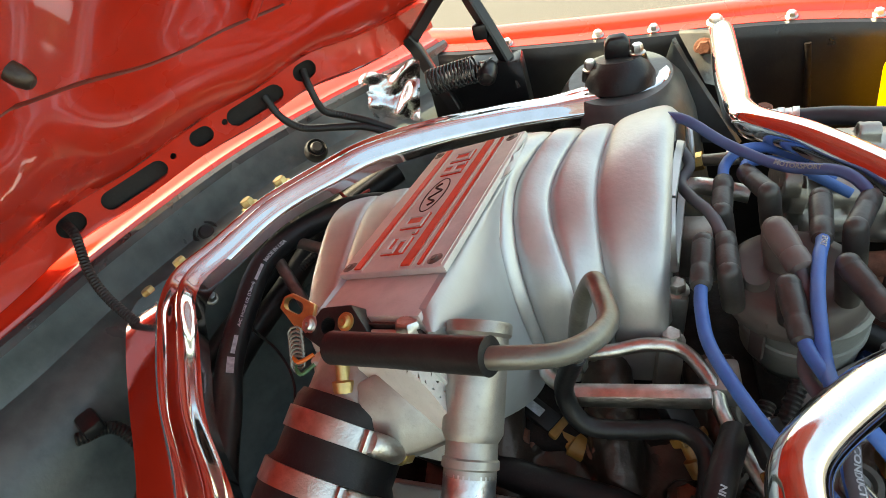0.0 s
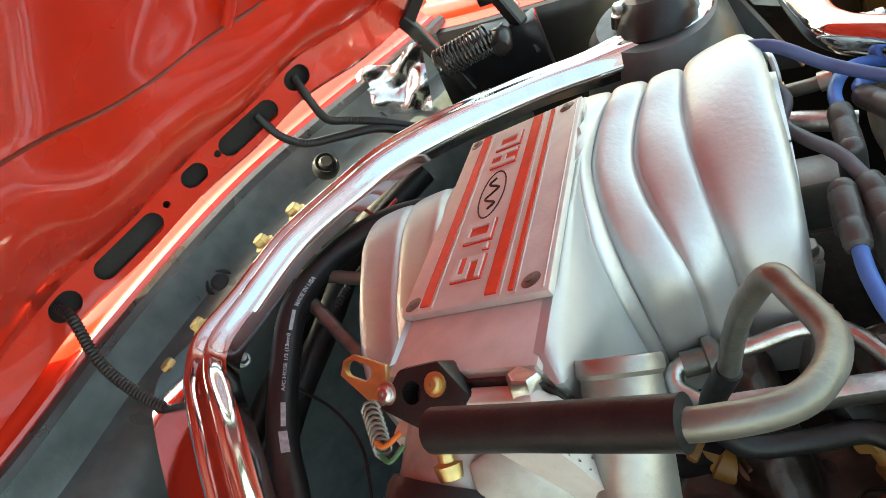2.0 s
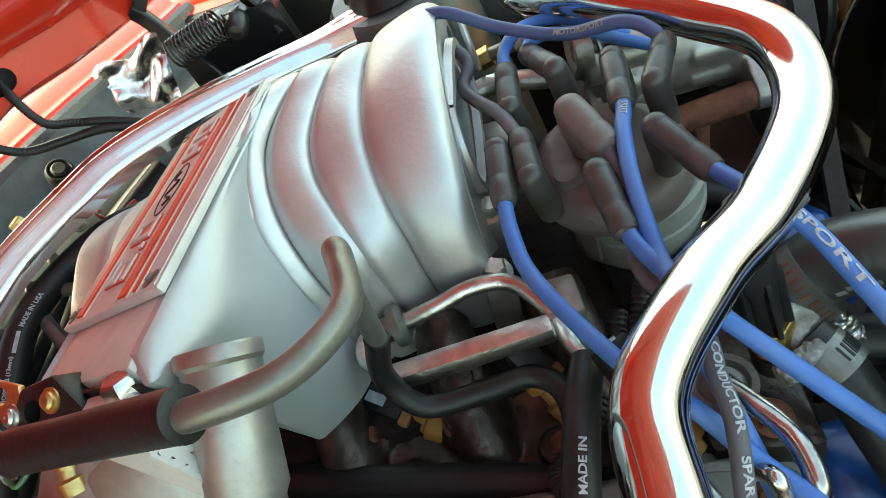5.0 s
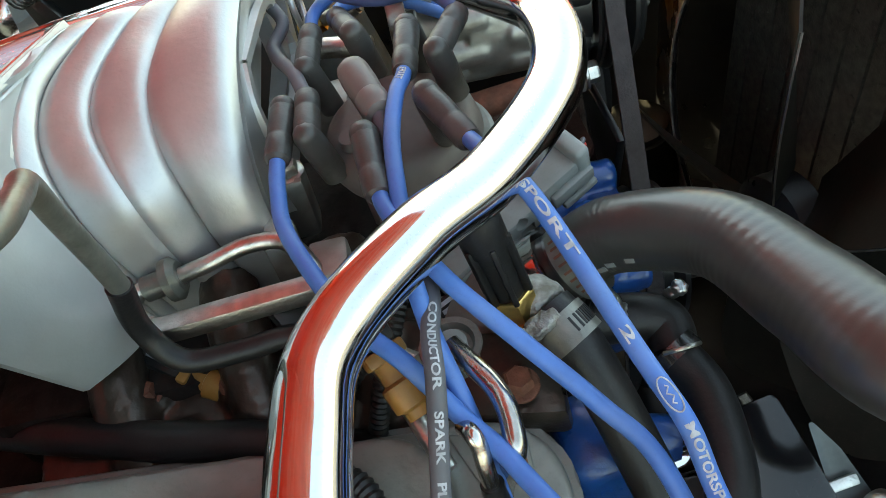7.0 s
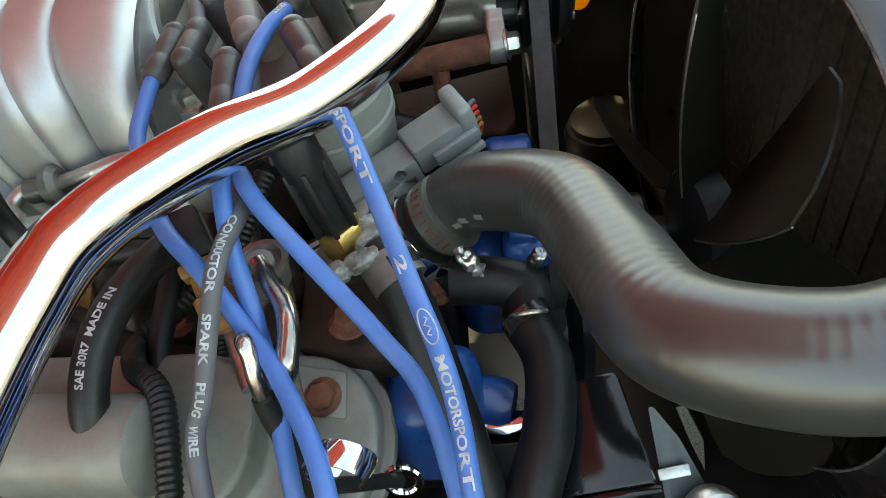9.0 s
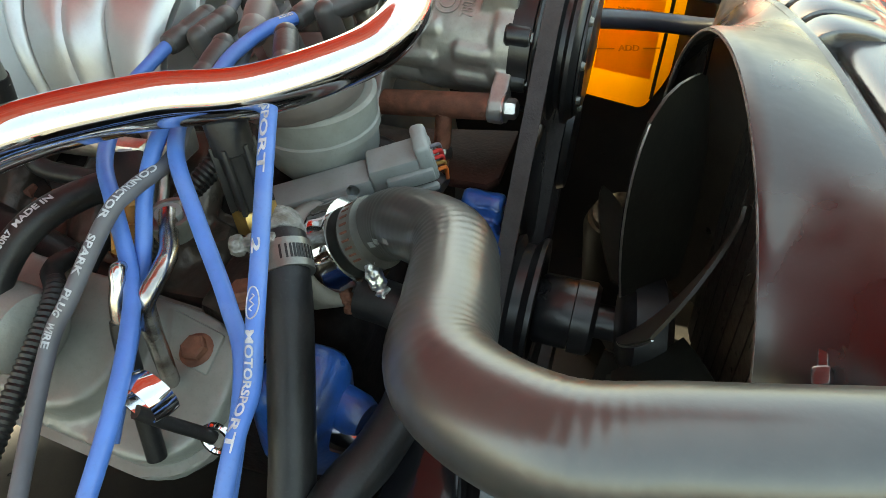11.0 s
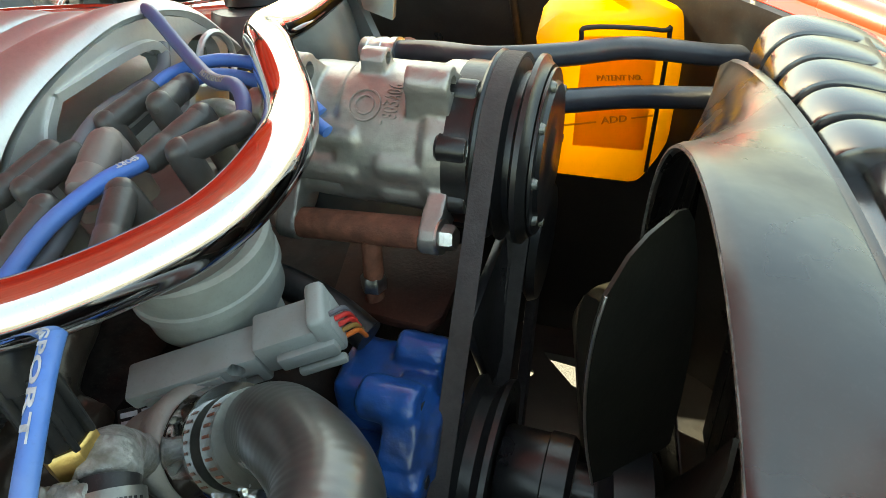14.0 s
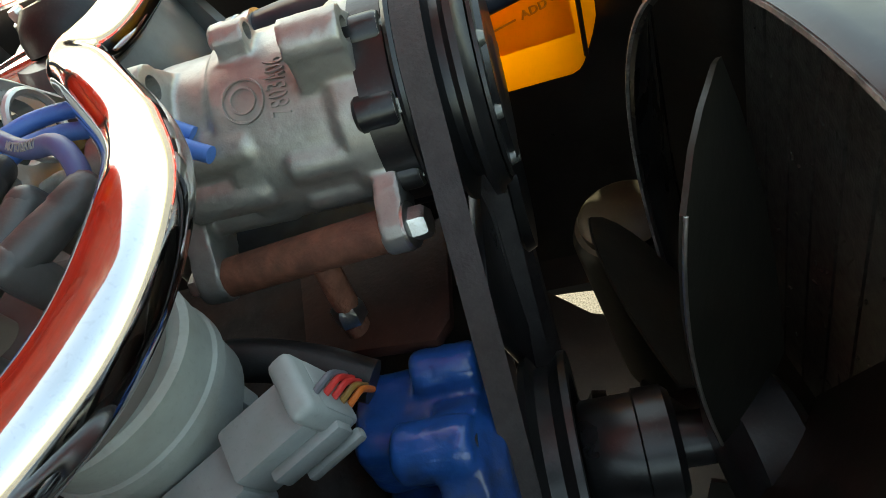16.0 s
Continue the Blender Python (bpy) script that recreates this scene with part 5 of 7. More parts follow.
part("top_tank", box(tm, (0.05, 0.6, 0.05), 0.012, seg=3), RADBLACK, rad, "black plastic top tank")
for y in (0.245, 0.211, 0.176, 0.14, 0.103, -0.13, -0.166, -0.202, -0.238, -0.274):
    bm = bmesh.new()
    arch = [RC + SX * u + SY * y + SZ * w for u, w in ((0.066, 0.13), (0.068, 0.165), (0.072, 0.182), (0.082, 0.191), (0.1, 0.191), (0.13, 0.182), (0.16, 0.162), (0.18, 0.13), (0.188, 0.1))]
    sweep(bm, spline(arch, 4), [(-0.0158, -0.012), (-0.0154, 0.002), (-0.0138, 0.005), (-0.011, 0.0058), (0.011, 0.0058), (0.0138, 0.005), (0.0154, 0.002), (0.0158, -0.012)], up=(0, 0, 1))
    part("tank_rib", bm, RADBLACK, rad)
q = V(0.668, 0.139, 0.866)
part("filler_neck", lathe(q - SZ * 0.03, q + SZ * 0.012, [(0, 0.06), (0.3, 0.052), (0.5, 0.036), (0.8, 0.03), (1, 0.03)], 36), RADBLACK, rad, "moulded black filler neck")
part("filler_cap", lathe(q + SZ * 0.006, q + SZ * 0.032, [(0, 0.028), (0.06, 0.031), (0.8, 0.03), (0.93, 0.027), (1, 0.022)], 8), CREAM, rad, "aged cream plastic cap")
part("saddle", box(frame_of(RC + SX * 0.115 + SY * 0.02 + SZ * 0.165, SX, SZ), (0.085, 0.16, 0.03), 0.012, seg=3), RADBLACK, rad, "smooth moulded middle of the tank")
# fins between the tubes of the core, seen through the fan
bm = bmesh.new()
for i in range(20):
    box(frame_of(cm @ V(-0.0195, -0.285 + 0.03 * i, 0), SX, SZ), (0.005, 0.0268, 0.42), 0, bm)
rnd = random.Random(3)
for i in range(150):
    # fins bent by stones
    y, z = rnd.uniform(-0.1, 0.29), rnd.uniform(-0.2, 0.2)
    box(frame_of(cm @ V(-0.0225, y, z), V(0.2, rnd.uniform(-1, 1), rnd.uniform(-1, 1)), SX), (rnd.uniform(0.002, 0.009), rnd.uniform(0.001, 0.003), 0.0012), 0, bm)
tagged(part("core_fin", bm, FINS, rad, smooth=False), kind="stuff")

# ---- yellow coolant bottle ----
tank = thing("coolant_tank", (0.45, 0.47, 0.72), "yellow plastic coolant bottle strapped with black cord", "tank")
TLf, TRf, BLf = V(0.408, 0.412, 0.872), V(0.514, 0.517, 0.828), V(0.408, 0.416, 0.728)
ux, uy = (TRf - TLf), (BLf - TLf)
nz = ux.cross(uy).normalized()
if nz.y < 0:
    nz = -nz
part("bottle", prism([TLf + ux * 0.04, TLf + ux * 0.97, TLf + ux * 1.0 + uy * 0.25, TLf + ux * 0.88 + uy * 1.0, TLf + ux * 0.8 + uy * 1.12, TLf + ux * 0.64 + uy * 1.3, TLf + ux * 0.55 + uy * 1.31, TLf + ux * -0.1 + uy * 1.12, TLf - ux * 0.1 + uy * 0.1], V(-0.006, 0.06, 0), 0.008), YELLOW, tank, "yellow translucent bottle")
part("cap", lathe(TLf + ux * 0.5 + uy * -0.05 + V(0, 0.035, 0), TLf + ux * 0.5 + uy * -0.22 + V(0, 0.035, 0), [(0, 0.018), (0.1, 0.021), (0.9, 0.021), (1, 0.017)], 20), REDLEAD, tank, "red filler cap")
part("cord", tube([TLf + ux * 0.2 + uy * 0.3 - nz * 0.002, TLf + ux * 0.2 + uy * 0.14 - nz * 0.002, TLf + ux * 0.27 + uy * 0.08 - nz * 0.002, TLf + ux * 0.78 + uy * 0.12 - nz * 0.002, TLf + ux * 0.84 + uy * 0.2 - nz * 0.002, TLf + ux * 0.68 + uy * 1.2 - nz * 0.002], 0.0022, 6, 8), RUBBER, tank, "black cord")
part("panel", prism([TLf + ux * 0.22 + uy * 0.14, TLf + ux * 0.78 + uy * 0.16, TLf + ux * 0.66 + uy * 1.02, TLf + ux * 0.1 + uy * 0.9], -nz * 0.0012, 0.0005), YELLOW, tank, "raised yellow front panel")
part("word", lettering("ADD", 1, 1, lambda x, y, z: TLf + ux * (0.32 + 0.2 * x) + uy * (0.76 - 0.05 * y) - nz * (0.0011 + 0.0014 * z)), YELLOWMARK, tank, "moulded word")
part("word", lettering("PATENT NO.", 1, 1, lambda x, y, z: TLf + ux * (0.3 + 0.34 * x) + uy * (0.44 - 0.04 * y + 0.02 * x) - nz * (0.0011 + 0.0014 * z)), YELLOWMARK, tank, "moulded words")
for a, b in ((0.05, 0.28), (0.56, 0.74)):
    part("level_line", prism([TLf + ux * a + uy * 0.735, TLf + ux * b + uy * 0.735, TLf + ux * b + uy * 0.745, TLf + ux * a + uy * 0.745], -nz * 0.0022), YELLOWMARK, tank)

# ---- distributor ----
dist = thing("distributor", (0.26, 0.1, 0.78), "distributor with brown cap, grey base and ignition module", "distributor")
DA = V(0.05, -0.05, 1).normalized()
DB = V(0.243, 0.115, 0.785)
part("base", lathe(DB, DB + DA * 0.08, [(0, 0.028), (0.1, 0.032), (0.3, 0.042), (0.36, 0.045), (0.6, 0.046), (0.62, 0.0485), (0.7, 0.0485), (0.72, 0.047), (0.97, 0.049), (1, 0.046)], 48), PINKGREY, dist, "grey moulded base ring")
for a in (-75, -55, -35, -15, 5):
    d = V(math.cos(radians(a)), math.sin(radians(a)), 0)
    part("base_lug", box(frame_of(DB + DA * 0.02 + d * 0.036, d, DA), (0.016, 0.01, 0.016), 0.002), PINKGREY, dist)
CAPAT = DB + V(-0.011, -0.002, 0)
part("cap", lathe(CAPAT + DA * 0.08, CAPAT + DA * 0.108, [(0, 0.0505), (0.25, 0.053), (0.35, 0.053), (0.75, 0.05), (0.95, 0.044), (1, 0.036)], 48), CAPMAT, dist, "brown bakelite cap")
for q in ((0.205, 0.07, 0.872), (0.259, 0.199, 0.873)):
    q = V(*q)
    d = q - DB
    d = (d - DA * d.dot(DA)).normalized()
    at = DB + DA * 0.088 + d * 0.054
    clip = part("clip", box(frame_of(at, d, DA), (0.012, 0.018, 0.016), 0.002), CAPMAT, dist, "brown cap latch")
    cut(clip, [box(frame_of(at + d * 0.004 + DA * 0.003, d, DA), (0.012, 0.01, 0.02), 0)])
    part("clip_strap", box(frame_of(at - DA * 0.02 + d * 0.002, d, DA), (0.004, 0.012, 0.036), 0.001), CAPMAT, dist)
# ignition module with its plug
MX = V(0.112, 0.052, 0.018).normalized()
MZ = V(-0.25, -0.3, 0.92)
mc = V(0.264, 0.058, 0.805)
mm = frame_of(mc, MX, MZ)
module = part("module", box(mm, (0.084, 0.026, 0.025), 0.0025), GREYPLASTIC, dist, "grey ignition module")
cut(module, [lathe(mm @ V(-0.034, -0.02, -0.009), mm @ V(-0.034, 0.0, -0.009), [(0, 0.0042), (1, 0.0042)], 16), lathe(mm @ V(0.027, -0.02, 0.007), mm @ V(0.027, -0.003, 0.007), [(0, 0.0052), (1, 0.0052)], 18), box(frame_of(mm @ V(0.03, -0.013, -0.006), MX, MZ), (0.012, 0.012, 0.01), 0)])
part("module_plate", box(frame_of(mm @ V(-0.008, -0.0135, -0.002), MX, MZ), (0.05, 0.002, 0.018), 0.0005), GREYPLASTIC, dist)
sm = frame_of(mc + MX * 0.066 + V(0, 0, 0.006), MX, MZ)
socket = part("socket", box(sm, (0.05, 0.027, 0.026), 0.003), GREYPLASTIC, dist, "grey plastic plug socket")
part("latch_bar", box(frame_of(sm @ V(0.004, -0.016, -0.002), MX, MZ), (0.036, 0.006, 0.012), 0.002), GREYPLASTIC, socket)
part("latch_bar", box(frame_of(sm @ V(0.008, -0.017, -0.014), MX, MZ), (0.03, 0.006, 0.006), 0.002), GREYPLASTIC, socket)
part("collar", box(frame_of(sm @ V(0.018, 0, 0.006), MX, MZ), (0.012, 0.031, 0.034), 0.004, seg=3), GREYPLASTIC, socket)
for k, c in enumerate((GREYWIRE, REDLEAD, REDLEAD, YELLOWTRIM, ORANGE)):
    o = sm @ V(0.022, -0.006, 0.014 - 0.006 * k)
    part("lead", tube([o, o + MX * 0.004 + V(0, 0.002, 0), o + MX * 0.006 + V(0, 0.008, -0.004), o + MX * 0.002 + V(0, 0.02, -0.02)], 0.0016, 5, 8), c, socket)

BOOTS = [  # corner, end of the sleeve
    ((0.172, 0.112, 0.921), (0.166, 0.07, 0.918)),
    ((0.186, 0.078, 0.92), (0.188, 0.115, 0.921)),
    ((0.189, 0.146, 0.922), (0.195, 0.184, 0.924)),
    ((0.225, 0.157, 0.929), (0.214, 0.197, 0.922)),
    ((0.26, 0.148, 0.926), (0.252, 0.105, 0.924)),
    ((0.274, 0.108, 0.928), (0.293, 0.144, 0.926)),
    ((0.261, 0.072, 0.926), (0.276, 0.034, 0.918)),
    ((0.221, 0.057, 0.924), (0.222, 0.016, 0.916)),
]
BOOTDOWN = V(0.004, 0.004, -0.037)  # from the corner to the foot on the cap


def boot(corner, end, foot, r, material, label, name="plug_boot", group="ignition boots"):
    """An elbow boot: a short leg with a rounded cap, and a stepped sleeve that grips the wire."""
    c, e, f = V(*corner), V(*end), V(*foot)
    d = thing(name, f, label, "boot", group)
    up = (c - f).normalized()
    part("leg", lathe(f, c + up * 0.0085, [(0, r * 1.02), (0.5, r * 1.04), (0.72, r * 1.04), (0.76, r), (0.86, r * 0.97), (0.93, r * 0.84), (0.98, r * 0.55), (1, r * 0.2)], 24), material, d)
    w = (e - c).normalized()
    part("sleeve", lathe(c - w * 0.008, e + w * 0.004, [(0, r * 0.3), (0.05, r * 0.68), (0.11, r * 0.9), (0.18, r * 0.99), (0.45, r * 1.0), (0.62, r * 0.93), (0.66, r * 0.91), (0.68, r * 0.98), (0.9, r * 0.96), (0.92, r * 0.9), (0.96, r * 0.88), (1, r * 0.62)], 24), material, d)
    return d


for c, e in BOOTS:
    boot(c, e, V(*c) + BOOTDOWN, 0.0084, BOOT, "dusty grey rubber boot of an ignition wire on the cap")
boot((0.222, 0.11, 0.931), (0.232, 0.075, 0.924), (0.226, 0.113, 0.892), 0.0102, PALEBOOT, "pale brown rubber boot on the middle of the distributor cap", "coil_boot", "")
part("stub", lathe(V(0.208, 0.094, 0.872), V(0.207, 0.093, 0.9), [(0, 0.0092), (0.85, 0.0092), (1, 0.0082)], 24), CAPMAT, dist, "round stub on the cap")

# ---- wires and hoses ----


def cable(name, points, r, material, label, category="wire", group="", loom=False):
    bm = corrugated(points, r) if loom else tube(points, r, 8, 16)
    return tagged(part(name, bm, material), label, category, group)


def wire(name, points, r, material, label, group="ignition wires"):
    """An ignition wire whose print can be its part."""
    p = V(*points[len(points) // 2])
    d = thing(name, p, label, "wire", group)
    part("jacket", tube(points, r, 10, 18), material, d)
    return d


def logo_on(points, r, s, facing, parent):
    """A plain oval mark on a wire."""
    p, t = along_line(points, s)
    up = V(*facing)
    up = (up - t * up.dot(t)).normalized()
    side = up.cross(t)
    bm = bmesh.new()
    loop = []
    for i in range(26):
        a = 2 * math.pi * i / 24
        k = 0.0036 * math.sin(a) / r
        loop.append(p + t * 0.0085 * math.cos(a) + (up * math.cos(k) + side * math.sin(k)) * (r + 0.0001))
    sweep(bm, loop, ring_profile(0.0004, 5), cap=False)
    part("oval_mark", bm, PRINT, parent, "plain white oval mark")
    bm = bmesh.new()
    loop = [p + t * 0.0045 * (i / 4 - 1) + up * (r + 0.0001) + side * 0.0012 * math.sin(i * 1.6) for i in range(9)]
    sweep(bm, loop, ring_profile(0.0004, 5))
    part("oval_stroke", bm, PRINT, parent)


W = "blue silicone ignition wire running across the engine"
UPF = (0.0, -0.45, 0.9)
W1 = [(0.1665, 0.074, 0.919), (0.164, 0.046, 0.914), (0.168, 0.011, 0.91), (0.193, -0.047, 0.902), (0.216, -0.076, 0.892), (0.236, -0.102, 0.87), (0.253, -0.127, 0.862), (0.277, -0.184, 0.849), (0.27, -0.262, 0.79)]
W2 = [(0.253, 0.11, 0.925), (0.25, 0.096, 0.926), (0.244, 0.078, 0.928), (0.236, 0.042, 0.925), (0.232, 0.0, 0.914), (0.231, -0.034, 0.915), (0.232, -0.065, 0.895), (0.238, -0.1, 0.859), (0.245, -0.172, 0.803)]
W3 = [(0.275, 0.037, 0.919), (0.283, 0.012, 0.922), (0.298, -0.026, 0.92), (0.321, -0.101, 0.88), (0.33, -0.13, 0.865), (0.333, -0.15, 0.845), (0.335, -0.184, 0.829), (0.337, -0.265, 0.756)]
W4 = [(0.222, 0.02, 0.917), (0.226, -0.002, 0.915), (0.245, -0.046, 0.908), (0.269, -0.075, 0.886), (0.298, -0.107, 0.857), (0.317, -0.135, 0.837), (0.327, -0.193, 0.796), (0.331, -0.268, 0.732)]
W5 = [(0.231, 0.078, 0.925), (0.233, 0.04, 0.912), (0.222, 0, 0.902), (0.236, -0.041, 0.9), (0.232, -0.073, 0.9), (0.23, -0.095, 0.897), (0.218, -0.131, 0.867), (0.208, -0.156, 0.841), (0.226, -0.248, 0.78)]
wire("ignition_wire", W1, 0.0048, BLUEWIRE, W)
d = wire("ignition_wire", W2, 0.0048, BLUEWIRE, W)
print_on(W2, 0.0048, "SPORT", 0.1, 0.2, (0.3, 0.2, 0.9), 0.004, d)
d = wire("ignition_wire", W3, 0.0048, BLUEWIRE, "blue silicone ignition wire with white printed words")
print_on(W3, 0.0048, "SPORT", 0.262, 0.345, UPF, 0.0044, d)
print_on(W3, 0.0048, "2", 0.40, 0.415, UPF, 0.0045, d)
logo_on(W3, 0.0048, 0.5, UPF, d)
print_on(W3, 0.0048, "MOTORSPORT", 0.57, 0.84, UPF, 0.0044, d)
wire("ignition_wire", W4, 0.0048, BLUEWIRE, W)
d = wire("spark_plug_wire", W5, 0.0048, GREYWIRE, "dark grey spark plug wire with white print")
for word, a, b in (("CONDUCTOR", 0.43, 0.635), ("SPARK", 0.66, 0.715), ("PLUG", 0.735, 0.785), ("WIRE", 0.805, 0.86)):
    print_on(W5, 0.0048, word, a, b, (0.3, -0.4, 0.85), 0.004, d)
PW = [(0.143, 0.258, 0.95), (0.17, 0.239, 0.954), (0.202, 0.218, 0.938), (0.24, 0.19, 0.93), (0.275, 0.168, 0.936), (0.289, 0.152, 0.932), (0.292, 0.14, 0.926)]
d = wire("ignition_wire", PW, 0.0046, PURPLE, "faded blue ignition wire over the manifold")
print_on(PW, 0.0046, "MOTORSPORT", 0.48, 0.62, (0.0, -0.6, 0.8), 0.004, d, GREYPLASTIC)
wire("ignition_wire", [(0.163, 0.244, 0.928), (0.172, 0.223, 0.918), (0.163, 0.2, 0.915), (0.17, 0.17, 0.92), (0.181, 0.142, 0.924), (0.188, 0.112, 0.921)], 0.0048, GREYWIRE, "grey ignition wire curling beside the manifold")
wire("ignition_wire", [(0.195, 0.18, 0.924), (0.199, 0.205, 0.926), (0.218, 0.232, 0.922), (0.25, 0.24, 0.91), (0.29, 0.225, 0.885)], 0.0046, BLUEWIRE, W)
wire("ignition_wire", [(0.214, 0.193, 0.922), (0.217, 0.212, 0.92), (0.235, 0.226, 0.912), (0.262, 0.225, 0.9), (0.3, 0.21, 0.88)], 0.0046, BLUEWIRE, W)

# radiator hose: a moulded pipe with fine wrap ridges
rh = thing("radiator_hose", (0.4, -0.02, 0.82), "thick black moulded radiator hose, dusty and glossy", "hose")
HP = [(0.299, 0.031, 0.775), (0.32, 0.028, 0.8), (0.348, 0.02, 0.819), (0.394, -0.016, 0.836), (0.413, -0.076, 0.849), (0.43, -0.135, 0.863), (0.483, -0.165, 0.872), (0.537, -0.158, 0.873), (0.599, -0.144, 0.87), (0.69, -0.11, 0.85)]
hline = spline(HP, 60)
bm = bmesh.new()
sweep(bm, hline, ring_profile(0.0245, 36), lambda i, n: (1.0 + 0.1 * min(1, max(0, (i - 106) / 176))) * (1 + 0.0032 * math.cos(2 * math.pi * i / 6.3 + 0.6 * math.sin(i * 0.11)) * (0.6 + 0.4 * math.sin(i * 0.071)) * min(1, max(0, (i - 90) / 30)) * min(1, max(0, (440 - i) / 60))))
part("hose_body", bm, HOSE, rh)
d, t = along_line(HP, 0.2)
for k in range(3):
    p, t = along_line(HP, 0.19 + 0.03 * k)
    up = (V(0.2, -0.75, 0.2) - t * t.dot(V(0.2, -0.75, 0.2))).normalized()
    part("print_bar", box(frame_of(p + up * 0.0246, t, up), (0.006, 0.004, 0.0006), 0), GREYPLASTIC, rh, "faint worn print")
therm = thing("thermostat_housing", (0.28, 0.03, 0.77), "grey cast thermostat housing with a chrome band and clamps", "housing")
part("casting", tube([(0.225, 0.03, 0.73), (0.236, 0.024, 0.758), (0.256, 0.02, 0.775), (0.28, 0.023, 0.779)], 0.03, 6, 30), TAUPECAST, therm)
part("foot", box(frame_of(V(0.23, 0.04, 0.735), EX, EZ), (0.06, 0.07, 0.02), 0.006), CAST, therm)
h0, h1 = V(0.29, 0.0234, 0.7846), V(0.319, 0.0218, 0.803)
fa = (h1 - h0).normalized()
part("flange", lathe(h0 - fa * 0.06, h0 - fa * 0.001, [(0, 0.018), (0.12, 0.03), (0.45, 0.038), (0.72, 0.0405), (0.84, 0.0415), (0.93, 0.04), (0.99, 0.036), (1, 0.033)], 40), TAUPECAST, therm, "matt taupe cast flange")
part("chrome_band", lathe(h0, h0.lerp(h1, 0.72), [(0, 0.03), (0, 0.0335), (0.05, 0.0348), (0.3, 0.0348), (0.36, 0.0338), (0.9, 0.0336), (1, 0.033), (1, 0.026)], 48), CHROME, therm, "mirror chrome band")
hb = thing("hose_clamp", h1, "weathered slotted steel clamp on the radiator hose", "clamp")
ha = (h1 - h0).normalized()
part("band", lathe(h1 - ha * 0.004, h1 + ha * 0.009, [(0, 0.0255), (0, 0.0268), (1, 0.0268), (1, 0.0255)], 40), DULLSTEEL, hb)
for k in range(9):
    qv = ha.to_track_quat("Z", "Y")
    a = radians(-20 + 11 * k)
    dv = (V(0, -0.3, 0.95) * math.cos(a) + V(0.2, -0.9, -0.3) * math.sin(a))
    dv = (dv - ha * dv.dot(ha)).normalized()
    part("slot", box(frame_of(h1 + ha * 0.0025 + dv * 0.0269, ha, dv), (0.007, 0.0016, 0.0006), 0), RUST, hb)
part("worm_screw", worm((0.331, -0.004, 0.787), (0.35, -0.2, -0.9), (0.3, -0.9, 0.3), 1.05), GALV, hb, "corroded worm screw")
part("lower_screw", worm((0.304, -0.003, 0.764), (0.25, -0.3, -0.9), (0.2, -0.9, 0.3), 0.8), RUST, hb, "rusty screw")
# heater hose with clamp
hh = thing("heater_hose", (0.3, -0.05, 0.8), "black heater hose with a slotted clamp", "hose")
HH = [(0.2905, -0.035, 0.842), (0.298, -0.05, 0.834), (0.306, -0.072, 0.812), (0.315, -0.105, 0.78), (0.323, -0.14, 0.742), (0.33, -0.2, 0.68)]
part("hose_body", tube(HH, 0.0145, 8, 24), RUBBER, hh)
c0, c1 = V(0.293, -0.04, 0.839), V(0.301, -0.054, 0.83)
bm = bmesh.new()
sweep(bm, spline([(0.262, 0.0, 0.8), (0.27, -0.012, 0.825), (0.28, -0.022, 0.842), (0.291, -0.036, 0.843)], 4), ring_profile(0.0125, 14))
lathe(V(0.279, -0.02, 0.842), V(0.292, -0.038, 0.842), [(0, 0.011), (0.2, 0.0155), (0.8, 0.0155), (1, 0.013)], 14, bm)
part("nipple", fuse(bm, 0.0016, 2, 0.0006, 260), CORRODED, hh, "white-corroded pipe stub")
clamp = part("clamp", lathe(c0, c1, [(0, 0.015), (0, 0.0164), (1, 0.0164), (1, 0.015)], 30), DULLSTEEL, hh, "slotted steel clamp")
ca = (c1 - c0).normalized()
for k in range(10):
    a = radians(-10 + 13 * k)
    dv = (V(0, 0.2, 1) * math.cos(a) + V(1, -0.2, 0.1) * math.sin(a))
    dv = (dv - ca * dv.dot(ca)).normalized()
    part("slot", box(frame_of(c0.lerp(c1, 0.5) + dv * 0.0165, ca, dv), (0.009, 0.0014, 0.0006), 0), RUBBER, clamp)
part("clamp_screw", worm((0.283, -0.05, 0.85), (-0.9, -0.35, -0.1), (0.1, -0.2, 0.95), 1.0), CORRODED, hh, "corroded clamp screw")
lh = thing("lower_hose", (0.36, -0.05, 0.745), "black lower coolant hoses with a spring clip", "hose")
part("hose_body", tube([(0.359, -0.031, 0.753), (0.37, -0.062, 0.744), (0.364, -0.107, 0.741), (0.35, -0.143, 0.736), (0.32, -0.22, 0.7)], 0.0155, 8, 22), RUBBER, lh)
part("short_hose", tube([(0.316, -0.002, 0.766), (0.342, -0.005, 0.763), (0.362, -0.012, 0.757), (0.362, -0.03, 0.75)], 0.0165, 8, 22), RUBBER, lh, "short black elbow")
part("spring_clip", lathe(V(0.36, -0.03, 0.755), V(0.364, -0.038, 0.752), [(0, 0.0155), (0, 0.0168), (1, 0.0168), (1, 0.0155)], 24), SPRINGSTEEL, lh, "dark spring clip")
part("clip_ear", tube([(0.352, -0.04, 0.767), (0.358, -0.043, 0.772), (0.368, -0.043, 0.772), (0.375, -0.04, 0.767)], 0.0014, 5, 8), STEEL, lh, "bright bent end of the clip")
part("clip_tail", worm((0.372, -0.001, 0.77), (0.4, -0.3, 0.8), (0.3, -0.9, 0.2), 0.8), GALV, lh, "galvanised clamp end")
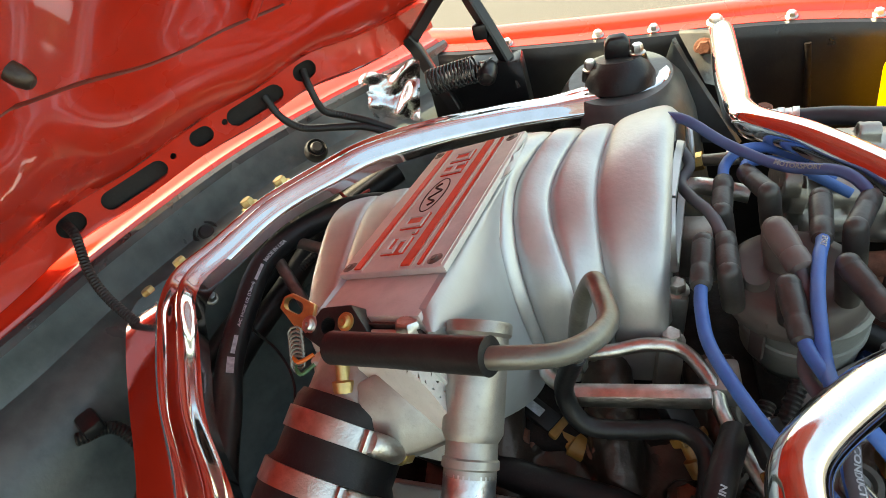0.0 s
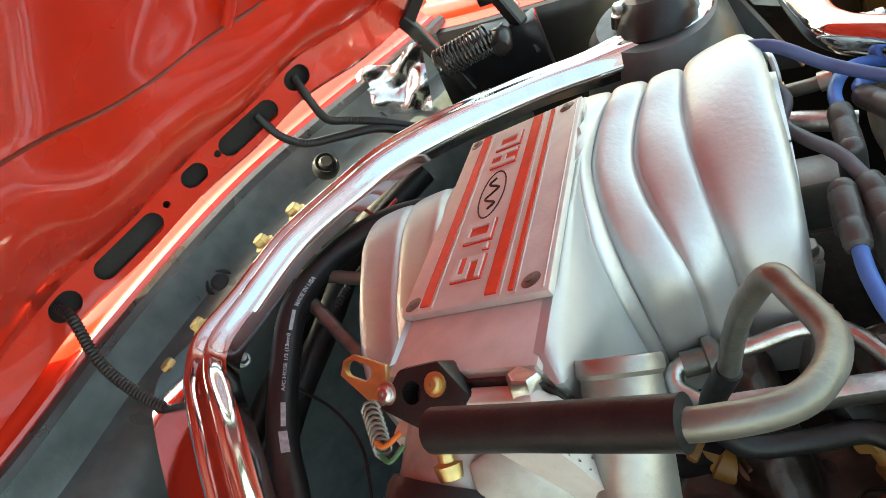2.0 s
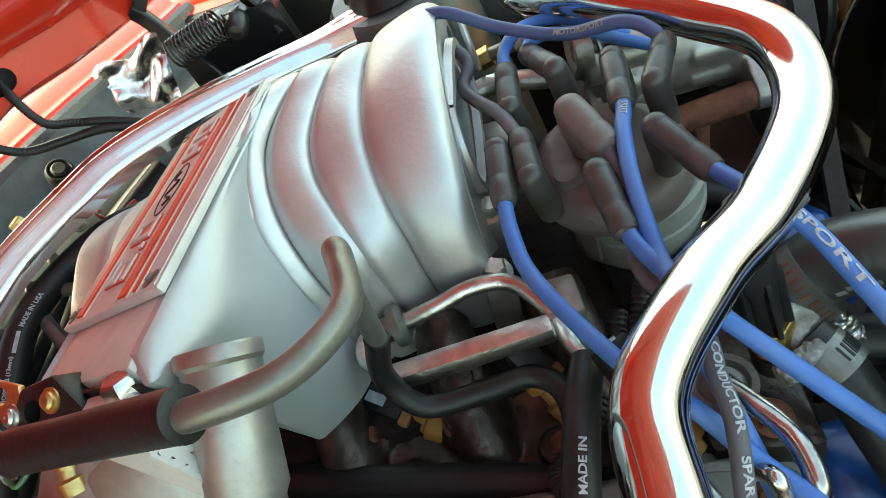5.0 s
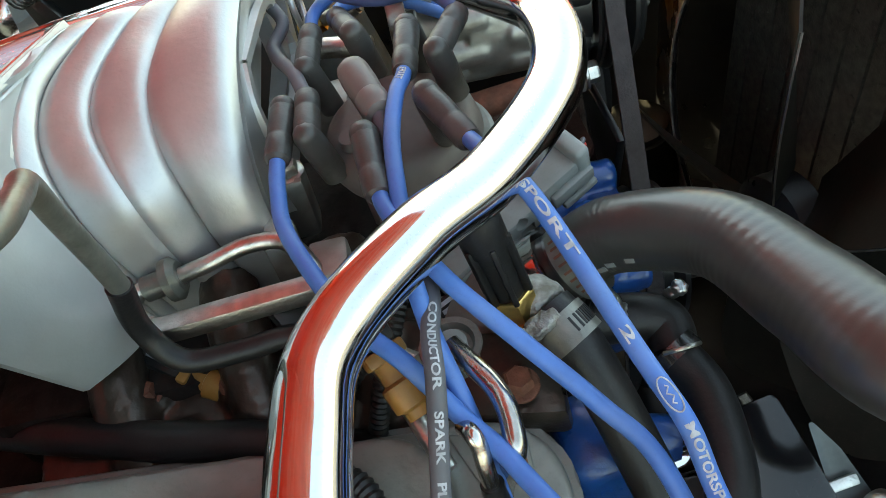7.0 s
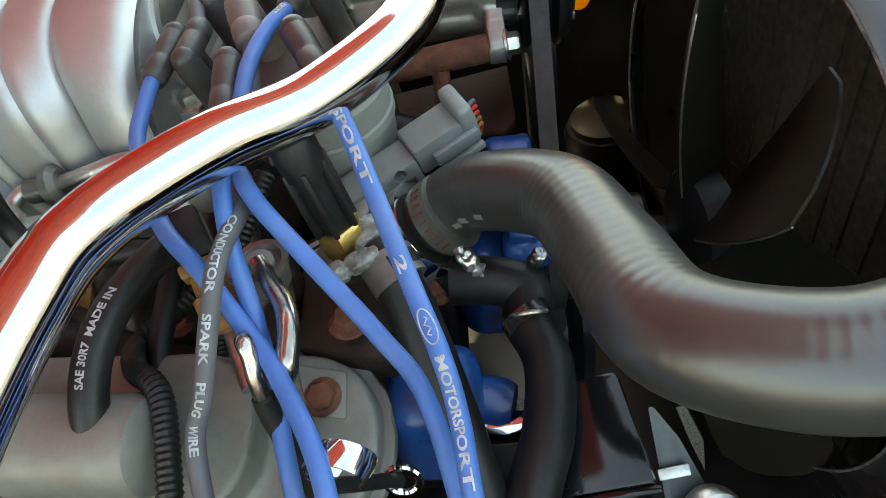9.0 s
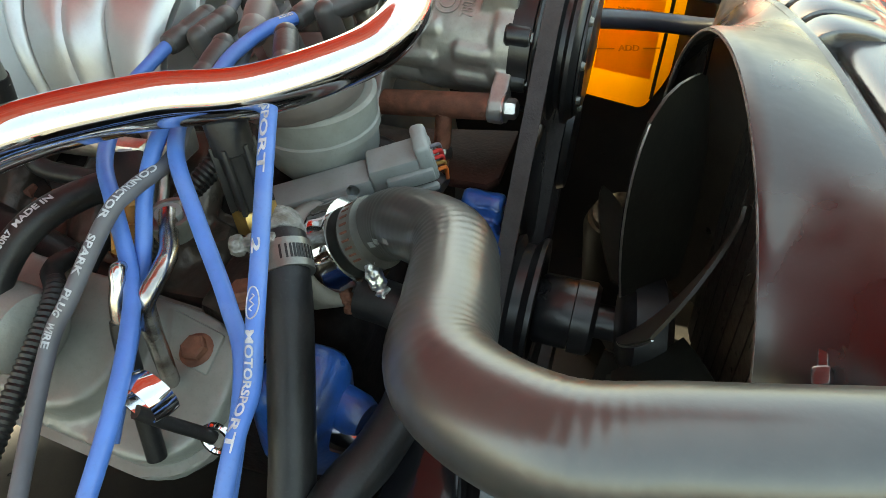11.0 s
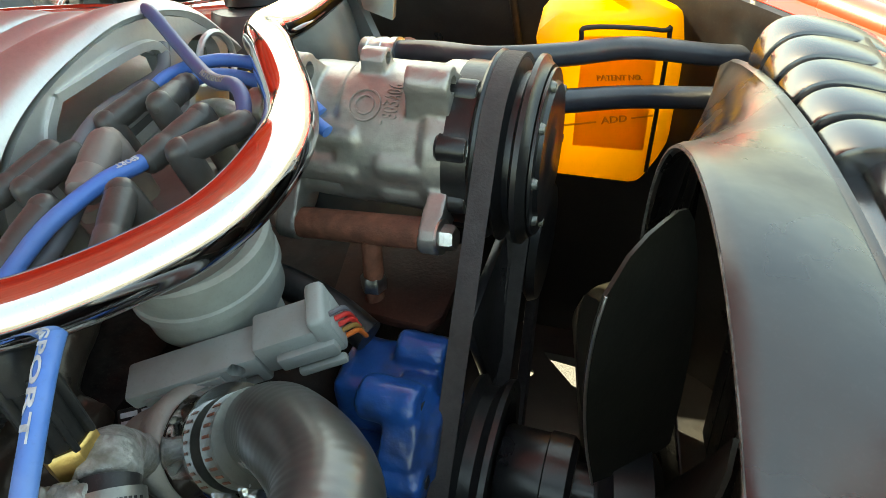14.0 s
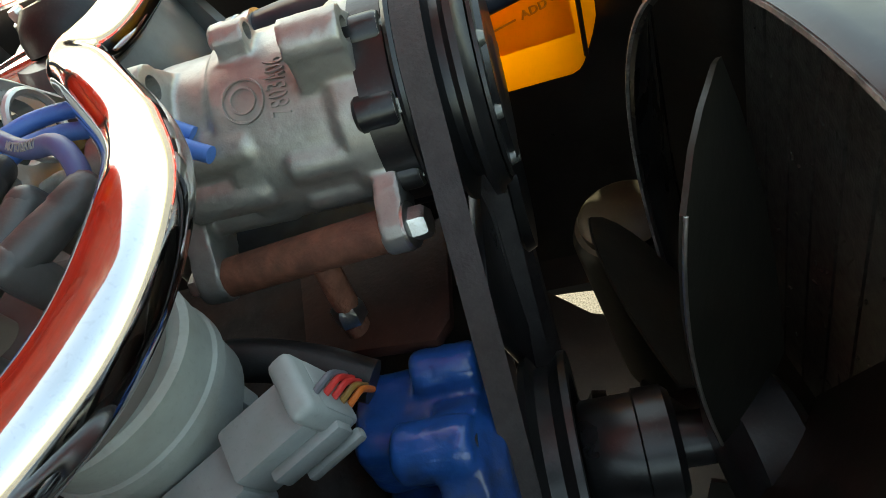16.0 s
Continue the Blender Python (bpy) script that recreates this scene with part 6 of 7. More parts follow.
# power steering reservoir, pump and bracket near the front
ps = thing("steering_reservoir", (0.39, -0.1, 0.7), "glossy black power steering reservoir with a bracket", "reservoir")
part("case", prism([V(0.372, -0.073, 0.737), V(0.41, -0.069, 0.738), V(0.42, -0.135, 0.715), V(0.362, -0.136, 0.71)], V(0, 0.015, -0.09), 0.005), GLOSSBLACK, ps)
part("case_seam", prism([V(0.371, -0.1345, 0.712), V(0.421, -0.1345, 0.716), V(0.422, -0.139, 0.7145), V(0.371, -0.139, 0.7105)], V(0, 0.01, -0.06), 0.0015), GLOSSBLACK, ps)
part("lower_case", prism([V(0.36, -0.14, 0.703), V(0.418, -0.14, 0.707), V(0.424, -0.19, 0.684), V(0.36, -0.19, 0.678)], V(0, 0.01, -0.08), 0.006), RADBLACK, ps, "black ribbed lower case")
for k in range(4):
    part("case_rib", tube([(0.368 + 0.015 * k, -0.143, 0.708 + 0.0005 * k), (0.37 + 0.0155 * k, -0.165, 0.699 + 0.0005 * k), (0.371 + 0.0155 * k, -0.188, 0.686 + 0.0005 * k)], 0.0042, 4, 10), RADBLACK, ps)
part("bracket", prism([V(0.424, -0.085, 0.715), V(0.436, -0.1, 0.7), V(0.452, -0.13, 0.665), V(0.44, -0.15, 0.65), V(0.424, -0.14, 0.67)], V(0.004, 0, 0), 0.001), DARKGREY, ps, "grey steel bracket")
part("bracket_lip", box(frame_of(V(0.432, -0.118, 0.692), V(0.9, 0.1, -0.1), V(0, -0.5, 0.85)), (0.02, 0.007, 0.004), 0.001), STEEL, ps, "bright folded lip")
knob = V(0.447, -0.135, 0.672)
part("knob", lathe(knob, knob + V(0.005, -0.012, 0.009), [(0, 0.017), (0.3, 0.0185), (0.7, 0.0185), (0.85, 0.017), (0.9, 0.013), (1, 0.012)], 28), STEEL, ps, "round steel cap")
part("shaft", lathe(V(0.325, -0.09, 0.722), V(0.37, -0.09, 0.718), [(0, 0.0105), (1, 0.0105)], 20), CHROME, ps, "polished steel shaft")

# temperature sensor with black plug
sens = thing("temperature_sensor", (0.275, 0.0, 0.8), "brass temperature sensor under a ribbed black plug", "sensor")
sd = (V(0.268, -0.025, 0.914) - V(0.274, -0.032, 0.842)).normalized()
sb = V(0.273, -0.031, 0.853)
part("collar", lathe(sb - sd * 0.026, sb - sd * 0.012, [(0, 0.0125), (1, 0.0125)], 24), RUBBER, sens, "black base")
part("seal", lathe(sb - sd * 0.012, sb - sd * 0.008, [(0, 0.0105), (1, 0.0105)], 24), ORANGE, sens, "orange sealing ring")
part("hex_body", lathe(sb - sd * 0.008, sb + sd * 0.009, [(0, 0.0125), (0.1, 0.0138), (0.9, 0.0138), (1, 0.0125)], 6), BRASS, sens, "brass hexagon")
pl = part("plug", lathe(sb + sd * 0.009, sb + sd * 0.07, [(0, 0.0095), (0.3, 0.0098), (0.6, 0.0105), (0.62, 0.0125), (0.95, 0.0125), (1, 0.0115), (0.99, 0.0095), (0.93, 0.0095)], 24), RUBBER, sens, "black plug with ribs")
for k in range(6):
    a = 2 * math.pi * k / 6
    qv = sd.to_track_quat("Z", "Y") @ V(math.cos(a), math.sin(a), 0)
    part("plug_rib", box(frame_of(sb + sd * 0.03 + qv * 0.0115, sd, qv), (0.044, 0.0032, 0.005), 0.001), RUBBER, pl)
for k in (-1, 1):
    q = sb + sd * 0.066 + V(0.003 * k, 0.002 * k, 0)
    part("lead", tube([q, q + sd * 0.01 + V(-0.002, 0, 0), q + sd * 0.012 + V(-0.012, 0.004, -0.002), q + V(-0.02, 0.01, -0.008)], 0.0018, 5, 8), CREAM, sens)

# blue water pump body below
bp = thing("pump_body", (0.33, 0.13, 0.7), "chipped bright blue painted pump casting", "casting")
bm = box(frame_of(V(0.338, 0.135, 0.712), EX, EZ), (0.07, 0.055, 0.055), 0.01, seg=2)
lathe(V(0.35, 0.112, 0.703), V(0.386, 0.112, 0.699), [(0, 0.03), (0.05, 0.044), (0.7, 0.044), (0.8, 0.036), (1, 0.03)], 9, bm)
BOSSES = (((0.345, 0.15, 0.742), (0.382, 0.15, 0.738), 0.0135), ((0.335, 0.105, 0.742), (0.378, 0.104, 0.738), 0.016), ((0.35, 0.145, 0.69), (0.384, 0.145, 0.686), 0.015), ((0.345, 0.078, 0.7), (0.382, 0.078, 0.695), 0.016))
for p, q, r in BOSSES:
    lathe(V(*p), V(*q), [(0, r * 0.8), (0.1, r), (0.9, r), (1, r * 0.85)], 16, bm)
casting = part("casting", fuse(bm, 0.002, 4, 0.0006, 120), BLUEPAINT, bp, "chipped blue pump casting with bosses")
# a black disc on each boss stands for the shade of its bore
for p, q, r in BOSSES:
    part("bore_shade_disc", lathe(V(*q) - EX * 0.004, V(*q) + EX * 0.0008, [(0, r * 0.32), (1, r * 0.32)], 16), RUBBER, casting)
part("lower_casting", box(frame_of(V(0.335, 0.1, 0.65), EX, EZ), (0.075, 0.09, 0.09), 0.024, seg=4), BLUEPAINT, bp)
part("near_casting", box(frame_of(V(0.296, -0.075, 0.725), EX, EZ), (0.06, 0.06, 0.09), 0.018, seg=3), BLUEPAINT, bp)
part("outlet", lathe(V(0.31, -0.07, 0.735), V(0.345, -0.08, 0.73), [(0, 0.016), (0.8, 0.016), (1, 0.013)], 20), BLUEPAINT, bp)

# engine block mass and heads, below everything
blk = thing("engine_block", (0.1, 0.12, 0.6), "grimy dark engine block and cylinder heads", "engine")
part("block", box(frame_of(V(0.06, 0.14, 0.62), EX, EZ), (0.46, 0.3, 0.28), 0.03, seg=3), OLDCAST, blk)
part("lower_intake", box(frame_of(V(0.06, 0.11, 0.77), EX, EZ), (0.3, 0.2, 0.08), 0.012), OLDCAST, blk)
part("deck_lug", prism([V(0.156, 0.19, 0.862), V(0.198, 0.186, 0.862), V(0.202, 0.22, 0.862), V(0.16, 0.224, 0.862)], V(0, 0, -0.05), 0.004), CAST, blk, "machined grey lug")
bm = prism([V(-0.06, 0.05, 0.805), V(0.21, 0.03, 0.8), V(0.225, -0.05, 0.79), V(-0.06, -0.035, 0.795)], V(0, 0, -0.03))
for x in (0.0, 0.09, 0.17):
    pts = spline([(x, 0.07, 0.835), (x + 0.004, 0.03, 0.818), (x + 0.008, -0.005, 0.795), (x + 0.01, -0.04, 0.765)], 4)
    sweep(bm, pts, ring_profile(0.021, 12))
for x, y, r in ((0.085, 0.006, 0.016), (0.145, -0.03, 0.015), (0.02, 0.015, 0.016), (0.045, -0.02, 0.013), (0.2, 0.0, 0.017)):
    lathe(V(x, y, 0.77), V(x, y, 0.806), [(0, r * 1.3), (0.7, r), (1, r)], 14, bm)
part("intake_flange", fuse(bm, 0.003, 3, 0.0012, 70), CAST2, blk, "oily stained cast flange with bosses")
for p in ((0.085, 0.006, 0.806), (0.145, -0.03, 0.799), (0.02, 0.015, 0.808), (0.262, -0.055, 0.806)):
    hexbolt(blk, V(*p), EZ, 0.009, 0.009, RUST)
part("front_flange", prism([V(0.225, 0.0, 0.802), V(0.29, -0.02, 0.8), V(0.285, -0.075, 0.795), V(0.225, -0.06, 0.797)], V(0, 0, -0.03), 0.006), CAST2, blk)

vc = thing("valve_cover", (0.1, -0.13, 0.8), "grey painted valve cover with a bolted rounded end", "valve cover")
VZ = V(0.05, -0.35, 0.94).normalized()
VX = V(0.99, -0.1, -0.09)
VX = (VX - VZ * VX.dot(VZ)).normalized()
vm = frame_of(V(0.242, -0.105, 0.782), VX, VZ)


def cover_outline(x0, x1, y0, y1, r, z):
    """A long shape whose front end is rounded."""
    pts = [(x0, y0), (x1 - r, y0)] + [(x1 - r + r * math.sin(radians(a)), y0 + r - r * math.cos(radians(a))) for a in range(10, 91, 10)]
    pts += [(x1 - r + r * math.cos(radians(a)), y1 - r + r * math.sin(radians(a))) for a in range(0, 91, 10)] + [(x0, y1)]
    return [vm @ V(x, y, z) for x, y in pts]


def melted(bm, outline, depth):
    """Add a slab to a casting that is melted afterwards."""
    other = prism(outline, depth)
    me = bpy.data.meshes.new("slab")
    other.to_mesh(me)
    other.free()
    bm.from_mesh(me)
    bpy.data.meshes.remove(me)


part("rim", prism(cover_outline(-0.4, 0.038, -0.066, 0.046, 0.05, -0.024), VZ * 0.008, 0.002), VALVEC, vc, "bolted rim with a rounded end")
part("gasket", prism(cover_outline(-0.4, 0.036, -0.064, 0.044, 0.05, -0.03), VZ * 0.005), RUBBER, vc)
bm = bmesh.new()
melted(bm, cover_outline(-0.4, 0.033, -0.06, 0.041, 0.047, -0.018), VZ * 0.018)
melted(bm, cover_outline(-0.4, -0.032, -0.052, 0.037, 0.036, -0.018), VZ * 0.042)
part("cover", fuse(bm, 0.0032, 8, 0.0006, 40), VALVEC, vc, "grey cover with a raised dome and a low rounded front")
part("bolt_pad", prism([vm @ V(*p) for p in ((-0.034, 0.036, -0.006), (0.012, 0.03, -0.006), (0.014, 0.002, -0.006), (-0.018, 0.006, -0.006))], VZ * 0.0085, 0.0025), VALVEC, vc, "raised triangular bolt pad")
hexbolt(vc, vm @ V(-0.001, 0.015, 0.002), VZ, 0.0085, 0.008, RUST)
part("filler_tube", lathe(V(0.09, -0.12, 0.83), V(0.172, -0.13, 0.826), [(0, 0.027), (0.85, 0.027), (0.95, 0.0255), (1, 0.019)], 28), VALVEC, vc, "grey round breather tube")
cap = part("filler_cap", lathe(V(0.073, -0.118, 0.82), V(0.073, -0.124, 0.85), [(0, 0.026), (0.75, 0.026), (0.9, 0.025), (1, 0.023)], 32), RUBBER, vc, "black oil cap with yellow marks")
bm = bmesh.new()
loop = [V(0.073 + 0.017 * math.cos(radians(a)), -0.1245 + 0.017 * math.sin(radians(a)), 0.8505 + 0.0034 * math.sin(radians(a))) for a in range(10, 351, 10)]
sweep(bm, loop, [(-0.0016, -0.0004), (-0.0016, 0.0006), (0.0016, 0.0006), (0.0016, -0.0004)])
part("yellow_ring", bm, YELLOW, cap, "yellow painted ring")
part("yellow_bar", prism([V(0.063, -0.129, 0.8505), V(0.08, -0.129, 0.8505), V(0.08, -0.134, 0.8495), V(0.063, -0.134, 0.8495)], V(0, 0, 0.0012)), YELLOW, cap)

# fuel rail, its pipes, injectors and plugs
rail = thing("fuel_rail", (0.1, 0.02, 0.86), "steel fuel rail with brass-toned injector plugs", "fuel rail")
part("rail_bar", box(frame_of(V(0.112, 0.012, 0.866), V(0.1, -0.004, 0.0), EZ), (0.11, 0.014, 0.014), 0.003), STEEL, rail)
part("feed_pipe", tube([(0.062, 0.018, 0.87), (0.05, 0.03, 0.872), (0.052, 0.042, 0.874), (0.062, 0.046, 0.874)], 0.0055, 6, 14), STEEL, rail, "bent steel feed pipe")
part("union", lathe(V(0.056, 0.046, 0.872), V(0.08, 0.048, 0.872), [(0, 0.0085), (0.6, 0.0085), (0.62, 0.014), (0.85, 0.0145), (1, 0.01)], 20), DULLSTEEL, rail, "flared pipe union")
part("return_pipe", tube([(0.078, 0.048, 0.872), (0.1, 0.048, 0.875), (0.127, 0.051, 0.877), (0.151, 0.046, 0.874), (0.168, 0.019, 0.869), (0.173, 0.001, 0.856), (0.185, -0.027, 0.848), (0.2, -0.06, 0.835), (0.215, -0.1, 0.82)], 0.0055, 8, 14), STEEL, rail, "bent steel return pipe")
part("block", box(frame_of(V(0.175, 0.026, 0.862), EX, EZ), (0.024, 0.03, 0.02), 0.003), CAST, rail)
part("loop_pipe", tube([(0.172, 0.012, 0.856), (0.178, -0.003, 0.843), (0.185, -0.02, 0.838), (0.2, -0.035, 0.845), (0.215, -0.05, 0.85)], 0.005, 8, 12), STEEL, rail)
for p, w in (((0.047, 0.028, 0.805), V(0.026, -0.018, -0.01)), ((-0.022, 0.036, 0.81), V(0.03, -0.02, -0.004)), ((0.148, 0.0, 0.838), V(0.012, -0.02, -0.02)), ((0.2, -0.05, 0.872), V(0.01, -0.025, -0.02))):
    p = V(*p)
    inj = part("injector", lathe(p + w * 0.2, p + w * 1.2, [(0, 0.0085), (0.35, 0.009), (0.4, 0.012), (0.8, 0.0115), (0.85, 0.008), (1, 0.008)], 18), YELLOWTRIM, rail, "yellow-brown injector")
    plug = part("plug", box(frame_of(p - w * 0.45, w, EZ), (0.03, 0.02, 0.016), 0.003), RUBBER, inj, "black plug")
    part("tab", box(frame_of(p - w * 0.55 + V(0, 0, 0.0085), w, EZ), (0.014, 0.008, 0.001), 0), PRINT, inj, "small white tag")
    part("lock", box(frame_of(p + w * 0.12, w, EZ), (0.008, 0.023, 0.018), 0.002), YELLOWTRIM, inj, "yellow lock")
ring = V(0.237, -0.062, 0.875)
reg = thing("pressure_fitting", ring, "zinc fuel fitting with a bright bent pipe", "fitting")
part("cup", lathe(ring - V(0, 0, 0.016), ring, [(0, 0.012), (0.6, 0.014), (0.9, 0.0165), (1, 0.0165), (1, 0.013), (0.8, 0.011)], 28), DULLSTEEL, reg)
part("core", lathe(ring - V(0, 0, 0.01), ring + V(0.001, -0.001, 0.002), [(0, 0.008), (1, 0.008)], 20), GREYPLASTIC, reg)
part("bent_pipe", tube([ring, (0.243, -0.072, 0.873), (0.252, -0.087, 0.869), (0.256, -0.102, 0.867), (0.2545, -0.118, 0.86), (0.2475, -0.1165, 0.84), (0.2385, -0.113, 0.805), (0.234, -0.112, 0.78)], 0.0056, 8, 14), PIPESTEEL, reg, "bright bent pipe")
part("drain_pipe", tube([(0.234, -0.104, 0.868), (0.238, -0.112, 0.874), (0.2395, -0.117, 0.868), (0.239, -0.123, 0.858), (0.239, -0.13, 0.838), (0.243, -0.143, 0.8)], 0.0044, 8, 14), PIPESTEEL, reg, "short bent pipe running dark below")
part("drain_sleeve", tube([(0.239, -0.126, 0.849), (0.239, -0.13, 0.838), (0.243, -0.143, 0.8), (0.247, -0.155, 0.765)], 0.006, 6, 14), RUBBER, reg, "black rubber sleeve")
cable("wiring_loom", [(0.205, 0.02, 0.845), (0.19, -0.01, 0.835), (0.165, -0.04, 0.83), (0.14, -0.06, 0.826), (0.155, -0.09, 0.84), (0.18, -0.118, 0.842), (0.19, -0.2, 0.81)], 0.0068, RUBBER, "black corrugated wiring loom beside the valve cover", "loom", loom=True)
cable("wiring_loom", [(0.225, 0.02, 0.868), (0.205, -0.015, 0.848), (0.185, -0.04, 0.82), (0.17, -0.055, 0.79)], 0.0065, RUBBER, "black corrugated wiring loom beside the valve cover", "loom", loom=True)
cable("taped_harness", [(-0.1, 0.03, 0.8), (-0.041, 0.005, 0.806), (0.035, -0.022, 0.806), (0.1, -0.04, 0.802), (0.16, -0.06, 0.79), (0.2, -0.075, 0.77)], 0.013, RUBBER, "black cloth-taped wiring harness above the valve cover", "harness")
vh = thing("vacuum_hose", (0.155, -0.08, 0.87), "black rubber vacuum hose with white print above the valve cover", "hose")
VH = [(0.178, -0.02, 0.866), (0.168, -0.05, 0.874), (0.159, -0.079, 0.876), (0.152, -0.1, 0.869), (0.148, -0.118, 0.857), (0.146, -0.13, 0.842)]
part("hose_body", tube(VH, 0.0098, 8, 20), RUBBER, vh)
print_on(VH[::-1], 0.0098, "SAE 30R7  MADE IN", 0.26, 0.66, (0.2, -0.35, 0.95), 0.0042, vh)
cb = thing("clip_bracket", (0.27, -0.155, 0.83), "chrome spring clip with a looped wire end", "clip")
rows = []
for i in range(37):
    a = radians(-50 + 300 * i / 36)
    c = V(0.276, -0.161, 0.838) + V(0.0135 * math.cos(a), -0.003 * math.cos(a), 0.0125 * math.sin(a))
    rows.append([c + V(-0.0025, -0.006, 0.001), c + V(0, 0, 0) + V(0.0008 * math.cos(a), 0, 0.0008 * math.sin(a)), c + V(0.0025, 0.006, -0.001)])
part("band", sheet(rows, 0.001), CHROME, cb)
part("tail", tube([(0.268, -0.165, 0.828), (0.275, -0.158, 0.812), (0.285, -0.15, 0.795), (0.289, -0.147, 0.787)], 0.004, 6, 10), RUBBER, cb)
bm = bmesh.new()
loop = [V(0.29, -0.146, 0.785) + V(0.009 * math.cos(i * 0.2618), 0.003 * math.sin(i * 0.2618), 0.008 * math.sin(i * 0.2618)) for i in range(26)]
sweep(bm, loop, ring_profile(0.0022, 8), cap=False)
part("loop_end", bm, CHROME, cb)

# ---- strut tower, hinge and spring at the far side ----
tow = thing("strut_tower", (0.1, 0.46, 0.85), "black strut tower with a rubber mount and bolts", "strut tower")
part("tower", lathe(V(0.12, 0.485, 0.5), V(0.115, 0.462, 0.888), [(0, 0.11), (0.5, 0.1), (0.85, 0.084), (0.96, 0.072), (1, 0.06)], 44), DARKGREY, tow)
part("mount", lathe(V(0.115, 0.455, 0.88), V(0.115, 0.462, 0.912), [(0, 0.042), (0.4, 0.04), (0.75, 0.034), (1, 0.026)], 36), RUBBER, tow, "domed rubber mount")
part("yoke", prism([V(0.1, 0.462, 0.905), V(0.128, 0.462, 0.905), V(0.13, 0.466, 0.926), V(0.124, 0.467, 0.934), V(0.106, 0.467, 0.934), V(0.1, 0.466, 0.926)], V(0, 0.012, 0.002), 0.003), BLACKPAINT, tow, "black steel yoke")
for p in ((0.083, 0.458, 0.905), (0.137, 0.464, 0.914)):
    q = V(*p)
    part("bolt_pad", lathe(q - V(0, 0, 0.012), q, [(0, 0.012), (0.7, 0.01), (1, 0.009)], 18), BLACKPAINT, tow)
    hexbolt(tow, q, (0, 0, 1), 0.0068, 0.011, STEEL)
part("stay_panel", prism([V(0.177, 0.492, 0.911), V(0.19, 0.492, 0.88), V(0.245, 0.44, 0.79), V(0.18, 0.46, 0.79), V(0.165, 0.49, 0.88)], V(0.004, 0.006, 0.0), 0.001), DARKGREY, tow, "dark blue-grey stay panel")
hinge = thing("spring_hinge", (-0.06, 0.47, 0.87), "black hood hinge with a coil spring and arms", "hinge")
sp0, sp1 = V(-0.108, 0.45, 0.921), V(-0.047, 0.447, 0.932)
bm = bmesh.new()
turns, line = 13, []
ax = (sp1 - sp0)
qq = ax.to_track_quat("Z", "Y")
for i in range(turns * 14 + 1):
    t = 2 * math.pi * i / 14
    line.append(sp0 + ax * (i / (turns * 14)) + qq @ V(0.0155 * math.cos(t), 0.0155 * math.sin(t), 0))
line += [line[-1] + V(0.006, 0.012, -0.006), line[-1] + V(0.01, 0.03, -0.01)]
sweep(bm, line, ring_profile(0.0013, 7))
part("spring", bm, SPRINGSTEEL, hinge, "worn black coil spring")


def arm(points, w, h, label=""):
    bm = bmesh.new()
    sweep(bm, spline(points, 6), [(-w, -h), (-w, h), (-w * 0.7, h * 1.3), (w * 0.7, h * 1.3), (w, h), (w, -h)])
    part("arm", bm, BLACKPAINT, hinge, label)


arm([(-0.139, 0.5, 0.963), (-0.13, 0.5, 0.945), (-0.117, 0.49, 0.92), (-0.1, 0.475, 0.895), (-0.09, 0.47, 0.87)], 0.008, 0.006, "bent black hinge arm")
arm([(-0.134, 0.505, 0.955), (-0.11, 0.51, 0.98), (-0.08, 0.515, 1.01), (-0.03, 0.52, 1.06)], 0.008, 0.006)
arm([(-0.075, 0.53, 1.05), (-0.055, 0.515, 1.0), (-0.035, 0.505, 0.955), (-0.015, 0.495, 0.905), (-0.01, 0.49, 0.88)], 0.0075, 0.006, "long black hood strut")
part("base", prism([V(-0.12, 0.475, 0.9), V(-0.06, 0.475, 0.925), V(-0.02, 0.48, 0.915), V(0.0, 0.485, 0.92), V(0.005, 0.485, 0.83), V(-0.12, 0.475, 0.83)], V(0, 0.03, 0), 0.004), BLACKPAINT, hinge)
part("lug", box(frame_of(V(-0.045, 0.5, 0.955), V(1, 0, 0), EZ), (0.018, 0.014, 0.02), 0.004), BLACKPAINT, hinge)
part("pivot", lathe(V(-0.04, 0.45, 0.915), V(-0.04, 0.48, 0.915), [(0, 0.008), (0.2, 0.012), (1, 0.012)], 16), BLACKPAINT, hinge)
# crumpled foil shield at the corner of the firewall
foil = thing("foil_shield", (-0.165, 0.47, 0.9), "crumpled bright foil shield at the firewall corner", "shield")
rnd = random.Random(5)
rows = []
waves = [(rnd.uniform(-4, 4), rnd.uniform(-4, 4), rnd.uniform(0, 6.3)) for k in range(9)]
for i in range(27):
    row = []
    for j in range(23):
        a, b = i / 26, j / 22
        p = V(-0.206, 0.452, 0.868).lerp(V(-0.141, 0.462, 0.856), a).lerp(V(-0.208, 0.474, 0.929).lerp(V(-0.126, 0.49, 0.932), a), b)
        p += V(0, 0, -0.022) * max(0.0, 1 - abs(a - 0.45) * 3.2) * (1 - b)
        h = sum(abs(math.sin(u * a * 2 + v * b * 2 + w)) for u, v, w in waves) / 9
        row.append(p + V(0.25, -1, 0.4) * (0.022 * (h - 0.6)) + V(0, 0, 0.006 * math.sin(9 * a) * b))
    rows.append(row)
part("sheet", sheet(rows, 0.001), FOIL, foil)
tagged(part("bracket_post", lathe(V(0.338, 0.556, 0.85), V(0.345, 0.55, 0.7), [(0, 0.004), (1, 0.004)], 12), OLDCAST), "dark brown upright rod against the apron", "rod")

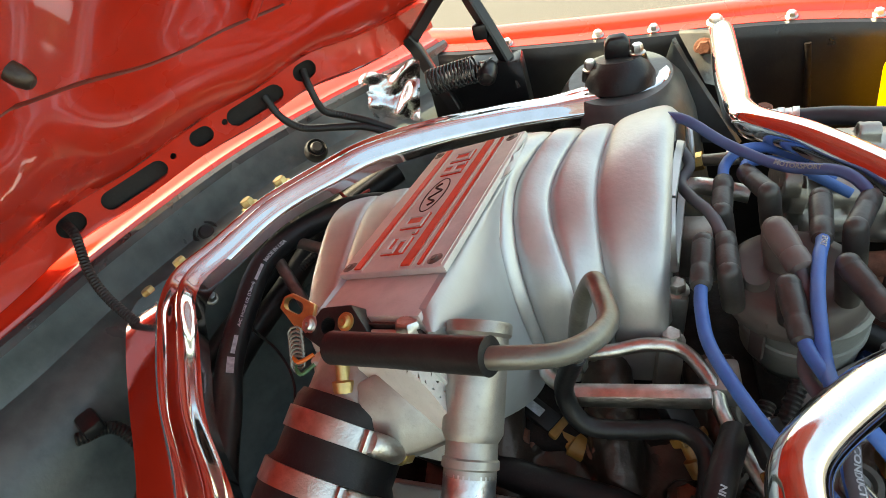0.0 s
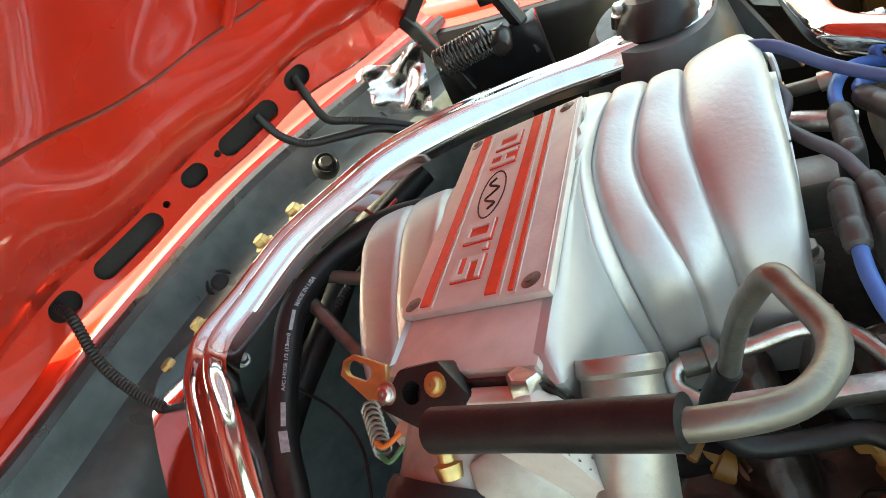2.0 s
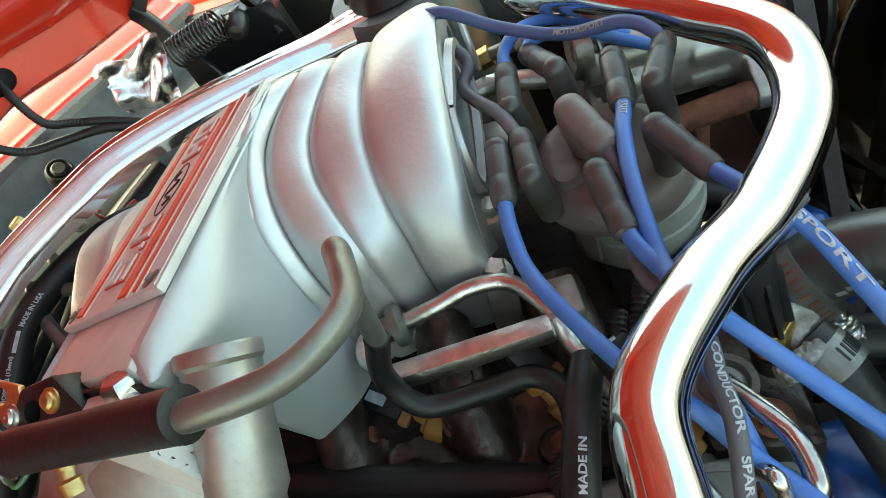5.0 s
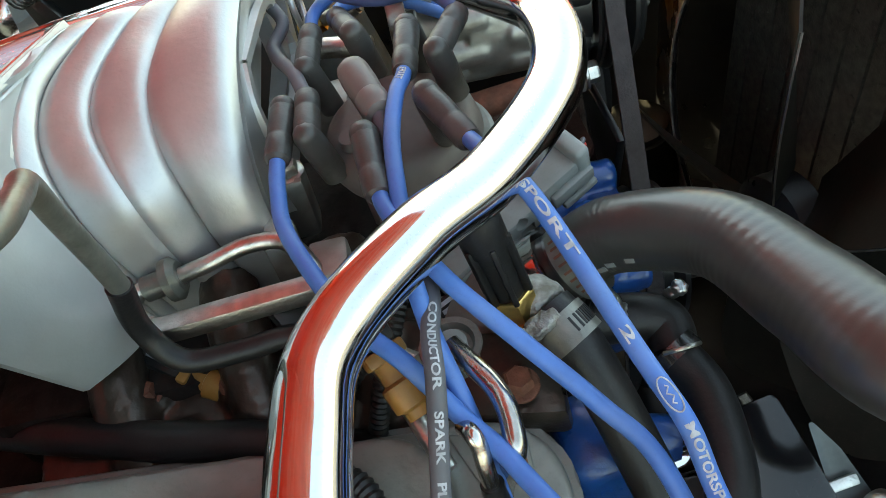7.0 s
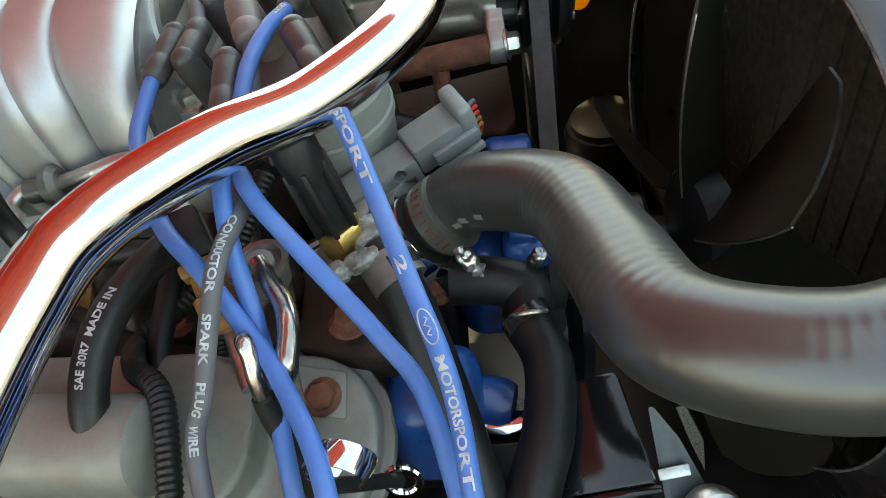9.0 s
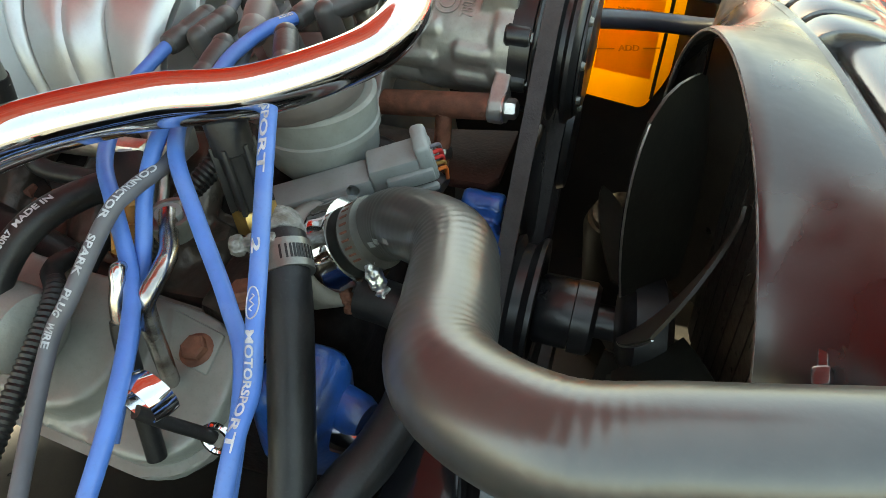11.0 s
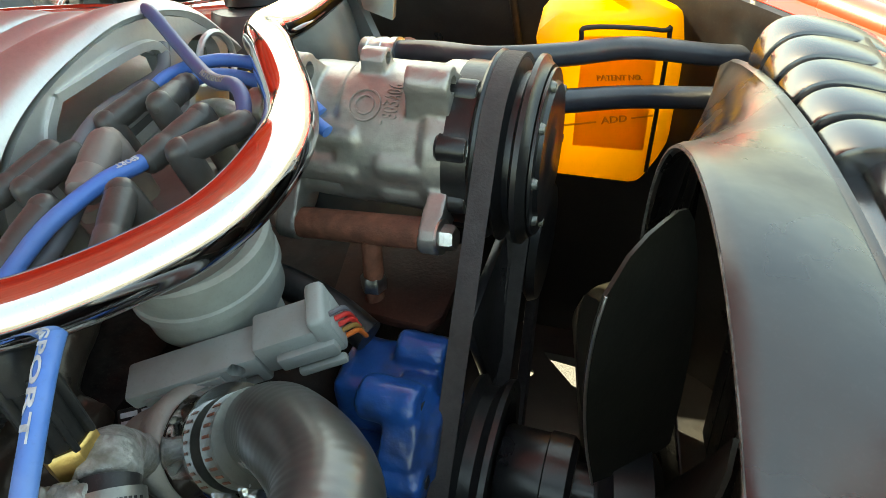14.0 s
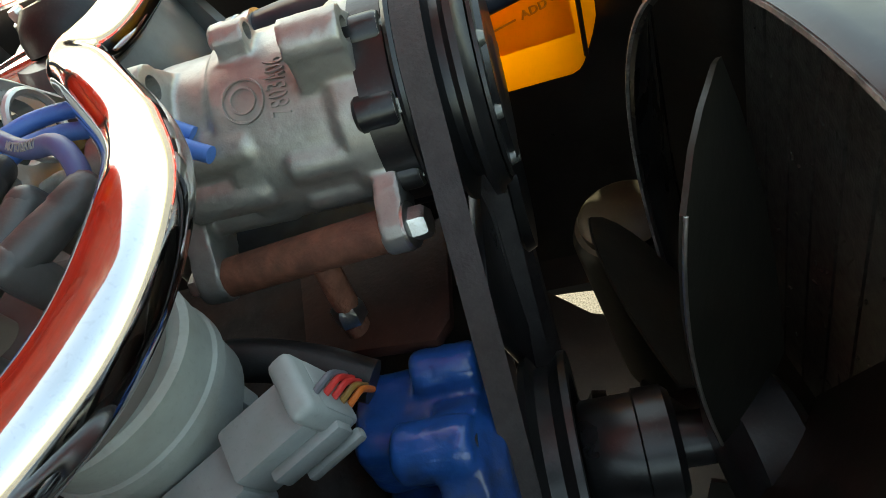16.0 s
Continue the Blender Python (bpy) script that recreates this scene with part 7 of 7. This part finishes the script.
# ---- hoses along the firewall ----
ch = thing("coolant_hose", (-0.24, 0.08, 0.875), "black rubber hose with white print along the firewall", "hose")
CH = [(-0.175, -0.1, 0.875), (-0.19, -0.06, 0.88), (-0.21, -0.005, 0.88), (-0.236, 0.051, 0.872), (-0.25, 0.12, 0.872), (-0.25, 0.185, 0.878), (-0.215, 0.238, 0.88), (-0.155, 0.262, 0.882), (-0.08, 0.29, 0.85)]
part("hose_body", tube(CH, 0.0125, 10, 22), RUBBER, ch)
for word, a, b in (("A/C HOSE 1/2 (13mm)", 0.44, 0.55), ("MADE IN USA", 0.61, 0.68)):
    print_on(CH, 0.0125, word, a, b, (0.6, -0.6, 0.7), 0.0038, ch)
for a, b, h in ((0.32, 0.365, 0.0065), (0.378, 0.42, 0.0038), (0.56, 0.6, 0.003)):
    p0, t = along_line(CH, a)
    p1, t = along_line(CH, b)
    up = V(0.6, -0.6, 0.7)
    up = (up - t * up.dot(t)).normalized()
    part("print_bar", box(frame_of((p0 + p1) / 2 + up * 0.0126, p1 - p0, up), ((p1 - p0).length, h, 0.0006), 0), PRINT, ch, "plain white printed bar")
cable("firewall_hose", [(-0.16, 0.36, 0.86), (-0.213, 0.31, 0.85), (-0.25, 0.26, 0.84), (-0.278, 0.2, 0.832), (-0.3, 0.12, 0.826), (-0.315, 0.03, 0.82), (-0.31, -0.06, 0.8)], 0.011, RUBBER, "black hose below the chrome brace", "hose")
cable("firewall_hose", [(-0.14, 0.34, 0.87), (-0.185, 0.3, 0.86), (-0.225, 0.255, 0.845), (-0.245, 0.19, 0.835), (-0.268, 0.12, 0.825), (-0.29, 0.0, 0.81)], 0.013, RUBBER, "thick black heater hose below the chrome brace", "hose")
cable("wiring_loom", [(-0.17, 0.29, 0.85), (-0.225, 0.22, 0.845), (-0.26, 0.15, 0.83), (-0.28, 0.08, 0.82), (-0.29, -0.03, 0.8)], 0.005, RUBBER, "thin corrugated loom below the chrome brace", "loom", loom=True)
cable("vacuum_pipe", [(-0.15, 0.2, 0.885), (-0.181, 0.198, 0.876), (-0.225, 0.218, 0.872), (-0.25, 0.222, 0.871), (-0.254, 0.212, 0.869), (-0.222, 0.169, 0.868), (-0.174, 0.111, 0.86), (-0.15, 0.085, 0.85)], 0.0062, DULLSTEEL, "bent grey vacuum pipe behind the manifold", "pipe")
cable("thin_lead", [(-0.275, 0.14, 0.842), (-0.25, 0.118, 0.842), (-0.217, 0.093, 0.84), (-0.19, 0.06, 0.838), (-0.178, 0.026, 0.835), (-0.17, -0.04, 0.82)], 0.0013, RUBBER, "thin black lead behind the throttle body", "wire")
cable("thin_lead", [(-0.165, 0.3, 0.875), (-0.175, 0.27, 0.885), (-0.19, 0.28, 0.89), (-0.2, 0.3, 0.88)], 0.0018, REDLEAD, "thin red lead beside the brace", "wire")
for p in ((-0.302, 0.146, 0.866), (-0.271, 0.245, 0.866), (-0.255, 0.274, 0.866), (-0.233, 0.307, 0.87)):
    tagged(hexbolt(None, p, WALLWAY, 0.005, 0.012, STEEL, name="firewall_stud"), "small zinc stud behind the chrome brace", "bolt", "firewall studs")
cable("hood_cable_loom", [(-0.44, 0.17, 0.962), (-0.42, 0.155, 0.955), (-0.405, 0.13, 0.93), (-0.385, 0.112, 0.91), (-0.35, 0.092, 0.893), (-0.315, 0.078, 0.885)], 0.0054, RUBBER, "black corrugated loom from the hood", "loom", loom=True)
cable("hood_cable_loom", [(-0.222, 0.366, 1.0), (-0.214, 0.352, 0.98), (-0.207, 0.35, 0.955), (-0.19, 0.36, 0.94), (-0.165, 0.362, 0.928), (-0.13, 0.365, 0.905)], 0.0046, RUBBER, "black corrugated loom from the hood", "loom", loom=True)
cable("hood_cable_loom", [(-0.262, 0.335, 0.99), (-0.25, 0.33, 0.965), (-0.232, 0.335, 0.945), (-0.2, 0.345, 0.935), (-0.165, 0.355, 0.924), (-0.13, 0.36, 0.9)], 0.0046, RUBBER, "black corrugated loom from the hood", "loom", loom=True)
cable("hood_cable_loom", [(-0.4, 0.0, 0.83), (-0.37, 0.02, 0.82), (-0.34, 0.0, 0.78), (-0.32, -0.05, 0.7)], 0.007, RUBBER, "black corrugated loom beside the brace", "loom", loom=True)
tagged(part("loom_clamp", box(frame_of(V(-0.39, 0.015, 0.835), V(0.7, -0.5, 0), WALLWAY), (0.03, 0.02, 0.014), 0.004), RUBBER), "black plastic loom clamp on the firewall", "clamp")
# refrigerant hoses and fittings behind the compressor
for pts in ([(0.262, 0.37, 0.862), (0.32, 0.36, 0.865), (0.375, 0.343, 0.867), (0.426, 0.384, 0.85), (0.475, 0.439, 0.829), (0.542, 0.477, 0.803), (0.6, 0.5, 0.79)], [(0.38, 0.33, 0.84), (0.418, 0.339, 0.832), (0.474, 0.395, 0.806), (0.534, 0.434, 0.784), (0.6, 0.46, 0.77)]):
    d = thing("refrigerant_hose", pts[1], "dark blue-black refrigerant hose with a steel crimp", "hose", "refrigerant hoses")
    part("hose_body", tube(pts, 0.0098, 8, 20), SLATEHOSE, d)
    p0, p1 = V(*pts[0]), V(*pts[1])
    part("crimp", lathe(p0.lerp(p1, -0.1), p0.lerp(p1, 0.5), [(0, 0.009), (0, 0.0125), (0.2, 0.0125), (0.22, 0.0115), (0.4, 0.0115), (0.42, 0.0125), (0.6, 0.0125), (0.62, 0.0115), (0.8, 0.0115), (0.82, 0.0125), (1, 0.0125), (1, 0.009)], 24), GALV, d, "crimped steel collar")
fit = thing("service_fitting", (0.268, 0.435, 0.83), "brass service fitting with a red-brown cap", "fitting")
part("stem", lathe(V(0.272, 0.4, 0.825), V(0.268, 0.43, 0.83), [(0, 0.006), (1, 0.006)], 14), BRASS, fit)
part("cap", lathe(V(0.268, 0.43, 0.818), V(0.268, 0.431, 0.845), [(0, 0.0105), (0.7, 0.0105), (0.9, 0.0095), (1, 0.006)], 20), RUST, fit, "faded red cap")
fx = thing("coolant_fitting", (0.183, 0.292, 0.873), "brass pipe fitting with a clamped rubber end", "fitting")
part("nut", lathe(V(0.178, 0.292, 0.872), V(0.19, 0.29, 0.875), [(0, 0.009), (1, 0.009)], 6), BRASS, fx, "brass nut")
part("stub", lathe(V(0.168, 0.294, 0.87), V(0.178, 0.292, 0.872), [(0, 0.006), (1, 0.007)], 14), BRASS, fx)
part("pipe", tube([(0.19, 0.29, 0.875), (0.205, 0.282, 0.88), (0.225, 0.276, 0.885)], 0.006, 5, 14), DULLSTEEL, fx)
part("clamp", lathe(V(0.212, 0.28, 0.882), V(0.222, 0.277, 0.885), [(0, 0.008), (1, 0.008)], 20), STEEL, fx)
cable("fuel_pipe", [(0.165, 0.256, 0.868), (0.181, 0.256, 0.87), (0.2, 0.248, 0.87), (0.225, 0.24, 0.866)], 0.0085, STEEL, "bright steel pipe stub behind the manifold", "pipe")
bh = thing("bypass_hose", (0.26, 0.15, 0.79), "short black bypass hose behind the distributor", "hose")
part("hose_body", tube([(0.22, 0.15, 0.80), (0.262, 0.155, 0.79), (0.3, 0.15, 0.775), (0.33, 0.14, 0.76)], 0.012, 8, 18), RUBBER, bh)
# stamped tag beside the thermostat: unreadable print
tag = thing("data_tag", (0.24, 0.03, 0.79), "small dark tag with rows of white print", "tag")
tm2 = frame_of(V(0.238, 0.024, 0.792), V(0.8, 0.3, 0.1), V(0.3, -0.5, 0.8))
part("plate", box(tm2, (0.03, 0.022, 0.002), 0.0005), RUBBER, tag)
for i in range(4):
    for j in range(2):
        part("print_bar", box(tm2 @ Matrix.Translation((-0.007 + 0.014 * j, -0.008 + 0.005 * i, 0.0012)), (0.011, 0.003, 0.0006), 0), PRINT, tag)
# black canister low behind the belt
can = thing("canister", (0.47, 0.36, 0.5), "dusty black round canister beside the shroud", "canister")
part("shell", lathe(V(0.47, 0.375, 0.346), V(0.47, 0.375, 0.57), [(0, 0.05), (0.95, 0.05), (1, 0.045)], 32), BLADE, can)
part("lid", lathe(V(0.47, 0.375, 0.57), V(0.47, 0.375, 0.582), [(0, 0.04), (0.7, 0.04), (1, 0.034)], 32), BLADE, can)
